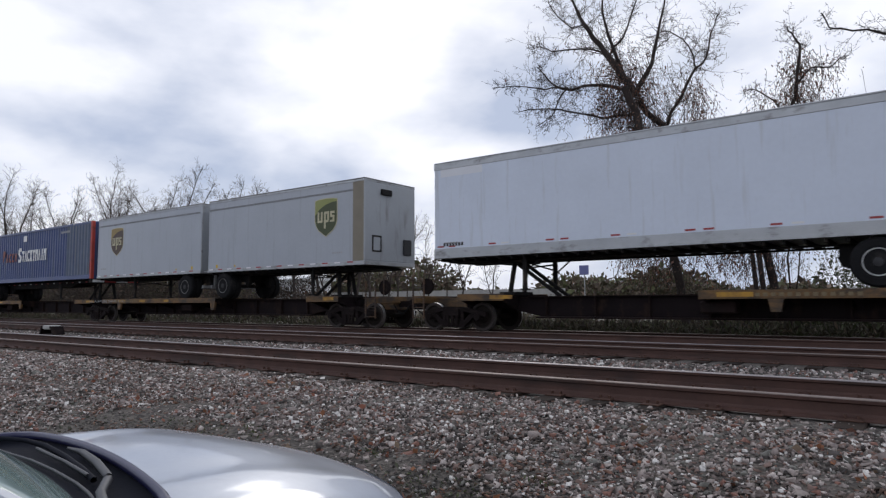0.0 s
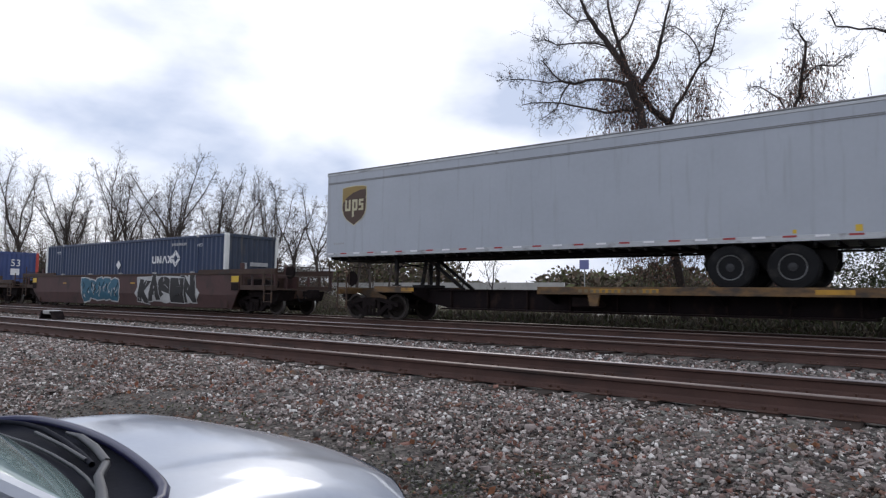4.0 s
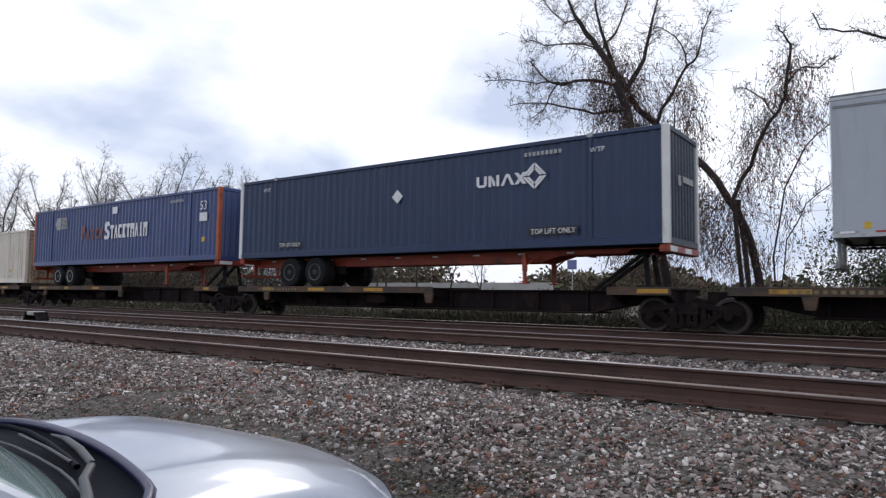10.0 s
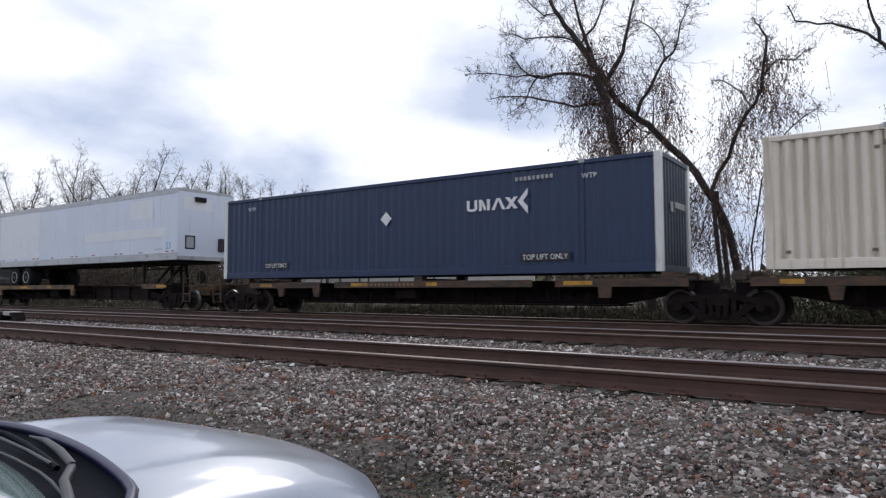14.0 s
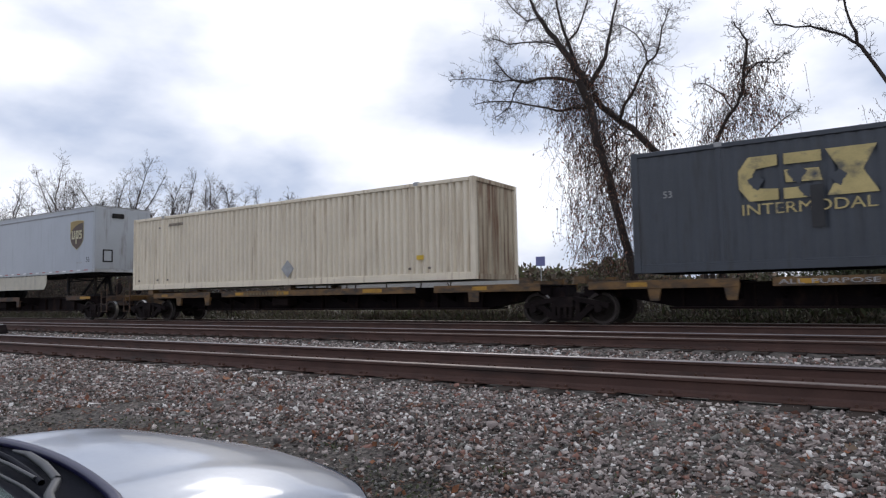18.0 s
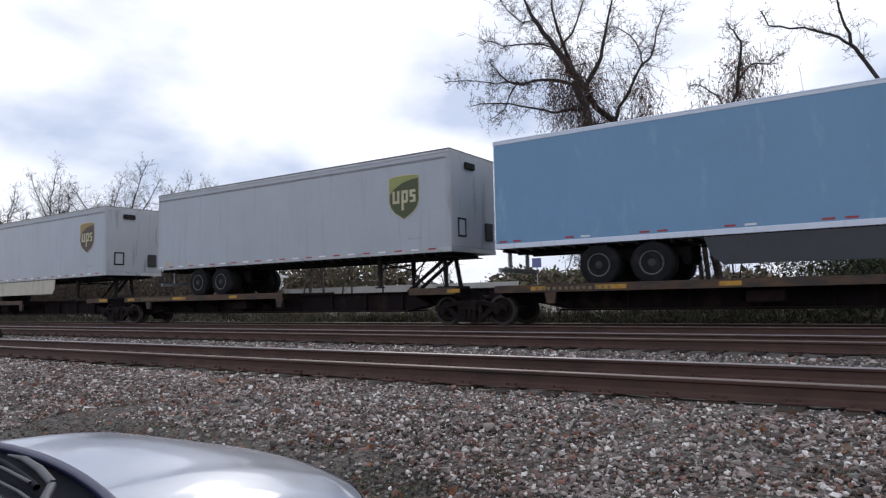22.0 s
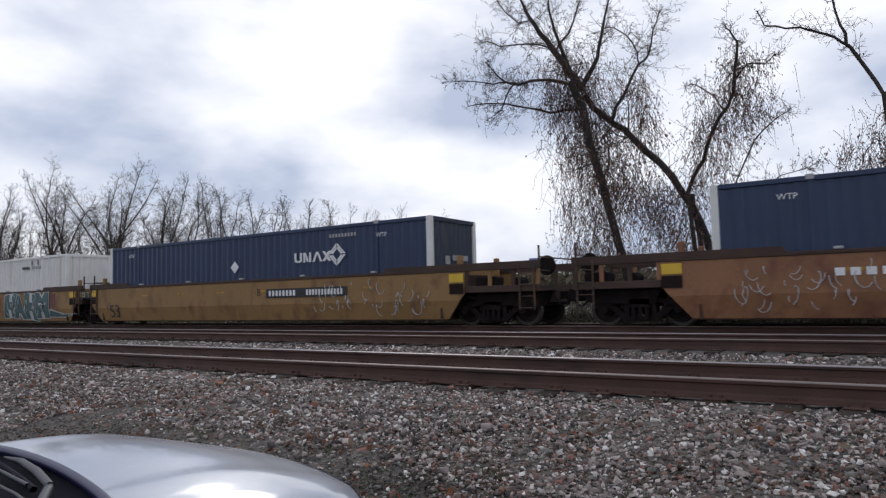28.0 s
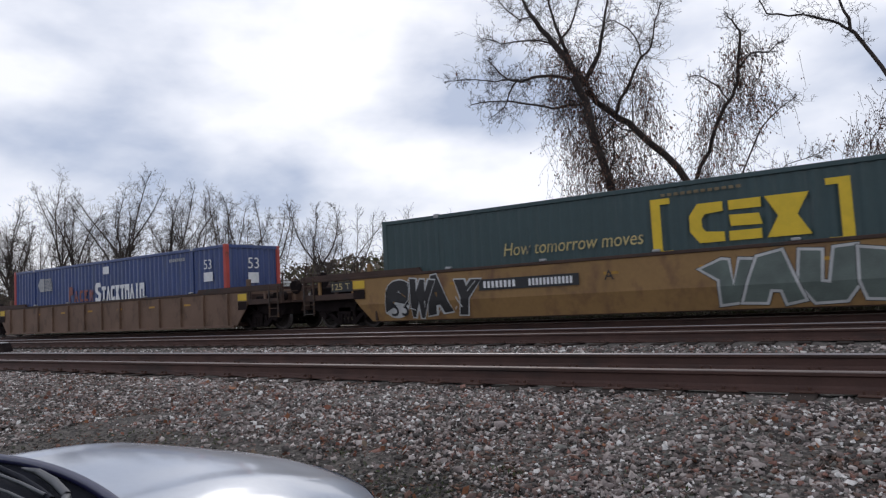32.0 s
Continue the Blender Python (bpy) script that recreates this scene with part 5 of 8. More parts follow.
def well_car(u_trucks, wells, label, skins, top, style, seed, marks=()):
    """A well car: wells are (left, right) of the boxes they hold; style 'plain', 'swept' or 'ribbed'."""
    rng = random.Random(seed)
    u0 = u_trucks[0]
    car = empty("well_car", pose(0, 0, 0), label, "railcar", "railcars of the train")
    for u in u_trucks:
        add_truck(car, u - u0)
    bodies = []
    for k, (l, r) in enumerate(wells):
        skin = skins[k]
        l, r = l - u0 - 0.25, r - u0 + 0.25
        ta, tb = u_trucks[k] - u0, u_trucks[k + 1] - u0
        ea = ta - 1.55 if k == 0 else ta + 0.35
        eb = tb + 1.55 if k == len(wells) - 1 else tb - 0.35
        body = None
        for y, y2 in ((-1.44, -1.40), (1.40, 1.44)):
            low = 0.20
            outline = [(l - 0.25, low), (r + 0.25, low), (r + 0.85, 0.90), (r + 0.88, top), (l - 0.88, top), (l - 0.85, 0.90)]
            bm = slab(bmesh.new(), outline, y, y2)
            if style != "ribbed":
                fold(bm, 1 if y < 0 else -1)
            b = part("side", bm, skin, car, "well side plate")
            body = body or b
            if y < 0:
                bodies.append(b)
        wide = 1.39 if style == "ribbed" else 1.27
        part("well_floor", box(bmesh.new(), l - 0.2, r + 0.2, -wide, wide, 0.17, 0.21), M["well_chord"], car)
        # top chord, thicker over both ends
        bm = bmesh.new()
        for y in (-1.47, 1.36):
            soft_box(bm, ea, eb, y, y + 0.11, top - 0.05, top + 0.035, 0.012)
            rise = 0.16
            for x0, x1 in ((ea, l + 1.75), (r - 1.9, eb)):
                slab(bm, [(x0, top + 0.03), (x1, top + 0.03), (x1 - 0.08 if x1 < (l + r) / 2 else x1, top + rise), (x0 if x1 < (l + r) / 2 else x0 + 0.08, top + rise)], y, y + 0.10)
        part("top_chord", bm, M["well_chord"], car, "rust-dark top chord")
        # end walls and the platform over each truck
        for x0, x1 in ((ea, l - 0.05), (r + 0.05, eb)):
            bm = bmesh.new()
            box(bm, x0, x1, -1.39, 1.39, 0.93, 0.99)
            xm = x1 if x0 == ea else x0
            box(bm, xm - 0.03, xm + 0.03, -1.39, 1.39, 0.22, top)
            box(bm, x0, x1, -0.36, 0.36, 0.62, 0.925)
            part("end_platform", bm, M["well_chord"], car)
        # inter-box guide posts
        for x in (l - 0.55, r + 0.45):
            bm = bmesh.new()
            for y in (-1.15, 1.02):
                soft_box(bm, x, x + 0.16, y, y + 0.13, 0.99, top + 0.42, 0.02)
            box(bm, x + 0.02, x + 0.14, -1.0, 1.0, top - 0.12, top + 0.03)
            part("guide_post", bm, skin, car, "guide posts at the end of the well")
        for i in range(6):
            x = l + 1.6 + (r - l - 3.2) * (i + 0.5) / 6
            part("reflector", sticker(bmesh.new(), x, x + 0.38, top - 0.41, top - 0.34, -1.444), M["yellow_patch"], body, "yellow reflector strip")
        for i in range(5):
            x = l + 2.6 + (r - l - 5.0) * i / 4
            part("lock", soft_box(bmesh.new(), x, x + 0.18, -1.50, -1.38, top + 0.035, top + 0.10, 0.015), M["mark_grey"], car, "worn container lock")
        if style == "ribbed":
            n = 13
            for i in range(n):
                x = l + 0.2 + (r - l - 0.4) * i / (n - 1)
                part("rib", slab_x(bmesh.new(), [(-1.52, 0.22), (-1.44, 0.20), (-1.44, top - 0.04), (-1.52, top - 0.10)], x - 0.06, x + 0.06), M["well_tan"], body)
            bm = box(bmesh.new(), l - 0.2, r + 0.2, -1.54, -1.44, 0.15, 0.225)
            part("bottom_chord", bm, M["well_tan"], car)
        # yellow placards near the ends
        for x in (r + 0.38, l - 0.86):
            part("placard", sticker(bmesh.new(), x, x + 0.46, top - 0.34, top - 0.10, -1.4645), M["yellow_sign"], body, "yellow placard")
            part("plate", sticker(bmesh.new(), x, x + 0.46, top - 0.66, top - 0.38, -1.4645), M["spine_side"], body, "dark steel plate")
        # open end framing over the trucks: beams, posts, boxes of gear
        for xa, xb in ((ea, l - 0.88), (r + 0.88, eb)):
            for y in (-1.43, 1.35):
                part("end_beam", soft_box(bmesh.new(), xa, xb, y, y + 0.08, 0.92, 1.10, 0.01), M["well_chord"], car, "grimy end beam")
                m = max(2, int((xb - xa) / 0.62))
                for i in range(m + 1):
                    x = xa + (xb - xa - 0.10) * i / m
                    part("end_post", soft_box(bmesh.new(), x, x + 0.10, y + 0.004, y + 0.07, 1.095, top - 0.045, 0.008), skin if i % 2 else M["well_chord"], car, "stained end post")
            part("gear_box", soft_box(bmesh.new(), xa + 0.25, xa + 0.85, -1.30, -0.75, 0.99, top - 0.22, 0.03), M["truck"], car, "dark box of brake gear")
            part("valve", lathe_y(bmesh.new(), (xa + xb) / 2 + 0.35, 1.16, [(-1.25, 0.03), (-1.25, 0.14), (-0.8, 0.16), (-0.8, 0.03)], 14), M["truck"], car, "dark air reservoir")
            part("equipment", slab(bmesh.new(), [(xa + 0.1, 0.90), (xb - 0.1, 0.90), (xb - 0.25, 0.52), (xa + 0.25, 0.60)], -1.12, 1.12), M["truck"], car, "dark bolster casting")
        # cross-braced end framing
        for x0 in (ea + 0.05, eb - 0.05):
            bm = bmesh.new()
            for y in (-1.3, 1.3):
                bar(bm, (x0, y, 0.97), (x0, y, top + 0.55), 0.03, 5)
            bar(bm, (x0, -1.3, top + 0.25), (x0, 1.3, top + 0.25), 0.02, 5)
            bar(bm, (x0, -1.3, top - 0.1), (x0, 1.3, top - 0.1), 0.02, 5)
            part("handrail", bm, M["well_chord"], car)
        grab_ladder(car, eb - 0.55, 0.45, top + 0.1, -1.47)
        grab_ladder(car, ea + 0.12, 0.45, top + 0.1, -1.47)
    for x, s in ((0.0, -1), (u_trucks[-1] - u0, 1)):
        coupler(car, x + s * 1.5, x + s * 2.02)
        bm = lathe_y(bmesh.new(), x + s * 1.4, top + 0.05, [(-0.62, 0.02), (-0.62, 0.25), (-0.59, 0.27), (-0.56, 0.25), (-0.56, 0.02)], 18)
        part("hand_brake", bm, M["truck"], car)
    return on_train(car, u0, RH), bodies, u0


# ------------------------------------------------ boxes
def rippled(length, z0, z1, y, pitch, depth, ridge=0.48):
    """A corrugated sheet: folded verticals, as arrays of corners and quads."""
    n = max(2, int(round(length / pitch)))
    p = length / n
    prof = []
    for i in range(n):
        a = i * p
        prof += [(a + 0.03 * p, 0.0), (a + ridge * p, 0.0), (a + (ridge + 0.06) * p, depth), (a + 0.97 * p, depth)]
    prof = [(0.0, 0.0)] + prof + [(length, 0.0)]
    v = [(a, y + d, z) for z in (z0, z1) for a, d in prof]
    k = len(prof)
    f = [(i, i + 1, k + i + 1, k + i) for i in range(k - 1)]
    return np.array(v), np.array(f)


def container(label, L, skin, post, end_skin, pitch=0.28, depth=0.035, end_style="upright", H=2.90, left_post=None, bay=2.0, ridge=0.48):
    """A steel box: corrugated sides and roof, corner posts, rails, lifting points, end wall."""
    c = empty("container", pose(0, 0, 0), label, "container", "containers of the train")
    pw = 0.17
    for y, flip in ((FACE + 0.03, 1), (-FACE - 0.03, -1)):
        v, f = rippled(L - 2 * pw, 0.20, H - 0.11, 0.0, pitch, depth * flip, ridge)
        v[:, 0] += pw
        v[:, 1] += y
        from_arrays("side_panel", v, f if flip > 0 else f[:, ::-1], skin, c)
    bm = bmesh.new()
    for y in (FACE, -FACE - 0.09):
        soft_box(bm, pw, L - pw, y, y + 0.09, 0.0, 0.17, 0.01)
        soft_box(bm, pw, L - pw, y + 0.012, y + 0.08, 0.165, 0.215, 0.01)
        soft_box(bm, pw, L - pw, y, y + 0.08, H - 0.125, H - 0.012, 0.012)
    part("rail_frame", bm, skin, c, "top and bottom rails")
    # posts at the lifting bays
    for x in (bay, L - bay):
        for y in (FACE + 0.006, -FACE - 0.056):
            part("bay_post", soft_box(bmesh.new(), x - 0.055, x + 0.055, y, y + 0.05, 0.16, H - 0.10, 0.01), skin, c)
        for y in (FACE - 0.004, -FACE - 0.13):
            part("lifting_point", soft_box(bmesh.new(), x - 0.09, x + 0.09, y, y + 0.134, H - 0.10, H + 0.02, 0.012), M["mark_grey"], c, "worn grey lifting casting")
    for x0, mat in ((0.0, left_post or post), (L - pw, post)):
        for y in (FACE - 0.003, -FACE - 0.157):
            part("corner_post", soft_box(bmesh.new(), x0, x0 + pw, y, y + 0.16, 0.0, H, 0.015), mat, c)
    v, f = rippled(2.6 - 0.1, 0, 1, 0, 0.28, 0.03)
    roof = np.array([(x, a[0] - 1.25, H - 0.05 + a[1]) for x in (0.1, L - 0.1) for a in v[:len(v) // 2]])
    from_arrays("roof", roof, f[:, ::-1], skin, c)
    part("floor", box(bmesh.new(), 0.1, L - 0.1, -1.2, 1.2, 0.03, 0.1), M["black_frame"], c)
    # the end that leads
    if end_style == "upright":
        v, f = rippled(2.6 - 0.30, 0.16, H - 0.12, 0.0, 0.26, 0.04)
        e = np.stack([L - 0.03 - v[:, 1], v[:, 0] - 1.15, v[:, 2]], -1)
        end = from_arrays("end_panel", e, f, end_skin, c)
    else:
        bm = box(bmesh.new(), L - 0.06, L - 0.035, -1.16, 1.16, 0.1, H - 0.1)
        n = 11
        for i in range(n):
            z = 0.22 + (H - 0.5) * i / (n - 1)
            slab_x(bm, [(-1.15, z - 0.08), (1.15, z - 0.08), (1.15, z + 0.03), (-1.15, z + 0.03)], L - 0.035, L - 0.005)
        end = part("end_panel", bm, end_skin, c)
    for z0, z1 in ((0.0, 0.16), (H - 0.13, H - 0.01)):
        part("end_rail", box(bmesh.new(), L - 0.10, L, -1.15, 1.15, z0, z1), end_skin, c)
    part("rear_wall", box(bmesh.new(), 0.02, 0.06, -1.15, 1.15, 0.02, H - 0.02), skin, c)
    return c


def shield(c, x, z, w, h, y, field, band):
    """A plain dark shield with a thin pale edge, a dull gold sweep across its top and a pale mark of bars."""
    pts = [(0, 0.97), (0.2, 1.0), (0.5, 1.015), (0.8, 1.0), (1, 0.97), (1.0, 0.42), (0.94, 0.28), (0.82, 0.16), (0.5, 0.0), (0.18, 0.16), (0.06, 0.28), (0.0, 0.42)]
    s = part("shield", slab(bmesh.new(), [(x + a * w, z + b * h) for a, b in pts], y - 0.005, y), M["shield_edge"], c, "dark shield emblem with a pale edge")
    inner = [(x + (0.5 + (a - 0.5) * 0.94) * w, z + (0.5 + (b - 0.5) * 0.95) * h) for a, b in pts]
    part("field", slab(bmesh.new(), inner, y - 0.009, y - 0.0055), M[field], s)
    sweep = [(0.035, 0.955), (0.2, 0.98), (0.5, 0.99), (0.8, 0.98), (0.965, 0.955), (0.965, 0.90), (0.75, 0.89), (0.45, 0.83), (0.2, 0.72), (0.035, 0.58)]
    part("sweep", slab(bmesh.new(), [(x + a * w, z + b * h) for a, b in sweep], y - 0.0125, y - 0.0095), M[band], s, "dull gold sweep")
    for i, (a, b, cc, d) in enumerate(((0.14, 0.21, 0.40, 0.66), (0.29, 0.36, 0.38, 0.66), (0.14, 0.36, 0.38, 0.44), (0.43, 0.50, 0.22, 0.66), (0.43, 0.62, 0.60, 0.66),
                        (0.57, 0.64, 0.42, 0.66), (0.43, 0.62, 0.38, 0.44), (0.70, 0.88, 0.60, 0.66), (0.70, 0.77, 0.50, 0.66), (0.70, 0.88, 0.50, 0.55), (0.81, 0.88, 0.38, 0.55), (0.70, 0.88, 0.38, 0.43))):
        part("emblem_bar", slab(bmesh.new(), [(x + a * w, z + cc * h), (x + b * w, z + cc * h), (x + b * w, z + d * h), (x + a * w, z + d * h)], y - 0.015 - 0.0011 * i, y - 0.013), M["shield_edge"], s)
    return s


def diamond(bm, x, z, r, y, hole=0.0):
    if hole:
        for k in range(4):
            a0, a1 = math.pi / 2 * k, math.pi / 2 * (k + 1)
            q = [(x + rr * math.cos(a), z + rr * math.sin(a)) for rr, a in ((r, a0 + 0.06), (r, a1 - 0.06), (hole, a1 - 0.06), (hole, a0 + 0.06))]
            slab(bm, q, y - 0.004, y)
    else:
        slab(bm, [(x - r, z), (x, z - r), (x + r, z), (x, z + r)], y - 0.004, y)
    return bm


def blocks(x, z, w, h, y):
    """Chunky plain blocks: a notched ring, a stepped block in three bars and an hourglass."""
    for pts in ([(0.0, 0.3), (0.08, 0.0), (0.30, 0.0), (0.30, 0.24), (0.14, 0.28), (0.11, 0.40), (0.11, 0.60), (0.14, 0.72), (0.30, 0.76), (0.30, 1.0), (0.08, 1.0), (0.0, 0.7)],
                [(0.34, 0.0), (0.61, 0.0), (0.61, 0.24), (0.34, 0.24)], [(0.36, 0.36), (0.62, 0.34), (0.60, 0.62), (0.35, 0.64)], [(0.35, 0.76), (0.62, 0.76), (0.62, 1.0), (0.35, 1.0)],
                [(0.65, 0.0), (1.0, 0.0), (0.90, 0.5), (1.0, 1.0), (0.65, 1.0), (0.75, 0.5)]):
        yield slab(bmesh.new(), [(x + a * w, z + b * h) for a, b in pts], y - 0.004, y)


def navy_container(L=16.2, worn=False):
    """Navy box with white posts and a white mark of bars and an open diamond."""
    c = container("navy blue corrugated container with white corner posts and white markings", L, M["navy"], M["white_post"], M["navy_end"], 0.30, 0.028)
    y = FACE - 0.001
    x, z0, k = L - 5.45, 1.77, 0.71
    for poly in ([(0, 0.45), (0, 0.08), (0.08, 0), (0.26, 0), (0.34, 0.08), (0.34, 0.45), (0.25, 0.45), (0.25, 0.10), (0.09, 0.10), (0.09, 0.45)],
                 [(0.40, 0), (0.49, 0), (0.49, 0.45), (0.40, 0.45)], [(0.50, 0.45), (0.62, 0.16), (0.62, 0.02), (0.56, 0.02), (0.50, 0.24)], [(0.66, 0), (0.75, 0), (0.75, 0.45), (0.66, 0.45)],
                 [(0.80, 0), (0.90, 0), (1.02, 0.36), (1.14, 0), (1.24, 0), (1.07, 0.45), (0.97, 0.45)], [(1.24, 0.45), (1.36, 0.45), (1.62, 0), (1.50, 0)]):
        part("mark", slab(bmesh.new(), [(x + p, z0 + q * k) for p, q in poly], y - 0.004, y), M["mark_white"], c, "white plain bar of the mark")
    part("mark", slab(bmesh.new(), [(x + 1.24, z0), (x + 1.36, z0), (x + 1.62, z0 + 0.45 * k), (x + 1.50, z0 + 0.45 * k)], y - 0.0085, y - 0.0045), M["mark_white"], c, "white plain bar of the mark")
    if worn:
        bm = slab(bmesh.new(), [(x + 1.62, 1.96), (x + 1.92, 2.30), (x + 1.92, 2.12), (x + 1.78, 1.96), (x + 1.92, 1.80), (x + 1.92, 1.60)], y - 0.004, y)
        part("diamond_mark", bm, M["mark_white"], c, "half-peeled white diamond")
    else:
        for q4 in range(4):
            a0, a1 = math.pi / 2 * q4, math.pi / 2 * (q4 + 1)
            for r0, r1, cut in ((0.36, 0.275, 0.05), (0.25, 0.165, 0.09)):
                q = [(x + 1.86 + rr * math.cos(g), 1.96 + rr * math.sin(g)) for rr, g in ((r0, a0 + cut), (r0, a1 - cut), (r1, a1 - cut), (r1, a0 + cut))]
                part("diamond_mark", slab(bmesh.new(), q, y - 0.004, y), M["mark_white"], c, "side of a white open diamond")
    part("white_diamond", diamond(bmesh.new(), 7.8, 1.76, 0.22, y), M["mark_white"], c, "white diamond placard")
    bar_row("number_bar", L - 3.9, L - 2.75, 2.50, 2.61, y, 9, M["mark_grey"], c)
    word("lettering", "WTP", L - 2.0, 2.40, 0.13, y - 0.003, M["mark_white"], c)
    word("lettering", "WTP", 1.35, 2.42, 0.13, y - 0.003, M["mark_white"], c)
    part("dark_panel", sticker(bmesh.new(), L - 3.78, L - 2.34, 0.33, 0.55, y, 0.002), M["mark_black"], c)
    part("dark_panel", sticker(bmesh.new(), 2.22, 3.48, 0.33, 0.54, y, 0.002), M["mark_black"], c)
    word("lettering", "TOP LIFT ONLY", L - 3.7, 0.37, 0.14, y - 0.003, M["mark_white"], c, width=1.3)
    word("lettering", "TOP LIFT ONLY", 2.3, 0.36, 0.14, y - 0.003, M["mark_white"], c, width=1.1)
    bm = bmesh.new()
    box(bm, L + 0.001, L + 0.005, -0.55, -0.30, 1.50, 1.75, None)
    box(bm, L + 0.001, L + 0.005, -0.15, 0.75, 1.62, 1.78, None)
    part("end_mark", bm, M["mark_grey"], c, "worn grey mark on the end")
    return c


def blue_container(L=16.2, post="red_post", grey_bay=False):
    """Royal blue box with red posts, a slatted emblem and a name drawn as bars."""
    c = container("royal blue corrugated container with red corner posts", L, M["royal"], M[post], M["royal"], 0.29, 0.042)
    y = FACE - 0.001
    if grey_bay:
        v, f = rippled(2.55, 0.22, 2.78, FACE + 0.004, 0.30, 0.022)
        v[:, 0] += L - 2.75
        from_arrays("patched_bay", v, f, M["royal_grey"], c, "faded grey replacement panel")
    part("emblem", slab(bmesh.new(), [(2.40, 2.12), (2.62, 2.42), (3.0, 2.42), (3.0, 1.80), (2.62, 1.80)], y - 0.004, y), M["mark_grey"], c, "grey wedge of the emblem")
    for i in range(9):
        z = 1.82 + i * 0.066
        part("emblem_slat", slab(bmesh.new(), [(3.04, z), (3.75 - 0.015 * i, z), (3.75 - 0.015 * i, z + 0.045), (3.04, z + 0.045)], y - 0.004, y), M["mark_grey"], c)
    for k, (a, b, top) in enumerate(((5.05, 5.34, 1.90), (5.45, 5.75, 1.70), (5.86, 6.12, 1.70), (6.22, 6.48, 1.70), (6.60, 6.86, 1.70))):
        shape = ([(0, 0), (0.35, 0), (0.35, 0.4), (1, 0.5), (1, 0.9), (0.8, 1), (0, 1)], [(0, 0), (0.3, 0), (0.4, 0.3), (0.6, 0.3), (0.7, 0), (1, 0), (0.65, 1), (0.35, 1)],
                 [(0.15, 0), (1, 0), (1, 0.2), (0.4, 0.25), (0.4, 0.75), (1, 0.8), (1, 1), (0.15, 1), (0, 0.8), (0, 0.2)], [(0, 0), (1, 0), (1, 0.2), (0.4, 0.25), (0.4, 0.4), (0.8, 0.6), (0.4, 0.8), (1, 0.8), (1, 1), (0, 1)],
                 [(0, 0), (0.35, 0), (0.35, 0.35), (0.7, 0), (1, 0), (0.7, 0.45), (1, 0.6), (1, 0.9), (0.8, 1), (0, 1)])[k]
        part("orange_mark", slab(bmesh.new(), [(5.22 + (a + p * (b - a) - 5.05) * 1.12, 1.20 + q * (top - 1.20)) for p, q in shape], y - 0.004, y), M["mark_orange"], c, "faded orange plain shape")
    part("white_initial", slab(bmesh.new(), [(7.42, 1.14), (7.77, 1.14), (7.87, 1.26), (7.87, 1.48), (7.63, 1.62), (7.63, 1.76), (7.87, 1.76), (7.83, 1.96), (7.52, 1.96), (7.42, 1.84), (7.42, 1.58), (7.65, 1.42), (7.65, 1.30), (7.42, 1.32)], y - 0.004, y), M["mark_white"], c)
    bar_t = [(0.30, 0), (0.70, 0), (0.70, 0.78), (1, 0.72), (1, 1), (0, 1), (0, 0.72), (0.30, 0.78)]
    wedge = [(0, 0), (0.30, 0), (0.5, 0.55), (0.70, 0), (1, 0), (0.62, 1), (0.38, 1)]
    ring = [(0.2, 0), (0.9, 0), (1, 0.25), (0.45, 0.22), (0.36, 0.5), (0.45, 0.78), (1, 0.75), (0.9, 1), (0.2, 1), (0, 0.75), (0, 0.25)]
    glass_shape = [(0, 0), (1, 0), (0.62, 0.5), (1, 1), (0, 1), (0.2, 0.5)]
    stem = [(0.25, 0), (0.75, 0), (0.68, 0.12), (0.68, 0.88), (0.75, 1), (0.25, 1), (0.32, 0.88), (0.32, 0.12)]
    notch = [(0, 0), (0.32, 0), (0.32, 0.6), (0.68, 0.6), (0.68, 0), (1, 0), (1, 1), (0, 1)]
    for k, shape in enumerate((bar_t, wedge, ring, glass_shape, bar_t, notch, wedge, stem, notch)):
        x = 7.93 + k * 0.352
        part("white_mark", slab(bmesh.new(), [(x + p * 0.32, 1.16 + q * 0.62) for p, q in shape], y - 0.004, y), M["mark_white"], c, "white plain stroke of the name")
    part("white_panel", sticker(bmesh.new(), 8.05, 8.50, 2.30, 2.62, y), M["mark_white"], c, "white panel")
    bar_row("number_bar", L - 3.4, L - 2.4, 2.46, 2.58, y, 8, M["mark_grey"], c)
    if not grey_bay:
        word("lettering", "53", L - 1.28, 2.04, 0.36, y - 0.003, M["mark_white"], c)
        part("white_panel", sticker(bmesh.new(), L - 1.30, L - 0.78, 1.58, 1.92, y), M["mark_white"], c, "white panel")
        part("yellow_label", sticker(bmesh.new(), L - 1.1, L - 0.9, 0.75, 0.93, y), M["yellow_sign"], c)
    word("end_lettering", "53", -0.30, 2.0, 0.42, L + 0.004, M["mark_white"], c, end=True)
    part("end_white_panel", box(bmesh.new(), L + 0.001, L + 0.005, -0.30, 0.2, 1.45, 1.85), M["mark_white"], c)
    return c


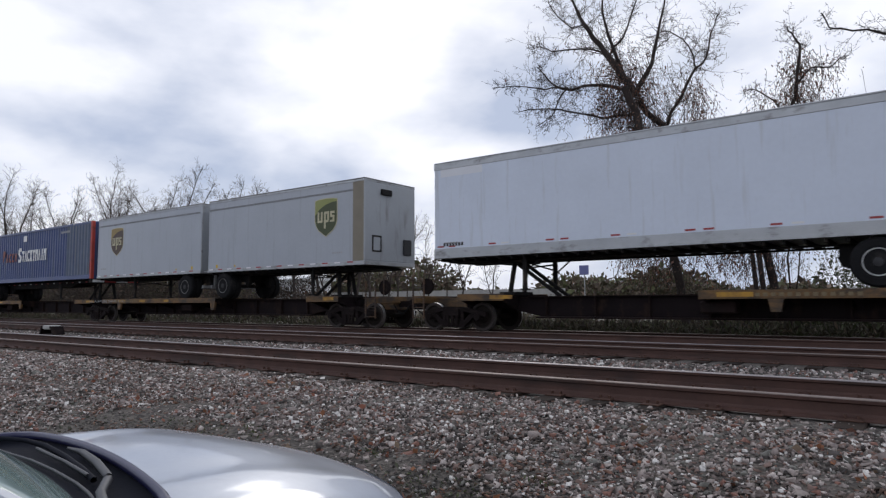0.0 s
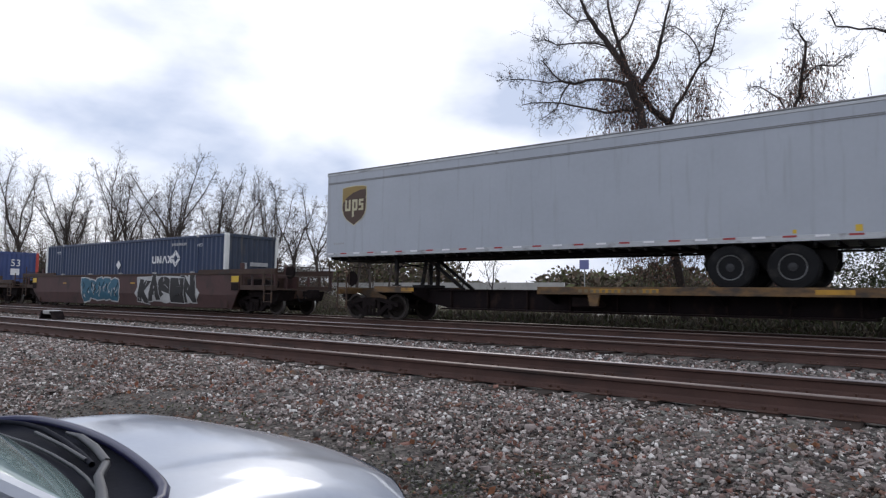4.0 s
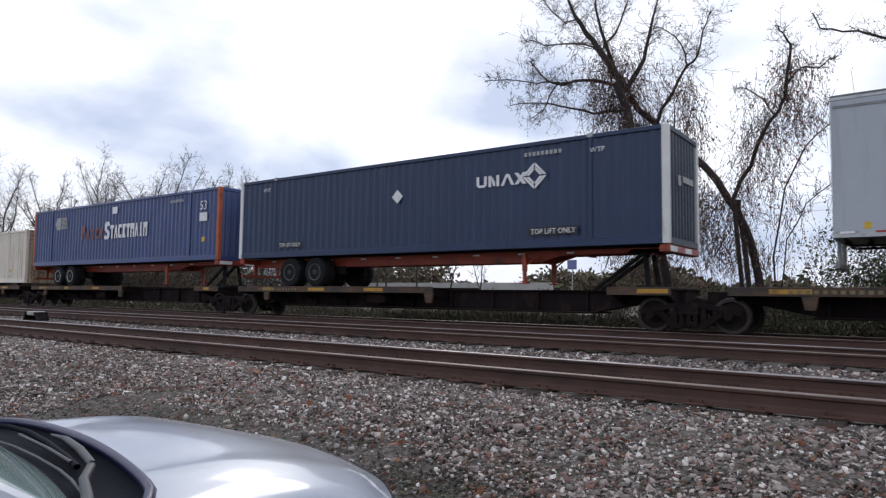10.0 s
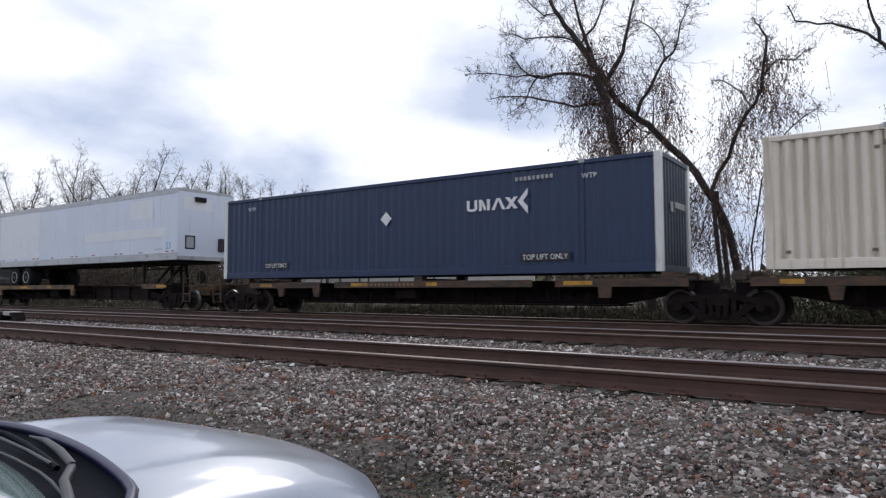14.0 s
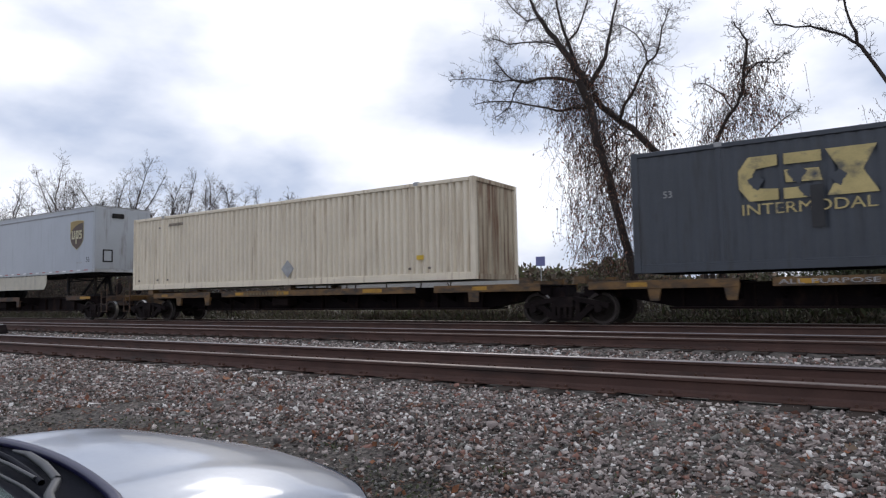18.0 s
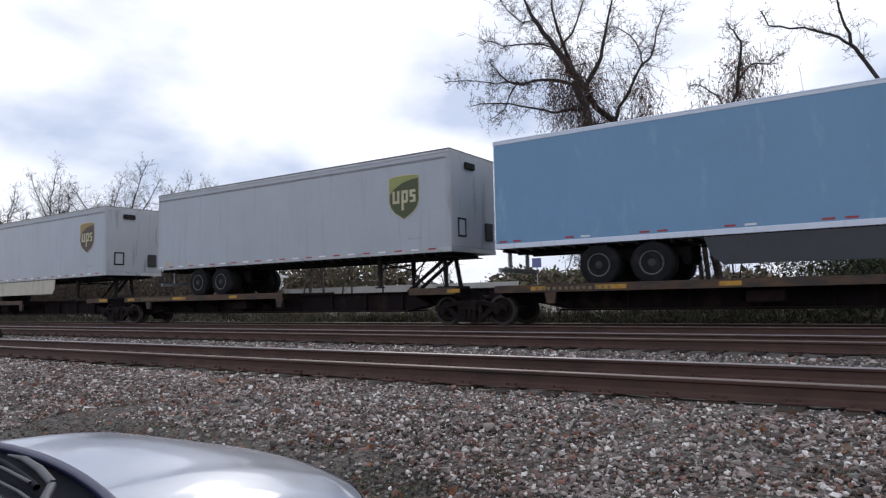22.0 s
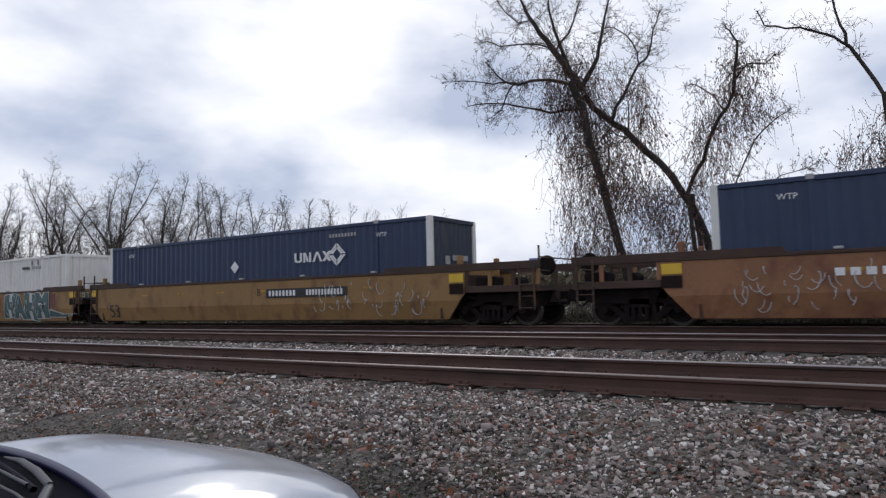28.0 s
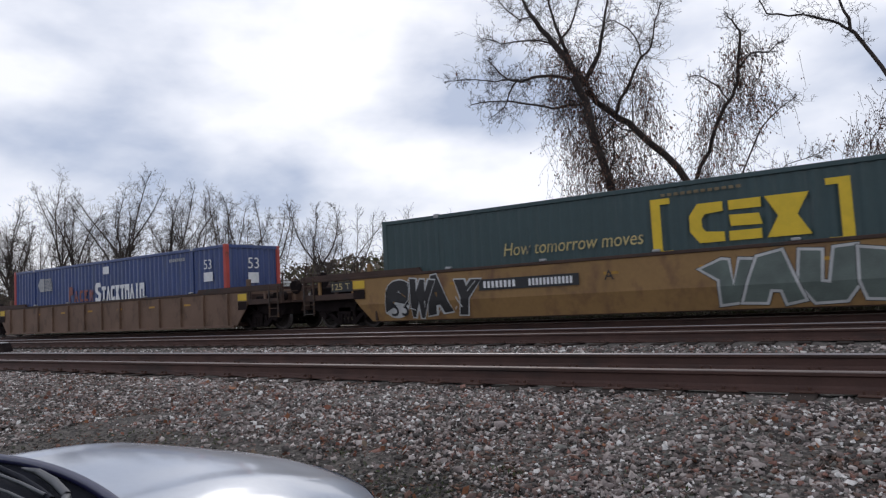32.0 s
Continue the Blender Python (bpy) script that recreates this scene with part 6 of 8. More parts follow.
def cream_container(L=16.3, skin="cream", rusty=False, bay=2.3):
    c = container("beige corrugated container with rust-streaked ends" if rusty else "cream corrugated container with a ribbed end", L,
                  M[skin], M[skin], M["rusty_end"], 0.235, 0.095, "upright" if rusty else "level", bay=bay, ridge=0.60)
    y = FACE - 0.001
    bar_row("number_bar", 2.4 if rusty else 2.2, 3.3 if rusty else 3.3, 2.46, 2.57, y, 11, M["mark_faint"], c, "faint dark numbering bars")
    part("placard", diamond(bmesh.new(), 9.0, 0.55, 0.30, y), M["mark_grey"], c, "grey diamond placard")
    for x, z in ((0.4, 0.33), (bay - 0.35, 0.33), (bay + 0.3, 0.33), (L - bay - 0.3, 0.33), (L - bay + 0.4, 0.33), (bay - 0.25, 2.40)):
        part("label", sticker(bmesh.new(), x, x + 0.10, z, z + 0.07, y), M["mark_faint"], c, "small dark label")
    part("yellow_label", sticker(bmesh.new(), L - 2.0, L - 1.75, 0.62, 0.75, y), M["yellow_sign"], c)
    return c


def charcoal_container(L=16.35):
    c = container("dark charcoal container with peeling yellow lettering", L, M["charcoal"], M["charcoal"], M["charcoal_end"], 0.30, 0.026, "level")
    y = FACE - 0.001
    for k, bm in enumerate(blocks(2.4, 1.50, 2.6, 0.98, y)):
        part("yellow_mark", bm, M["mark_pale_yellow"], c, "peeling cream-yellow plain shape")
    word("lettering", "INTERMODAL", 2.45, 1.20, 0.24, y - 0.003, M["mark_pale_yellow"], c, width=2.5)
    for px, pz, r in ((2.75, 1.9, 0.17), (3.55, 2.0, 0.2), (3.72, 1.65, 0.16), (4.3, 1.86, 0.17)):
        ring = [(px + r * (0.8 + 0.3 * math.sin(3 * q)) * math.cos(q), pz + r * (0.9 + 0.2 * math.cos(5 * q)) * math.sin(q)) for q in (2 * math.pi * i / 14 for i in range(14))]
        part("bare_patch", slab(bmesh.new(), ring, y - 0.0085, y - 0.0045), M["charcoal"], c, "charcoal patch where the yellow has peeled")
    part("drip_stain", sticker(bmesh.new(), 3.78, 4.02, 0.85, 1.75, y - 0.009), M["mark_black"], c, "dark stain")
    word("lettering", "53", 0.75, 1.75, 0.16, y - 0.003, M["mark_grey"], c)
    part("number_panel", sticker(bmesh.new(), L - 1.68, L - 1.22, 2.40, 2.60, y), M["mark_grey"], c)
    for z, x0, x1, n in ((2.42, L - 1.15, L - 0.48, 6), (2.22, L - 1.6, L - 0.8, 8), (2.04, L - 1.6, L - 0.8, 8)):
        bar_row("number_bar", x0, x1, z, z + (0.16 if n == 6 else 0.08), y, n, M["mark_grey"], c)
    part("yellow_label", sticker(bmesh.new(), L - 1.04, L - 0.70, 0.85, 1.17, y), M["yellow_sign"], c)
    part("grey_label", sticker(bmesh.new(), L - 1.38, L - 1.10, 0.74, 0.96, y), M["mark_grey"], c)
    scribble(c, L - 1.7, L - 0.4, 0.48, 0.62, 8, M["mark_red"], 61, FACE - 0.004)
    scribble(c, L - 1.7, L - 1.3, 1.2, 2.0, 5, M["tag_blue"], 62, FACE - 0.004)
    return c


def green_container(L=16.1):
    c = container("dark green container with large yellow lettering", L, M["deep_green"], M["deep_green"], M["deep_green"], 0.30, 0.024)
    y = FACE - 0.001
    x, z = 9.0, 1.42
    for bm in blocks(x, z, 2.45, 0.90, y):
        part("yellow_mark", bm, M["mark_yellow"], c, "yellow plain shape")
    for k, xx in ((1, x - 0.75), (-1, x + 3.1)):
        br = [(xx - 0.11 * k, z - 0.25), (xx + 0.34 * k, z - 0.25), (xx + 0.34 * k, z - 0.11), (xx + 0.11 * k, z - 0.11), (xx + 0.11 * k, z + 0.98), (xx + 0.34 * k, z + 0.98), (xx + 0.34 * k, z + 1.12), (xx - 0.11 * k, z + 1.12)]
        part("yellow_bracket", slab(bmesh.new(), br, y - 0.004, y), M["mark_yellow"], c)
    word("slogan", "How tomorrow moves", 4.15, 1.52, 0.34, y - 0.003, M["mark_pale_yellow"], c, width=3.75, shear=0.15)
    bar_row("number_bar", 8.4, 10.2, 2.58, 2.65, y, 12, M["mark_worn"], c)
    part("number_panel", sticker(bmesh.new(), L - 2.9, L - 2.5, 2.40, 2.56, y), M["mark_grey"], c)
    bar_row("number_bar", L - 2.4, L - 1.4, 2.42, 2.54, y, 7, M["mark_grey"], c)
    for k in range(3):
        part("end_mark", box(bmesh.new(), L + 0.001, L + 0.005, -0.6 + k * 0.45, -0.25 + k * 0.45, 2.05, 2.4), M["mark_pale_yellow"], c)
    return c


def chalk_container(L=16.2):
    c = container("chalky white corrugated container with half-erased blue lettering", L, M["old_white"], M["old_white"], M["old_white"], 0.27, 0.085, bay=2.1, ridge=0.60)
    y = FACE - 0.001
    q = [(2.58, 2.2), (2.63, 1.98), (2.76, 1.82), (2.95, 1.74), (3.3, 1.76), (3.3, 1.97), (3.08, 1.96), (2.94, 2.04), (2.88, 2.2), (2.94, 2.36), (3.08, 2.44), (3.3, 2.40), (3.3, 2.66), (2.95, 2.66), (2.76, 2.58), (2.63, 2.42)]
    part("blue_mark", slab(bmesh.new(), q, y - 0.004, y), M["mark_blue"], c, "half-erased blue mark")
    part("blue_mark", slab(bmesh.new(), [(4.62, 1.75), (5.2, 1.75), (5.2, 1.92), (4.98, 2.0), (4.86, 2.2), (5.0, 2.45), (5.2, 2.5), (5.2, 2.65), (4.8, 2.65), (4.62, 2.3)], y - 0.004, y), M["mark_blue"], c, "half-erased blue mark")
    word("lettering", "INT", 2.65, 1.44, 0.24, y - 0.003, M["mark_blue"], c, width=0.75)
    word("lettering", "AL", 4.75, 1.44, 0.24, y - 0.003, M["mark_blue"], c, width=0.5)
    rng = random.Random(44)
    for i in range(11):
        a, top = 3.36 + i * 0.112, rng.uniform(2.3, 2.72)
        part("scraped_streak", sticker(bmesh.new(), a, a + rng.uniform(0.03, 0.085), rng.uniform(1.45, 1.9), top, y), M["scraped"], c, "bare streak where lettering was scraped off")
    bar_row("number_bar", 12.3, 13.0, 2.32, 2.46, y, 5, M["mark_black"], c)
    bar_row("number_bar", 13.2, 14.1, 2.32, 2.46, y, 5, M["mark_grey"], c)
    for x in (13.15, 13.7):
        part("dark_patch", sticker(bmesh.new(), x, x + 0.09, 2.50, 2.72, y), M["mark_black"], c)
    return c


# ------------------------------------------------ road trailers
def road_wheel(bm_t, bm_r, x, z, y0):
    lathe_y(bm_t, x, z, [(y0, 0.28), (y0 - 0.015, 0.34), (y0, 0.47), (y0 + 0.05, 0.51), (y0 + 0.23, 0.51), (y0 + 0.28, 0.46), (y0 + 0.33, 0.51), (y0 + 0.50, 0.51), (y0 + 0.56, 0.46), (y0 + 0.56, 0.28)], 30)
    lathe_y(bm_r, x, z, [(y0 - 0.02, 0.02), (y0 - 0.01, 0.09), (y0 + 0.13, 0.115), (y0 + 0.15, 0.20), (y0 + 0.06, 0.245), (y0 + 0.004, 0.268), (y0 + 0.06, 0.280)], 24)


def running_gear(c, xs, floor, wheel_r, rim):
    """Tandem axles under a trailer: tyres, rims, axles, hangers."""
    for x in xs:
        part("axle", bar(bmesh.new(), (x, -0.9, wheel_r), (x, 0.9, wheel_r), 0.07, 8), M["black_frame"], c)
        for k in (1, -1):
            bt, br = bmesh.new(), bmesh.new()
            road_wheel(bt, br, x, wheel_r, -1.24)
            for b in (bt, br):
                bmesh.ops.scale(b, vec=(1, k, 1), verts=b.verts[:])
                bmesh.ops.recalc_face_normals(b, faces=b.faces[:])
            w = part("wheel", bt, M["tyre"], c, "dusty black dual tyres")
            part("rim", br, M["rim_dark"], w, "dark dished rim")
            bg = lathe_y(bmesh.new(), x, wheel_r, [(-1.235, 0.262), (-1.256, 0.268), (-1.258, 0.284), (-1.235, 0.290)], 28)
            bmesh.ops.scale(bg, vec=(1, k, 1), verts=bg.verts[:])
            bmesh.ops.recalc_face_normals(bg, faces=bg.faces[:])
            part("rim_edge", bg, rim if rim == M["rim_white"] else M["rim_ring"], w, "bare steel rim edge")
    lo, hi = min(xs) - 0.75, max(xs) + 0.75
    for y in (-0.55, 0.45):
        bm = box(bmesh.new(), lo, hi, y, y + 0.10, floor - 0.30, floor - 0.02)
        for x in (lo + 0.1, (lo + hi) / 2, hi - 0.1):
            slab(bm, [(x - 0.14, floor - 0.28), (x + 0.14, floor - 0.28), (x + 0.05, wheel_r - 0.05), (x - 0.05, wheel_r - 0.05)], y - 0.01, y + 0.11)
        part("slider", bm, M["black_frame"], c)


def landing_gear(c, x, floor, foot, mat):
    bm = bmesh.new()
    for y in (-0.95, 0.85):
        box(bm, x - 0.06, x + 0.06, y, y + 0.10, foot + 0.35, floor)
        box(bm, x - 0.045, x + 0.045, y + 0.01, y + 0.09, foot + 0.04, foot + 0.4)
        box(bm, x - 0.13, x + 0.13, y - 0.03, y + 0.13, foot, foot + 0.04)
        bar(bm, (x + 0.5, y + 0.05, floor), (x + 0.02, y + 0.05, foot + 0.5), 0.025, 5)
    bar(bm, (x, -0.9, foot + 0.6), (x, 0.9, floor - 0.1), 0.025, 5)
    bar(bm, (x, -0.9, floor - 0.1), (x, 0.9, foot + 0.6), 0.025, 5)
    part("landing_gear", bm, mat, c)


STRIPS = {}


def tape_strip(c, red, x, w, z, y):
    """One strip of reflective tape; alike strips share a mesh."""
    if (red, w) not in STRIPS:
        ob = part("red_tape" if red else "white_tape", sticker(bmesh.new(), 0, w, 0, 0.045, 0), M["tape_red" if red else "tape_white"], c)
        STRIPS[red, w] = ob.data
    else:
        ob = new("red_tape" if red else "white_tape", STRIPS[red, w])
        ob.parent = c
    ob.matrix_basis = pose(x, y, z)


def trailer(label, L, skin, end, nose_right, deck=-1.05, H=2.90, band=True, skirt=None, emblem=None, tape="mixed", post=None, rim="rim_dark", tandem=(1.85, 3.12), gear=True, rounded=False, roof="roof_dark", trim="alu", wide=0.0):
    """A van trailer, floor at 0; its tyres reach down to deck. nose_right: the front wall leads."""
    c = empty("trailer", pose(0, 0, 0), label, "trailer", "trailers of the train")
    bm = soft_box(bmesh.new(), 0.0, L, FACE, -FACE, 0.10, H - 0.02, 0.03)
    body = part("body", bm, skin, c, "smooth sheet body")
    # seams between the side sheets
    bm = bmesh.new()
    n = int(L / 1.22)
    for i in range(1, n):
        x = L * i / n
        box(bm, x - 0.010, x + 0.010, FACE - 0.0022, FACE - 0.0003, 0.12, H - 0.14)
    part("seam", bm, skin, body)
    bm = bmesh.new()
    soft_box(bm, -0.006, L + 0.006, FACE - 0.012, -FACE + 0.012, 0.0, 0.135 + wide, 0.008)
    part("bottom_rail", bm, M[trim], c, "riveted bottom rail")
    bm = bmesh.new()
    soft_box(bm, -0.006, L + 0.006, FACE - 0.010, -FACE + 0.010, H - 0.11 - wide * 0.7, H - 0.03, 0.012)
    part("top_rail", bm, M[trim], c, "top rail")
    bm = soft_box(bmesh.new(), -0.004, L + 0.004, FACE - 0.006, -FACE + 0.006, H - 0.03, H + 0.012, 0.012)
    part("roof", bm, M[roof], c, "weathered roof edge")
    if band:
        bm = bmesh.new()
        drop = 0.28 if nose_right and L > 10 else 0.40
        box(bm, 0.06, L - 0.10, FACE - 0.009, FACE - 0.0005, H - drop, H - drop + 0.022)
        box(bm, 0.06, L - 0.10, FACE - 0.007, FACE - 0.0005, H - drop + 0.035, H - drop + 0.058)
        part("upper_moulding", bm, M[roof if roof != "alu" else "alu"], c, "moulding under the roof")
    n = int(L / 0.62)
    for i in range(n):
        x = 0.12 + (L - 0.3) * i / n
        if tape == "mixed":
            tape_strip(c, i % 2, x, 0.27, 0.085, FACE - 0.0125)
        elif i % 3 == 0:
            tape_strip(c, 1, x, 0.24, 0.17 + wide, FACE - 0.0005)
            tape_strip(c, 1 - i % 2, x + 0.42, 0.24, 0.17 + wide, FACE - 0.0005)
    bm = bmesh.new()
    n = int(L / 0.41)
    for i in range(n):
        x = 0.2 + (L - 0.4) * i / n
        box(bm, x - 0.03, x + 0.03, -1.2, 1.2, -0.09, -0.001)
    box(bm, 0.3, L - 0.3, -0.55, -0.43, -0.14, -0.09)
    box(bm, 0.3, L - 0.3, 0.43, 0.55, -0.14, -0.09)
    part("floor_frame", bm, M["black_frame"], c)
    xs = tandem if nose_right else tuple(L - t for t in tandem)
    running_gear(c, xs, -0.09, deck + 0.51, M[rim])
    if gear:
        landing_gear(c, L - 2.9 if nose_right else 2.9, -0.09, deck + 0.08, M["black_frame"])
    # rear underride bar and dock bumpers
    xr = 0.05 if nose_right else L - 0.05
    bm = bmesh.new()
    box(bm, xr - 0.05, xr + 0.05, -1.15, 1.15, -0.62, -0.50)
    for y in (-0.6, 0.5):
        box(bm, xr - 0.04, xr + 0.04, y, y + 0.10, -0.55, 0.0)
    part("underride_bar", bm, M["roof_dark"], c)
    xk = L - 0.95 if nose_right else 0.95
    part("king_pin_plate", box(bmesh.new(), xk - 0.7, xk + 0.7, -0.9, 0.9, -0.12, -0.092), M["black_frame"], c)
    # the end that leads
    if nose_right:
        bm = soft_box(bmesh.new(), L - 0.20, L + 0.010, FACE - 0.008, -FACE + 0.008, 0.13, H - 0.10, 0.10 if rounded else 0.03)
        part("front_wall", bm, end, c, "front wall")
        if post:
            for y in (FACE - 0.012, -FACE - 0.20):
                part("corner_panel", soft_box(bmesh.new(), L - 0.55, L - 0.02, y, y + 0.21, 0.13, H - 0.10, 0.02), post, c)
        bm = soft_box(bmesh.new(), L + 0.008, L + 0.10, -0.55, -0.02, H - 0.50, H - 0.30, 0.02)
        part("vent", bm, M["black_frame"], c, "dark vent under the roof")
        bm = bmesh.new()
        for a, b, z0, z1 in ((-0.95, -0.50, 0.95, 1.0), (-0.95, -0.50, 0.45, 0.50), (-0.95, -0.90, 0.45, 1.0), (-0.55, -0.50, 0.45, 1.0)):
            box(bm, L + 0.011, L + 0.03, a, b, z0, z1)
        part("document_box", bm, M["black_frame"], c)
        part("document_panel", box(bmesh.new(), L + 0.008, L + 0.016, -0.90, -0.55, 0.5, 0.95), M["grey_end"], c)
        bm = soft_box(bmesh.new(), L + 0.008, L + 0.09, 0.62, 1.02, 0.40, 0.95, 0.02)
        part("connector_box", bm, M["mark_black"], c, "black air and light connector box")
    else:
        bm = bmesh.new()
        for y0, y1 in ((-1.20, -0.005), (0.005, 1.20)):
            soft_box(bm, L - 0.03, L + 0.012, y0, y1, 0.16, H - 0.16, 0.008)
        part("rear_door", bm, end, c, "closed rear doors")
        bm = bmesh.new()
        for y in (-1.28, 1.20):
            soft_box(bm, L - 0.05, L + 0.02, y, y + 0.08, 0.10, H - 0.10, 0.01)
        box(bm, L - 0.05, L + 0.018, -1.19, 1.19, H - 0.155, H - 0.09)
        part("door_frame", bm, M["alu"], c)
        bm = bmesh.new()
        for y in (-0.85, -0.35, 0.35, 0.85):
            bar(bm, (L + 0.03, y, 0.14), (L + 0.03, y, H - 0.14), 0.016, 5)
        part("lock_rod", bm, M["alu"], c)
        for i in range(8):
            y = -1.15 + i * 0.29
            part("red_tape" if i % 2 else "white_tape", box(bmesh.new(), L + 0.021, L + 0.024, y, y + 0.25, 0.04, 0.10), M["tape_red" if i % 2 else "tape_white"], c)
        part("yellow_label", box(bmesh.new(), L + 0.0125, L + 0.016, 0.55, 0.8, 0.75, 1.05), M["yellow_sign"], c)
    if skirt:
        sx0, sx1 = (5.5, 12.1) if nose_right else (L - 12.1, L - 5.5)
        bm = slab(bmesh.new(), [(sx0 + 0.25, -0.66), (sx0, -0.45), (sx0 - 0.15, -0.02), (sx1, -0.02), (sx1 - 0.04, -0.45), (sx1 - 0.25, -0.68)], FACE + 0.03, FACE + 0.05)
        part("side_skirt", bm, skirt, c, "long side skirt under the floor")
    if emblem:
        field, bandm, ex = emblem
        shield(c, ex, 1.02, 1.14, 1.34, FACE - 0.005, field, bandm)
    if band:
        for dx, w in ((0.55, 0.13), (1.75, 0.08)):
            xm = dx if nose_right else L - dx - w
            part("yellow_label", sticker(bmesh.new(), xm, xm + w, 0.17, 0.17 + w * 1.05, FACE - 0.0025), M["yellow_sign"], c, "small yellow label")
    xn = L - 1.5 if nose_right else 0.4
    bar_row("number_bar", xn, xn + 0.5, 0.42, 0.48, FACE - 0.001, 5, M["mark_grey"], c)
    return c


def chassis(u, L, paint, deck, rim, label, legs=True):
    """A skeletal chassis under a container; its top is at 0."""
    c = empty("chassis", pose(0, 0, 0), label, "chassis", "chassis of the train")
    bm = bmesh.new()
    for y in (-0.50, 0.38):
        slab(bm, [(0.1, -0.02), (L - 0.1, -0.02), (L - 0.1, -0.14), (L - 3.2, -0.16), (L - 3.8, -0.34), (0.1, -0.34)], y, y + 0.12)
    for i in range(9):
        x = 0.5 + (L - 1.2) * i / 8
        box(bm, x - 0.05, x + 0.05, -0.38, 0.38, -0.20, -0.05)
    part("frame", bm, paint, c, "welded frame rails")
    bm = bmesh.new()
    for x in (0.05, L - 0.25):
        soft_box(bm, x, x + 0.24, -1.28, 1.28, -0.20, -0.004, 0.02)
    part("bolster", bm, paint, c, "end bolsters")
    for i in range(18):
        tape_strip(c, i % 2, 1.0 + (L - 2.5) * i / 18, 0.22, -0.12, -0.501)
    for i in range(4):
        part("red_tape" if i % 2 else "white_tape", box(bmesh.new(), L - 0.009, L - 0.006, -1.2 + i * 0.6, -0.62 + i * 0.6, -0.17, -0.04), M["tape_red" if i % 2 else "tape_white"], c)
    running_gear(c, (2.82, 4.10), -0.30, deck + 0.51, M[rim])
    landing_gear(c, L - 4.1, -0.12, deck + 0.10, paint)
    bm = bmesh.new()
    box(bm, 0.0, 0.1, -1.15, 1.15, -0.70, -0.60)
    for y in (-0.6, 0.5):
        box(bm, 0.02, 0.1, y, y + 0.1, -0.65, -0.2)
    part("underride_bar", bm, paint, c)
    return c


def tag_paint(body, u0, x, z, w, h, text, face, line, seed):
    """Graffiti: leaning, overlapping fat letters with an outline behind each, and loose strokes."""
    rng = random.Random(seed)
    n = len(text)
    for i, ch in enumerate(text):
        lw = w / n
        y = -1.463 - 0.006 * (i % 2)
        tilt, sh = rng.uniform(-7, 7), rng.uniform(-0.25, 0.25)
        hh = h * rng.uniform(0.92, 1.08)
        first = None
        for grow, mat, dy in ((0.19, line, 0.0), (0.105, face, -0.003)):
            src, ratio = letters(ch, grow)
            me = src.copy()
            k = grow * 0.45
            me.transform(Matrix.Translation((-k * lw, 0, -k * hh)) @ Matrix(((lw * (1.05 + 2 * k) / ratio, 0, sh * hh, 0), (0, 1, 0, 0), (0, 0, hh * (1 + 2 * k), 0), (0, 0, 0, 1))))
            ob = mesh_object("graffiti" if first is None else "graffiti_fill", me, mat, first or body, "sprayed letter outline" if first is None else "sprayed letter fill")
            if first is None:
                ob.matrix_basis = pose(x + lw * i, y, z, 0, tilt, 0)
                first = ob
            else:
                ob.matrix_basis = pose(0, dy, 0)
    for i in range(8):
        px, pz = x + w * rng.random(), z + h * rng.uniform(-0.02, 0.9)
        bm = bar(bmesh.new(), (px, -1.472, pz), (px + rng.uniform(-0.3, 0.3), -1.472, pz + rng.uniform(0.05, 0.3)), rng.uniform(0.010, 0.02), 4)
        part("graffiti_stroke", bm, line, body, "loose sprayed stroke")


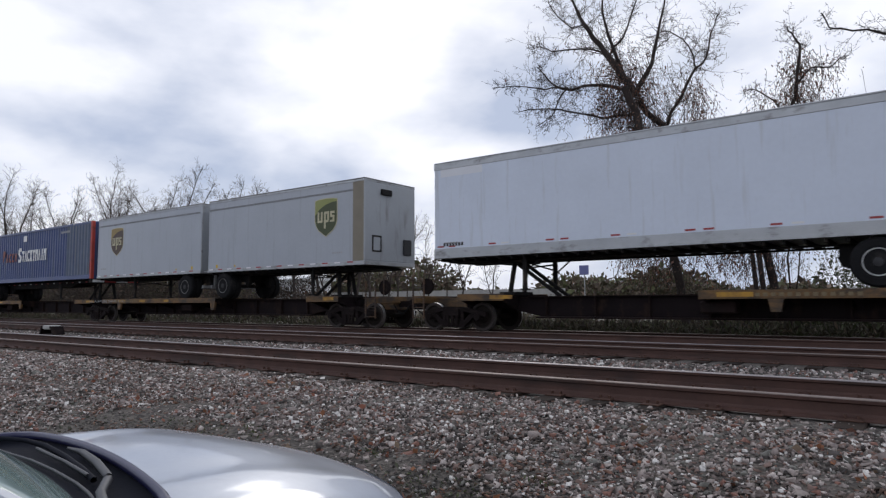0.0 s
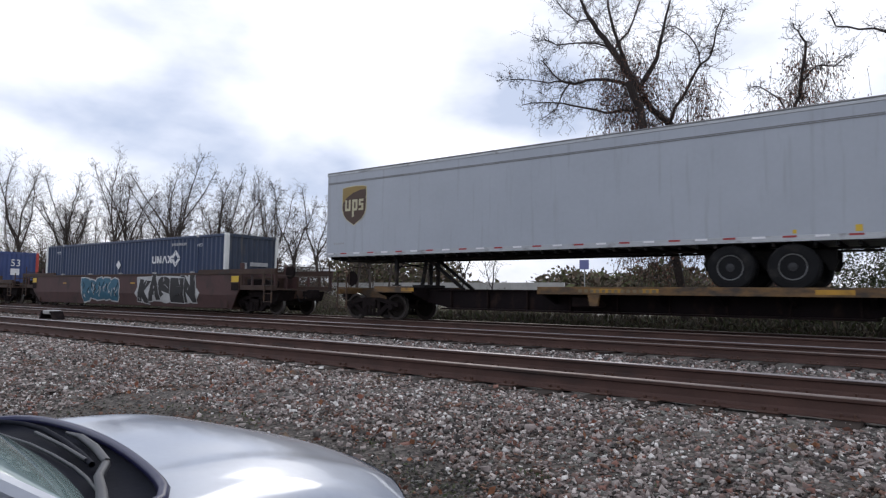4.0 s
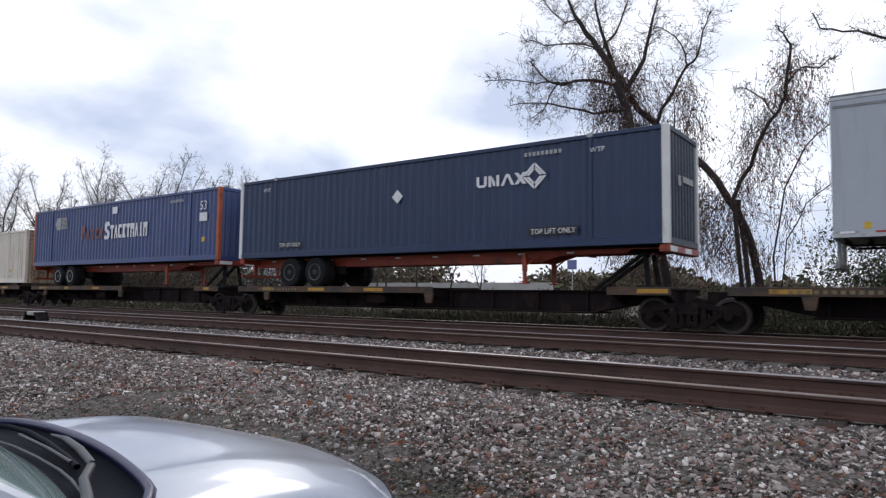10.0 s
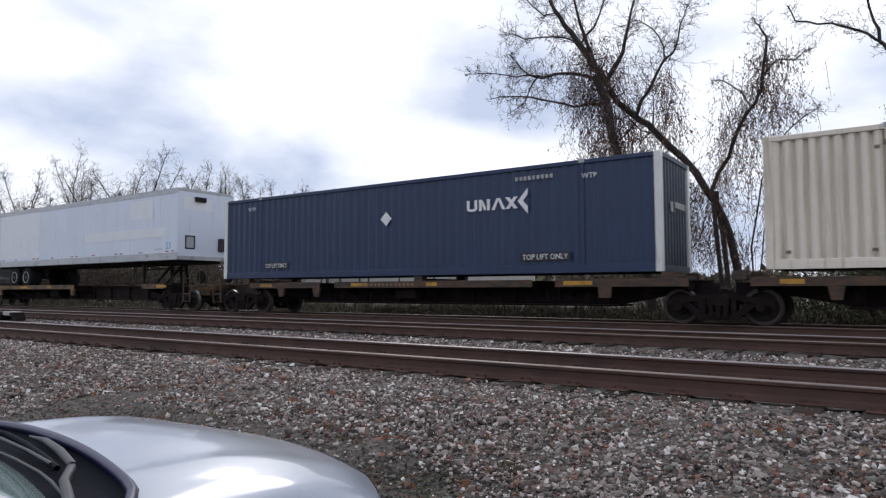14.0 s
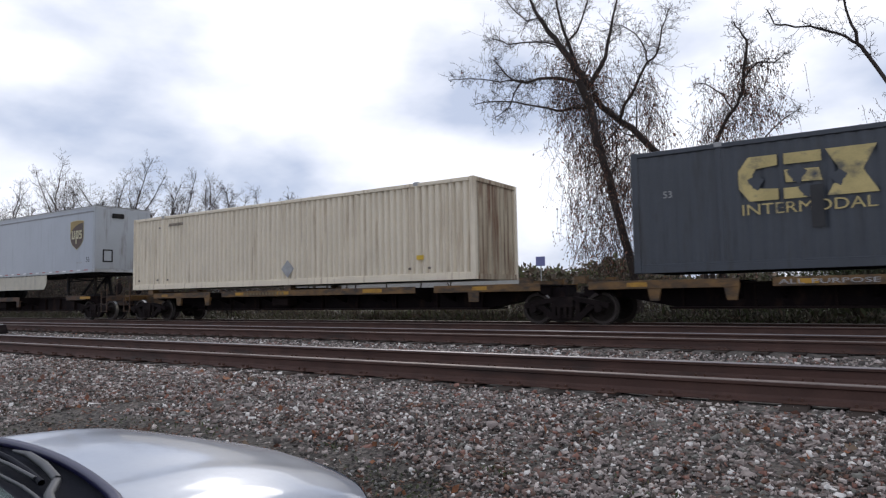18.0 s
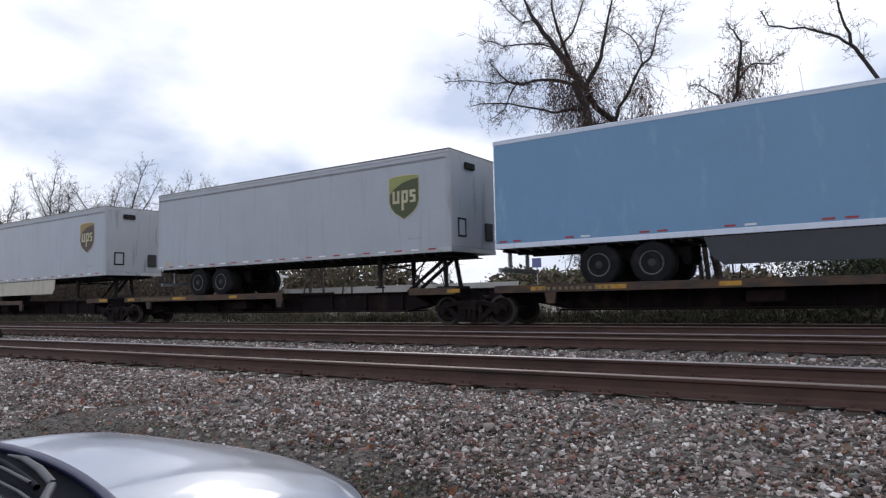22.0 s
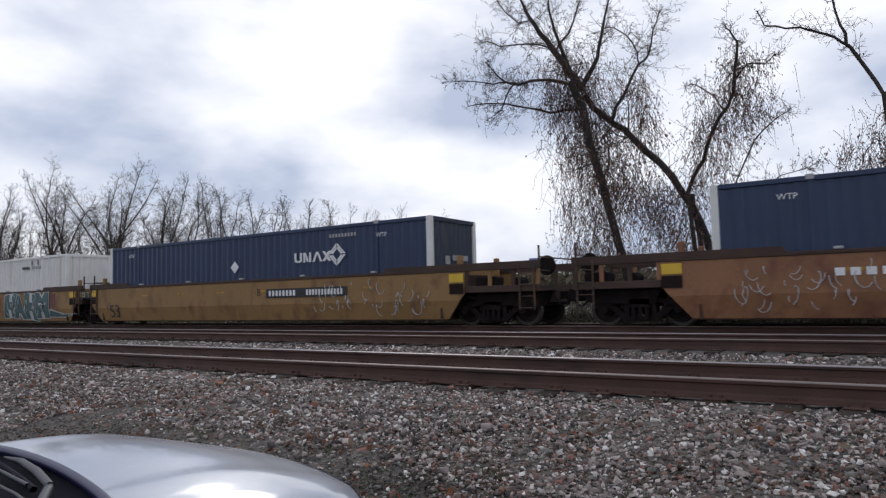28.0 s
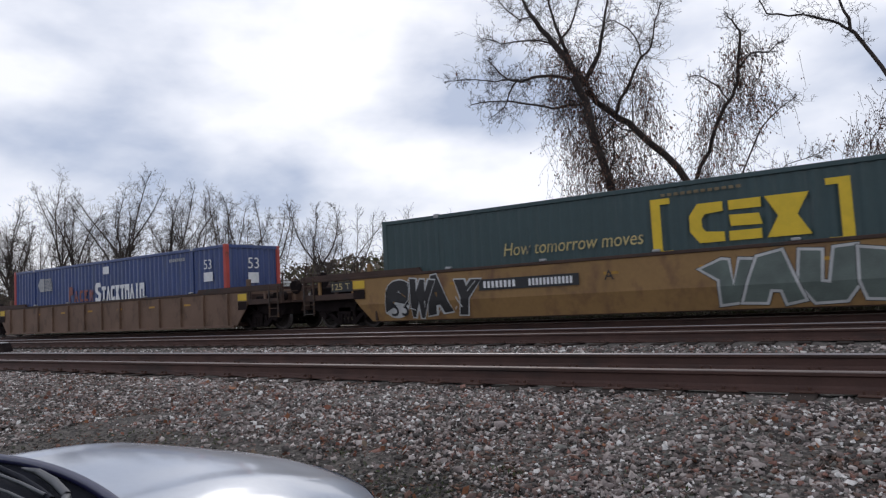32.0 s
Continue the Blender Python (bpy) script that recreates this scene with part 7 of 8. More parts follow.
def tag_blob(body, x, z, w, h, face, line, seed, stars=False, chunks=6, jag=0.0, each=False):
    """Graffiti that nobody can read: fat overlapping blots in one outline, or each in its own, and loose strokes; jag makes them angular."""
    rng = random.Random(seed)
    lw = w / chunks
    for i in range(chunks):
        cx, cz = x + lw * (i + 0.5), z + h * rng.uniform(0.46, 0.54)
        rx, rz = lw * rng.uniform(0.60, 0.76), h * rng.uniform(0.46, 0.58)
        m = 9 if jag else 18
        turn = rng.uniform(0, 1)
        ring = []
        for k in range(m):
            q = 2 * math.pi * (k + turn) / m
            g = 1 + jag * rng.uniform(-1, 1) + 0.06 * math.sin(3 * q + i)
            ca, sa = math.cos(q), math.sin(q)
            ring.append((cx + rx * g * math.copysign(abs(ca) ** 0.6, ca), cz + rz * g * math.copysign(abs(sa) ** 0.6, sa)))
        y = -1.4475 - (0.0042 if each else 0.0008) * i
        outer = [(cx + (p - cx) * (1 + 0.06 / rx), cz + (q - cz) * (1 + 0.06 / rz)) for p, q in ring]
        first = part("graffiti", slab(bmesh.new(), outer, y - 0.0015, y), line, body, "sprayed outline of a fat blot")
        part("graffiti_fill", slab(bmesh.new(), ring, y - (0.0035 if each else 0.0095), y - (0.002 if each else 0.0080)), face, first, "sprayed colour field")
        for k in range(0 if each else 4):
            px, pz = cx + rx * rng.uniform(-0.8, 0.6), cz + rz * rng.uniform(-0.75, 0.1)
            sway = rng.uniform(-0.14, 0.14)
            pts = [Vector((px + sway * math.sin(t * 0.9 + i) + 0.02 * t, -1.4665 - 0.0006 * k, pz + h * 0.075 * t)) for t in range(6)]
            v, f = [], []
            tube(v, f, pts, [0.008, 0.016, 0.018, 0.018, 0.016, 0.008], 5)
            from_arrays("graffiti_stroke", [tuple(q) for q in v], f, BLACK_TAG if k % 2 else line, first, "sprayed stroke")
    if stars:
        for i in range(7):
            px, pz, r = x + w * (i + 0.5) / 7, z + h * rng.uniform(0.15, 0.95), rng.uniform(0.08, 0.13)
            pts = [(px + r * (1 if k % 2 == 0 else 0.42) * math.sin(math.pi * k / 5), pz + r * (1 if k % 2 == 0 else 0.42) * math.cos(math.pi * k / 5)) for k in range(10)]
            part("star", slab(bmesh.new(), pts, -1.478, -1.474), line, body, "white sprayed star")


def grow(pts, d):
    """The outline pts moved outwards by d."""
    if sum(a[0] * b[1] - b[0] * a[1] for a, b in zip(pts, pts[1:] + pts[:1])) < 0:
        pts = pts[::-1]
    out = []
    for a, b, c in zip(pts[-1:] + pts[:-1], pts, pts[1:] + pts[:1]):
        n1, n2 = Vector((b[1] - a[1], a[0] - b[0])).normalized(), Vector((c[1] - b[1], b[0] - c[0])).normalized()
        n = n1 + n2
        n = n.normalized() * min(1.8, 1 / max(0.3, n.length / 2)) if n.length > 0.05 else n1
        out.append((b[0] + n.x * d, b[1] + n.y * d))
    return out


def tag_vault(body, x, z, w, h):
    """Five spiky interlocking letters in grey-green with a white edge and a thin dark line round it."""
    shapes = [[(0.0, 0.72), (0.09, 0.88), (0.115, 0.86), (0.13, 0.36), (0.165, 0.86), (0.215, 0.84), (0.16, 0.06), (0.075, 0.02), (0.075, 0.5)],
              [(0.165, 0.05), (0.20, 0.5), (0.235, 0.88), (0.33, 0.97), (0.365, 0.5), (0.40, 0.06), (0.335, 0.0), (0.32, 0.25), (0.275, 0.27), (0.255, 0.03)],
              [(0.40, 0.95), (0.475, 0.92), (0.465, 0.36), (0.50, 0.33), (0.525, 0.95), (0.60, 0.97), (0.605, 0.35), (0.55, 0.02), (0.44, 0.0), (0.385, 0.35)],
              [(0.61, 0.92), (0.69, 0.86), (0.735, 0.80), (0.70, 0.37), (0.83, 0.42), (0.87, 0.10), (0.74, 0.02), (0.625, 0.05), (0.605, 0.35)],
              [(0.735, 0.97), (1.0, 0.98), (0.965, 0.66), (0.925, 0.63), (0.935, 0.32), (0.99, 0.15), (0.90, 0.04), (0.845, 0.10), (0.862, 0.62), (0.77, 0.60)]]
    for i, unit in enumerate(shapes):
        pts = [(x + a * w, z + b * h) for a, b in unit]
        y = -1.445 - 0.0085 * (i % 2)
        edge = part("graffiti", slab(bmesh.new(), grow(pts, 0.075), y - 0.002, y), BLACK_TAG, body, "thin dark sprayed outline")
        part("graffiti_edge", slab(bmesh.new(), grow(pts, 0.060), y - 0.0045, y - 0.0025), WHITE_TAG, edge, "white sprayed edge")
        part("graffiti_fill", slab(bmesh.new(), pts, y - 0.008, y - 0.005), PALE_TAG, edge, "pale grey-green letter fill")


def flicks(body, x, z, w, h, n, material, seed):
    """Thin hooked strokes sprayed over a piece."""
    rng = random.Random(seed)
    for i in range(n):
        px, pz = x + w * rng.random(), z + h * rng.uniform(0.0, 0.75)
        ln, bend = rng.uniform(0.12, 0.34), rng.uniform(-0.12, 0.12)
        pts = [Vector((px + bend * t * t, -1.484, pz + ln * t)) for t in (0.0, 0.3, 0.6, 1.0)]
        v, f = [], []
        tube(v, f, pts, [0.008, 0.016, 0.016, 0.007], 4)
        from_arrays("graffiti_stroke", [tuple(q) for q in v], f, material, body, "thin white sprayed stroke")


def scribble(body, x0, x1, z0, z1, n, material, seed, y=-1.466):
    """Thin sprayed loops."""
    rng = random.Random(seed)
    for i in range(n):
        cx, cz = rng.uniform(x0, x1), rng.uniform(z0, z1)
        r = rng.uniform(0.08, 0.22)
        a0 = rng.uniform(0, 6.28)
        pts = [Vector((cx + r * 0.5 * math.cos(a0 + t * 0.7) + 0.03 * t, y - 0.0005 * (i % 5), cz + r * math.sin(a0 + t * 0.7))) for t in range(rng.randint(4, 7))]
        v, f = [], []
        tube(v, f, pts, [0.011] * len(pts), 4)
        from_arrays("scribble", [tuple(q) for q in v], f, material, body, "thin sprayed loop")


# ------------------------------------------------ who rides where: x at the start of the clip
FLOOR = RH + 2.10
DECK = -1.05
WHITE_TRAILER = dict(skin=M["white_skin"], end=M["white_skin"], nose_right=True, band=False, tape="sparse", rim="rim_white", wide=0.16, roof="alu")
GREY = dict(skin=M["grey_skin"], end=M["grey_end"])

spine_car([-11.7, 5.6], "grimy spine car with yellow sills carrying a white trailer", M["sill_yellow"], 1, ["reversed"])
spine_car([-68.4, -52.0, -33.45, -16.0], "grimy spine car with faded yellow sills under trailers", M["sill_yellow"], 2, ["reversed", "trailer", "trailer"])
spine_car([-206.9, -190.3, -173.0, -155.45, -138.0, -121.65], "grimy brown five-unit spine car under trailers and containers", M["sill_grimy"], 3, ["box", "box", "trailer", "trailer", "trailer"])
spine_car([-265.25, -247.1, -228.7, -211.1], "grimy spine car with worn yellow sills under containers", M["sill_yellow"], 4, ["box", "box", "trailer"])
spine_car([-354.8, -338.25, -320.55, -303.25, -285.65, -269.25], "grimy brown five-unit spine car under trailers", M["sill_grimy"], 5, ["reversed"] + ["trailer"] * 4)

t = trailer("long white van trailer with sparse red and white tape", 16.15, **dict(WHITE_TRAILER, nose_right=False), tandem=(3.7, 4.95))
part("patch", sticker(bmesh.new(), 0.25, 1.75, 2.45, 2.68, FACE - 0.001), M["pale_panel"], t, "brighter white patch")
bar_row("number_bar", 0.35, 1.1, 0.36, 0.46, FACE - 0.001, 7, M["mark_black"], t)
on_train(t, -12.2, FLOOR + 0.05)
t = trailer("short grey van trailer with a two-colour shield on its side", 8.75, **GREY, nose_right=True, emblem=("mark_olive", "mark_lime", 6.35), post=M["tan_post"], gear=True, tandem=(0.95,))
on_train(t, -23.85, FLOOR)
t = trailer("short grey van trailer with a brown shield on its side", 8.75, **GREY, nose_right=False, emblem=("mark_brown", "mark_gold", 1.3), gear=True, tandem=(1.2,))
on_train(t, -33.12, FLOOR)


def on_chassis(box_thing, u, paint, rim, label):
    ch = chassis(u, 16.2, paint, DECK, rim, label)
    on_train(ch, u, FLOOR + 0.02)
    on_train(box_thing, u, FLOOR + 0.024)


on_chassis(blue_container(grey_bay=True), -49.95, M["black_frame"], "rim_dark", "black skeletal chassis under a blue container")
t = trailer("long grey van trailer with closed rear doors and brown shield", 16.25, **GREY, nose_right=False, emblem=("mark_brown", "mark_gold", 0.75))
on_train(t, -70.35, FLOOR - 0.03)
on_train(navy_container(), -92.25, RH + 0.28)
on_train(blue_container(), -115.9, RH + 0.27)
t = trailer("long grey van trailer with a green-gold shield near its nose", 13.95, **GREY, nose_right=True, emblem=("mark_olive", "mark_lime", 11.75), H=2.98)
on_train(t, -135.0, FLOOR)
on_chassis(navy_container(), -154.55, M["orange_chassis"], "rim_dark", "red-orange skeletal chassis under a navy container")
on_chassis(blue_container(post="orange_post"), -172.05, M["orange_chassis"], "rim_white", "red-orange skeletal chassis under a blue container")
on_train(cream_container(), -189.25, RH + 1.245)
on_train(navy_container(worn=True), -207.65, RH + 1.245)
t = trailer("long white van trailer with brighter patched panels", 16.0, **WHITE_TRAILER)
for a, b, c, d in ((12.6, 14.3, 1.75, 2.55), (8.9, 15.2, 0.95, 1.35), (0.3, 4.6, 0.4, 2.7)):
    part("patch", sticker(bmesh.new(), a, b, c, d, FACE - 0.006), M["pale_panel"], t, "brighter white patch")
word("lettering", "53", 15.25, 0.45, 0.26, FACE - 0.004, M["mark_blue"], t)
part("end_patch", box(bmesh.new(), 16.013, 16.017, -1.05, 0.3, 2.05, 2.55), M["pale_panel"], t)
on_train(t, -226.6, FLOOR - 0.05)
on_train(charcoal_container(), -245.2, RH + 1.245)
on_train(cream_container(16.35, "beige", True, 2.0), -265.95, RH + 1.245)
t = trailer("long grey van trailer with a cream side skirt and brown shield", 16.25, **GREY, nose_right=True, skirt=M["skirt"], emblem=("mark_brown", "mark_gold", 14.2), tandem=(3.15, 4.42), H=2.93)
word("lettering", "53", 15.55, 0.46, 0.22, FACE - 0.004, M["mark_black"], t)
on_train(t, -285.1, FLOOR)
t = trailer("long sky-blue van trailer with a white roof rail and dark skirt", 16.1, skin=M["blue_skin"], end=M["grey_end"], nose_right=True, band=False, skirt=M["skirt_dark"], tape="sparse", roof="white_skin", trim="white_skin", tandem=(2.85, 4.15), H=2.94, post=M["white_skin"])
bar_row("blue_mark", 14.5, 15.45, 0.45, 0.57, FACE - 0.001, 8, M["mark_black"], t)
part("white_mark", sticker(bmesh.new(), 13.75, 13.83, 1.05, 1.35, FACE - 0.001), M["mark_white"], t)
on_train(t, -302.25, FLOOR - 0.03)
t = trailer("long pale grey van trailer with a green-gold shield near its nose", 13.7, **GREY, nose_right=True, emblem=("mark_olive", "mark_lime", 11.5), tandem=(2.4, 3.7), H=2.97)
on_train(t, -317.35, FLOOR)
t = trailer("long grey van trailer with cream skirt, brown shield near nose", 16.3, **GREY, nose_right=True, skirt=M["skirt"], emblem=("mark_brown", "mark_gold", 14.25), tandem=(2.95, 4.22), H=2.97, deck=-0.99)
on_train(t, -337.3, FLOOR - 0.13, -0.3)
t = trailer("long grey van trailer, rear doors leading, with a brown shield", 16.25, **GREY, nose_right=False, emblem=("mark_brown", "mark_gold", 0.75), tandem=(3.3, 4.55))
word("lettering", "53", 0.3, 0.42, 0.24, FACE - 0.004, M["mark_black"], t)
on_train(t, -355.1, FLOOR)
for ob, u in ((navy_container(), -376.75), (navy_container(), -400.55), (chalk_container(), -420.2), (green_container(), -439.8), (blue_container(), -463.3)):
    on_train(ob, u, RH + 0.30)

# the well cars
BLUE_TAG = surface("blue_spray_paint", (0.028, 0.115, 0.175), 0.6, vary=0.25)
WHITE_TAG = surface("white_spray_paint", (0.46, 0.46, 0.45), 0.6, vary=0.2)
BLACK_TAG = surface("black_spray_paint", (0.018, 0.016, 0.016), 0.6, vary=0.3)
GREEN_TAG = surface("grey_green_spray_paint", (0.055, 0.078, 0.065), 0.6, vary=0.25)
PALE_TAG = surface("pale_grey_green_spray_paint", (0.105, 0.130, 0.115), 0.6, vary=0.25)
TEAL_TAG = surface("teal_spray_paint", (0.055, 0.105, 0.105), 0.6, vary=0.25)
PLUM_TAG = surface("plum_spray_paint", (0.075, 0.05, 0.055), 0.6, vary=0.3)
MAUVE_TAG = surface("mauve_spray_paint", (0.22, 0.11, 0.17), 0.6, vary=0.25)

car, sides, u0 = well_car([-93.2, -74.4], [(-92.25, -76.05)], "oxide-red well car with blue and white graffiti", [M["well_red"]], 1.56, "plain", 11)
tag_blob(sides[0], -87.65 - u0, 0.40, 3.5, 1.02, BLUE_TAG, WHITE_TAG, 1, True, 5, 0.16)
part("graffiti", slab(bmesh.new(), [(-82.35 - u0, 0.40), (-82.62 - u0, 0.72), (-82.40 - u0, 1.02), (-82.45 - u0, 1.46), (-80.1 - u0, 1.50), (-77.85 - u0, 1.44), (-77.80 - u0, 1.0), (-77.55 - u0, 0.78), (-77.95 - u0, 0.36)], -1.4485, -1.4465), WHITE_TAG, sides[0], "white sprayed ground of the piece")
tag_paint(sides[0], u0, -82.40 - u0, 0.42, 4.5, 1.0, "KASEN", BLACK_TAG, WHITE_TAG, 2)
fold_marks(sides[0])
car, sides, u0 = well_car([-117.2, -97.7], [(-115.9, -99.65)], "brown well car with yellow reflectors", [M["well_brown"]], 1.22, "swept", 12)
part("white_label", sticker(bmesh.new(), -98.75 - u0, -98.45 - u0, 0.98, 1.16, -1.462), M["mark_white"], sides[0])
fold_marks(sides[0])
car, sides, u0 = well_car([-378.5, -359.0], [(-376.75, -360.5)], "rust-stained yellow well car with green graffiti", [M["well_rusty"]], 1.56, "plain", 13)
tag_blob(sides[0], -371.6 - u0, 0.34, 5.3, 1.12, GREEN_TAG, BLACK_TAG, 3, False, 6, 0.14)
part("graffiti", slab(bmesh.new(), [(-366.4 - u0, 0.55), (-364.9 - u0, 0.7), (-364.7 - u0, 1.0), (-366.3 - u0, 0.95)], -1.468, -1.464), MAUVE_TAG, sides[0], "mauve sprayed patch")
scribble(sides[0], -376.3 - u0, -372 - u0, 0.45, 1.25, 34, WHITE_TAG, 4)
part("number_bars", bars(bmesh.new(), -374.4 - u0, -371.7 - u0, 1.06, 1.22, -1.462, 10), M["mark_white"], sides[0])
fold_marks(sides[0])
car, sides, u0 = well_car([-441.6, -422.4, -402.1, -382.5], [(-439.8, -423.7), (-420.2, -404.0), (-400.55, -384.3)], "three-unit faded yellow well car with graffiti",
                          [M["well_yellow"]] * 3, 1.56, "plain", 14)
for s, (l, r), ch, dark in ((sides[0], (-439.8, -423.7), "A", -436.4), (sides[1], (-420.2, -404.0), "C", None), (sides[2], (-400.55, -384.3), "B", -391.0)):
    word("lettering", ch, (l + r) / 2 - u0 + (-1.1 if ch == "A" else -1.5 if ch == "C" else 1.0), 1.02, 0.24, -1.462, M["mark_black"], s)
    word("lettering", "53", l + 0.3 - u0, 0.33, 0.52, -1.470, M["mark_black"], s)
    dp = part("number_panel", sticker(bmesh.new(), l - 2.05 - u0, l - 1.15 - u0, 1.16, 1.47, -1.446), M["mark_black"], s, "dark end panel")
    word("lettering", "125 T", l - 2.0 - u0, 1.22, 0.2, -1.4505, M["mark_pale_yellow"], dp, width=0.75)
    if dark is not None:
        wide = 2.9 if ch == "A" else 3.6
        p = part("number_panel", sticker(bmesh.new(), dark - u0, dark + wide - u0, 0.94, 1.24, -1.4605), M["mark_black"], s, "black number panel")
        for xa, xb, n in ((dark + 0.15, dark + wide * 0.40, 8), (dark + wide * 0.52, dark + wide - 0.14, 12)):
            bar_row("number_bar", xa - u0, xb - u0, 1.0, 1.18, -1.4655, n, 0.42, M["mark_white"], p, "white number bar")
    else:
        p = part("number_panel", sticker(bmesh.new(), -411.6 - u0, -411.2 - u0, 0.62, 1.24, -1.4605), M["mark_red"], s, "faded red plain bar")
        for xa, xb, za, zb in ((-412.0, -410.8, 1.25, 1.36), (-410.75, -410.35, 0.62, 1.36), (-410.3, -409.6, 1.25, 1.36), (-410.0, -409.7, 0.62, 1.24)):
            part("red_bar", sticker(bmesh.new(), xa - u0, xb - u0, za, zb, -1.4605), M["mark_red"], s, "faded red plain bar")
        part("primer_patch", sticker(bmesh.new(), -405.3 - u0, -404.6 - u0, 0.74, 1.42, -1.4425), M["primer"], s, "dull red-brown painted-over patch")
tag_paint(sides[0], u0, -439.7 - u0, 0.36, 3.1, 0.95, "SWAY", BLACK_TAG, WHITE_TAG, 5)
tag_vault(sides[0], -430.6 - u0, 0.30, 5.0, 1.14)
tag_blob(sides[1], -418.5 - u0, 0.66, 2.85, 0.72, PLUM_TAG, WHITE_TAG, 7, chunks=5, each=True)
tag_blob(sides[1], -418.75 - u0, 0.28, 3.2, 0.52, PLUM_TAG, WHITE_TAG, 27, chunks=5, each=True)
tag_paint(sides[1], u0, -409.3 - u0, 0.38, 4.1, 1.06, "HAHM", TEAL_TAG, WHITE_TAG, 8)
part("graffiti", slab(bmesh.new(), [(-405.4 - u0, 0.36), (-403.9 - u0, 0.34), (-402.9 - u0, 0.52), (-403.9 - u0, 0.52), (-405.0 - u0, 0.75)], -1.4500, -1.4475), WHITE_TAG, sides[1], "white sprayed tail of the piece")
part("graffiti_fill", slab(bmesh.new(), [(-405.3 - u0, 0.40), (-403.95 - u0, 0.38), (-403.2 - u0, 0.49), (-404.0 - u0, 0.48), (-405.0 - u0, 0.68)], -1.4540, -1.4515), TEAL_TAG, sides[1], "teal sprayed tail of the piece")
flicks(sides[1], -409.3 - u0, 0.34, 4.2, 1.0, 16, WHITE_TAG, 18)
scribble(sides[2], -388.8 - u0, -384.4 - u0, 0.42, 1.3, 34, WHITE_TAG, 9)
for s in sides:
    fold_marks(s)
car, sides, u0 = well_car([-465.0, -445.7], [(-463.3, -446.95)], "dull brown ribbed well car", [M["well_tan"]], 1.42, "ribbed", 15)


# ---------------------------------------------------------------- the parked car
def make_car():
    """A silver saloon facing the tracks: bonnet, wings, cowl, windscreen, wipers, lower body and tyres."""
    PLACE = pose(-2.33, 1.09, -0.070, 0, 0, -8)
    car = empty("parked_car", PLACE, "silver saloon car parked on the gravel by the tracks", "car")
    half, length = 0.875, 1.03

    def top(p, q):
        """p across, -1 right edge... 1; q forward 0..1."""
        z = 0.575 - 0.05 * q - 0.21 * max(0.0, q - 0.25) ** 2.0 - 0.035 * p * p
        z += 0.016 * math.sin(math.pi * min(1.0, q * 1.4)) * (1 - p * p)
        z -= 0.16 * max(0.0, abs(p) - 0.82) / 0.18 * max(0.0, abs(p) - 0.82)
        z -= 0.25 * max(0.0, q - 0.86) ** 1.5
        z += 0.012 * math.exp(-((abs(p) - 0.62) / 0.10) ** 2) * (1 - q * 0.6)
        return z

    def cowl(p):
        return 0.064 - 0.08 * p * p - 0.36 * abs(p) ** 13

    n, k = 36, 26
    v, f = [], []
    for j in range(k + 1):
        q = j / k
        for i in range(n + 1):
            p = -1 + 2 * i / n
            front = length * (1 - 0.20 * p * p - 0.10 * p ** 6)
            y = cowl(p) + (front - cowl(p)) * q
            x = p * half * (1 - 0.07 * q * q)
            v.append((x, y, top(p, q)))
    for j in range(k):
        for i in range(n):
            a = j * (n + 1) + i
            f.append((a, a + 1, a + n + 2, a + n + 1))
    from_arrays("bonnet", v, f, M["car_paint"], car, "silver bonnet", smooth=True)
    # skirt of wings and nose below the bonnet's edge
    edge = [v[j * (n + 1) + n] for j in range(k + 1)]
    loop = [v[j * (n + 1)] for j in range(k + 1)] + [v[k * (n + 1) + i] for i in range(1, n)] + edge[::-1]
    vv, ff = [], []
    for s, (dz, out) in enumerate(((0.004, 0.0), (-0.05, 0.028), (-0.16, 0.055), (-0.32, 0.065), (-0.52, 0.03))):
        for x, y, z in loop:
            d = Vector((x * 1.0, y - 0.35, 0))
            d = d.normalized() if d.length else d
            vv.append((x + d.x * out, y + d.y * out, max(-0.30, z + dz)))
    m = len(loop)
    for s in range(4):
        for i in range(m - 1):
            a = s * m + i
            ff.append((a, a + 1, a + m + 1, a + m))
    from_arrays("front_wing", vv, ff, M["car_paint"], car, "silver wings and nose", smooth=True)
    # black cowl between bonnet and glass
    def foot(p):
        """Where the glass meets the cowl."""
        return min(-0.13 - 0.05 * p * p, cowl(p) - 0.03)

    v2, f2 = [], []
    for share, z in ((0.0, 0.578), (0.12, 0.556), (0.55, 0.545), (1.0, 0.556)):
        for i in range(n + 1):
            p = -1 + 2 * i / n
            v2.append((p * half * (0.985 - 0.05 * share), cowl(p) + (foot(p) - cowl(p)) * share, z - 0.035 * p * p))
    for j in range(3):
        for i in range(n):
            a = j * (n + 1) + i
            f2.append((a, a + n + 1, a + n + 2, a + 1))
    from_arrays("cowl", v2, f2, M["car_black"], car, "black plastic cowl", smooth=True)
    pts = [Vector((p * half, cowl(p) - 0.004, 0.582 - 0.035 * p * p)) for p in (-1 + 2 * i / 24 for i in range(25))]
    sv, sf = [], []
    tube(sv, sf, pts, [0.017] * 25, 6)
    from_arrays("bonnet_seal", [tuple(q) for q in sv], sf, M["car_trim"], car, "dark rubber seal", smooth=True)
    # windscreen: nearly opaque, the sky's pale reflection is put into its green base colour
    glass = bpy.data.materials.new("windscreen_glass")
    glass.use_nodes = True
    g = glass.node_tree.nodes["Principled BSDF"]
    g.inputs["Base Color"].default_value = (0.27, 0.36, 0.34, 1)
    g.inputs["Roughness"].default_value = 0.06
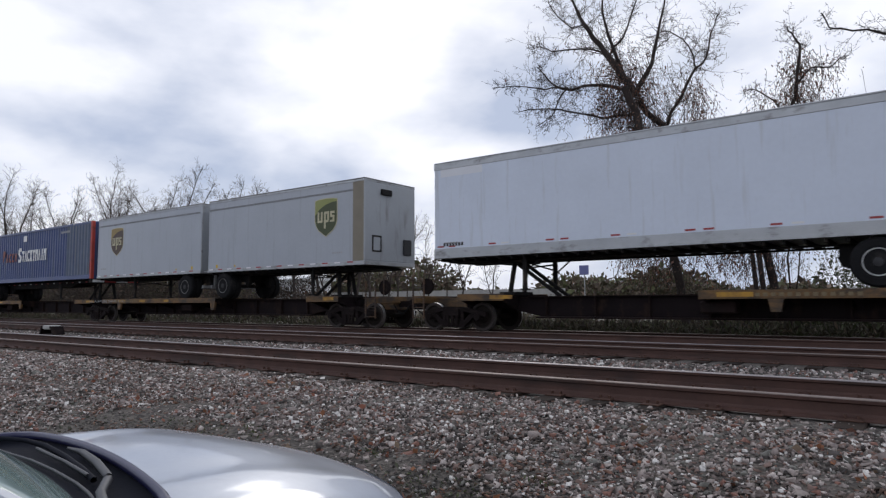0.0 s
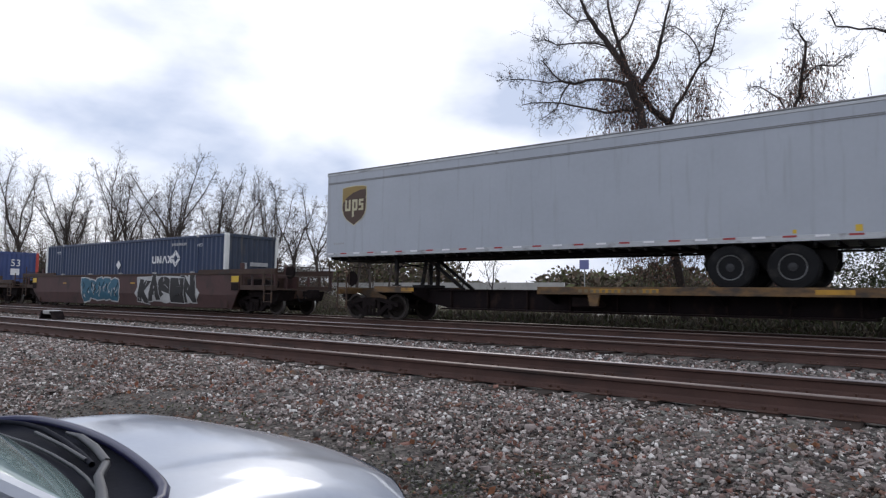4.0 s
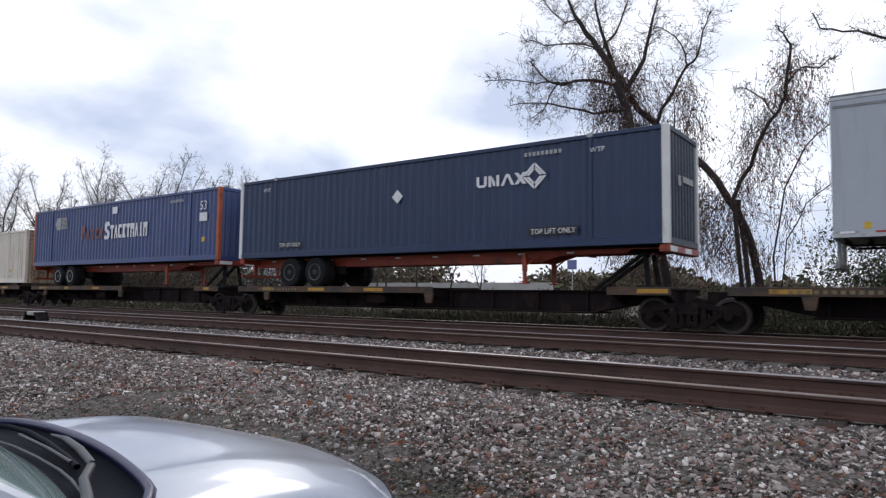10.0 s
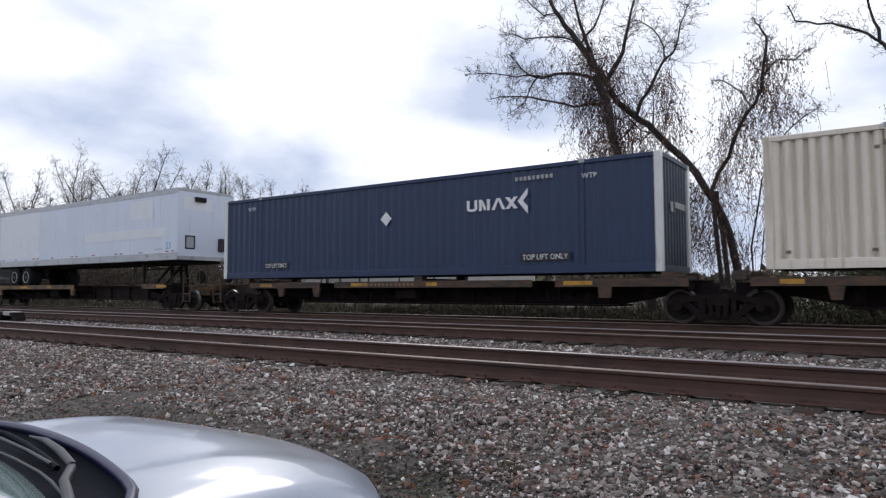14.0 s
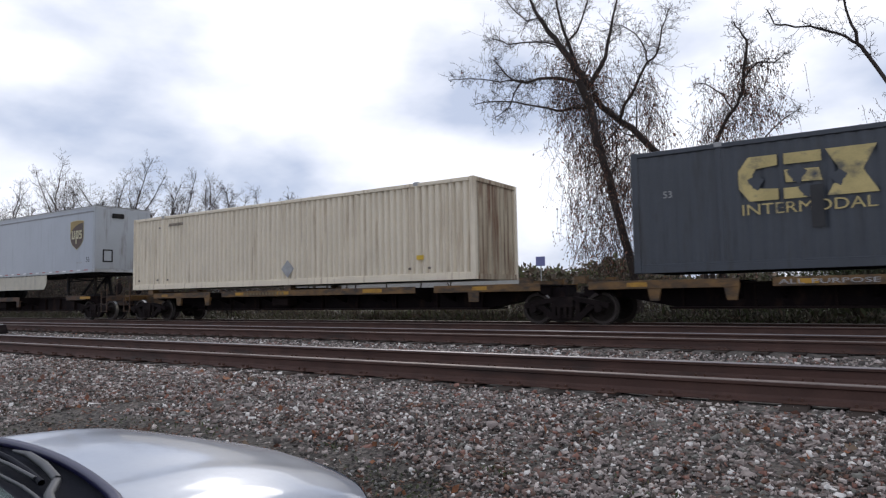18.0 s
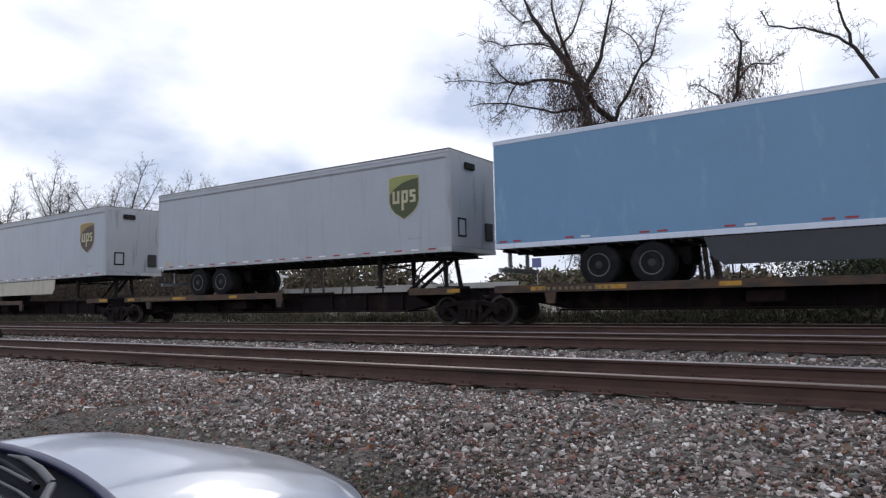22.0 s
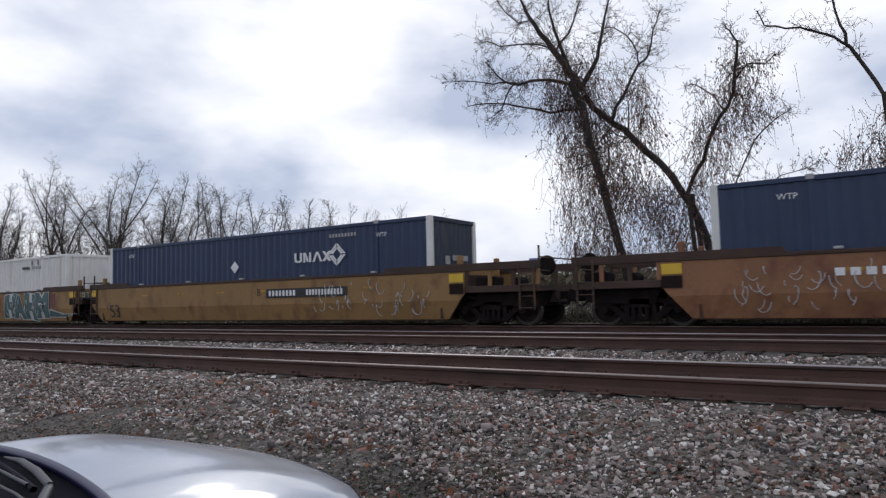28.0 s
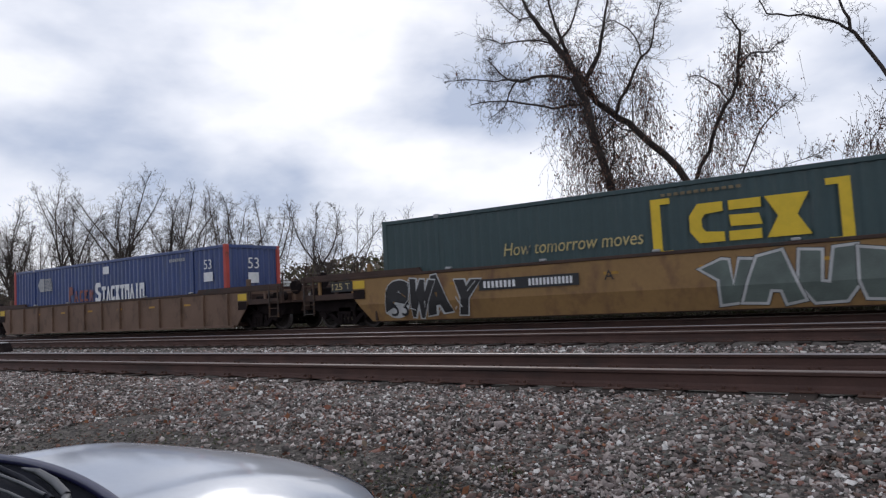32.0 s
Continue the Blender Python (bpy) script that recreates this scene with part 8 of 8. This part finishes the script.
    g.inputs["IOR"].default_value = 1.5
    g.inputs["Transmission Weight"].default_value = 0.15
    v3, f3 = [], []
    for j in range(9):
        q = j / 8
        for i in range(n + 1):
            p = -1 + 2 * i / n
            y = foot(p) + 0.004 - 0.72 * q
            v3.append((p * half * (0.93 - 0.17 * q), y, 0.555 - 0.033 * p * p + 0.46 * q + 0.03 * math.sin(math.pi * q)))
    for j in range(8):
        for i in range(n):
            a = j * (n + 1) + i
            f3.append((a, a + n + 1, a + n + 2, a + 1))
    from_arrays("windscreen", v3, f3, glass, car, "windscreen with a pale green sky reflection in its colour", smooth=True)
    # wipers: arm from the pivot up to a knuckle, blade along the foot of the glass
    def rod(name, pts, z, r, material, parent, label=""):
        line = [Vector((x, y, z)) for x, y in pts]
        v, f = [], []
        tube(v, f, line, r if isinstance(r, list) else [r] * len(line), 6)
        return from_arrays(name, [tuple(q) for q in v], f, material, parent, label, smooth=True)

    wiper = rod("wiper", [(0.79, -0.19), (0.648, -0.146), (0.481, -0.101), (0.337, -0.034)], 0.578, [0.017, 0.016, 0.014, 0.014], M["wiper"], car, "dusty grey wiper arm")
    rod("knuckle", [(0.345, -0.036), (0.129, 0.0), (-0.077, 0.018), (-0.186, 0.005)], 0.583, [0.013, 0.014, 0.012, 0.005], M["wiper"], wiper, "grey wiper knuckle")
    rod("blade", [(0.31, -0.065), (0.14, -0.046), (-0.094, -0.03), (-0.343, -0.027), (-0.506, -0.054), (-0.62, -0.11)], 0.574, 0.010, M["car_black"], wiper, "black wiper blade")
    rod("blade_frame", [(0.264, -0.067), (0.024, -0.062), (-0.275, -0.071)], 0.580, 0.006, M["wiper"], wiper)
    rod("glass_seal", [(0.60, -0.135), (0.411, -0.111), (0.278, -0.102), (0.06, -0.104), (-0.156, -0.117), (-0.382, -0.153), (-0.6, -0.17)], 0.566, 0.005, M["wiper"], car, "grey seal at the foot of the glass")
    # body behind, roof and tyres
    v, f = [], []
    ring = ((0.90, -0.22), (0.985, -0.08), (1.0, 0.10), (1.0, 0.30), (0.975, 0.42), (0.93, 0.0))
    for y, w, belt in ((0.30, 0.86, 0.38), (0.0, 0.885, 0.42), (-0.28, 0.895, 0.47), (-0.55, 0.905, 0.535), (-1.2, 0.91, 0.55), (-1.9, 0.91, 0.56), (-2.6, 0.90, 0.57), (-2.95, 0.87, 0.555), (-3.15, 0.80, 0.49), (-3.24, 0.72, 0.36)):
        half_ring = [(w * k, y, min(z, belt - 0.06) if z else belt) for k, z in ring]
        v += half_ring + [(-p[0], p[1], p[2]) for p in half_ring[::-1]]
    m = 2 * len(ring)
    for j in range(9):
        for i in range(m):
            f.append((j * m + i, j * m + (i + 1) % m, (j + 1) * m + (i + 1) % m, (j + 1) * m + i))
    for i in range(len(ring) - 1):
        f.append((9 * m + i, 9 * m + i + 1, 10 * m - 2 - i, 10 * m - 1 - i))
    from_arrays("lower_body", v, f, M["car_paint"], car, "silver lower body", smooth=True)
    v, f = [], []
    for y, w, z in ((-0.86, 0.62, 1.010), (-1.0, 0.63, 1.045), (-1.45, 0.64, 1.07), (-1.9, 0.62, 1.05), (-2.12, 0.59, 1.0)):
        v += [(-w, y, z - 0.045), (-w * 0.9, y, z - 0.012), (-w * 0.45, y, z + 0.012), (0, y, z + 0.02), (w * 0.45, y, z + 0.012), (w * 0.9, y, z - 0.012), (w, y, z - 0.045)]
    for j in range(4):
        for i in range(6):
            q = j * 7 + i
            f.append((q, q + 1, q + 8, q + 7))
    from_arrays("roof", v, f, M["car_paint"], car, smooth=True)
    from_arrays("rear_window", [(-0.76, -2.80, 0.575), (0.76, -2.80, 0.575), (0.58, -2.12, 0.985), (-0.58, -2.12, 0.985)], [(0, 1, 2, 3)], glass, car)
    for k in (-1, 1):
        for y0, y1, t0, t1 in ((-0.40, -1.38, -0.92, -1.40), (-1.46, -2.62, -1.47, -2.06)):
            from_arrays("side_window", [(k * 0.835, y0, 0.545), (k * 0.835, y1, 0.565), (k * 0.635, t1, 1.0), (k * 0.628, t0, 0.985)], [(0, 1, 2, 3)], glass, car)
        for p, q, r in (((0.80, -0.20, 0.535), (0.625, -0.87, 0.985), 0.028), ((0.84, -1.42, 0.55), (0.64, -1.435, 1.01), 0.03), ((0.80, -2.75, 0.56), (0.59, -2.11, 0.98), 0.04)):
            part("pillar", bar(bmesh.new(), (k * p[0], p[1], p[2]), (k * q[0], q[1], q[2]), r, 8), M["car_paint"], car)
        part("door_handle", soft_box(bmesh.new(), min(k * 0.905, k * 0.935), max(k * 0.905, k * 0.935), -1.32, -1.16, 0.40, 0.43, 0.008), M["car_paint"], car)
        part("tail_lamp", soft_box(bmesh.new(), min(k * 0.50, k * 0.78), max(k * 0.50, k * 0.78), -3.25, -3.12, 0.30, 0.42, 0.02), M["car_red"], car, "red tail lamp")
    for x in (-0.935, 0.715):
        for y in (0.35, -2.35):
            bm = bmesh.new()
            slab = [(0, 0.19), (0, 0.27), (0.03, 0.31), (0.19, 0.31), (0.22, 0.27), (0.22, 0.19)]
            seg = 24
            rows = [[bm.verts.new((x + d, y + r * math.cos(2 * math.pi * i / seg), -0.13 + r * math.sin(2 * math.pi * i / seg))) for i in range(seg)] for d, r in slab]
            for a, b in zip(rows, rows[1:]):
                for i in range(seg):
                    bm.faces.new((a[i], a[(i + 1) % seg], b[(i + 1) % seg], b[i]))
            part("tyre", bm, M["tyre"], car)
    return car


make_car()


# ---------------------------------------------------------------- what moves
def motions():
    for ob, u, z, tilt in MOVING:
        walk(ob, [(t, pose(u + SPEED * t, YC, z, 0, tilt, 0)) for t in (0.0, 8.0, 16.0, 24.0, LAST)])
    turn = math.degrees(SPEED / FPS / 0.424)
    for s, wheels in WHEELS.items():
        walk(wheels[0], [(i / FPS, pose(0.89 * s, 0, 0.424, 0, turn * i, 0)) for i in range(int(LAST * FPS) + 1)])
        keys = wheels[0].animation_data
        for w in wheels[1:]:
            w.rotation_mode = "QUATERNION"
            w.animation_data_create()
            w.animation_data.action, w.animation_data.action_slot = keys.action, keys.action_slot


motions()
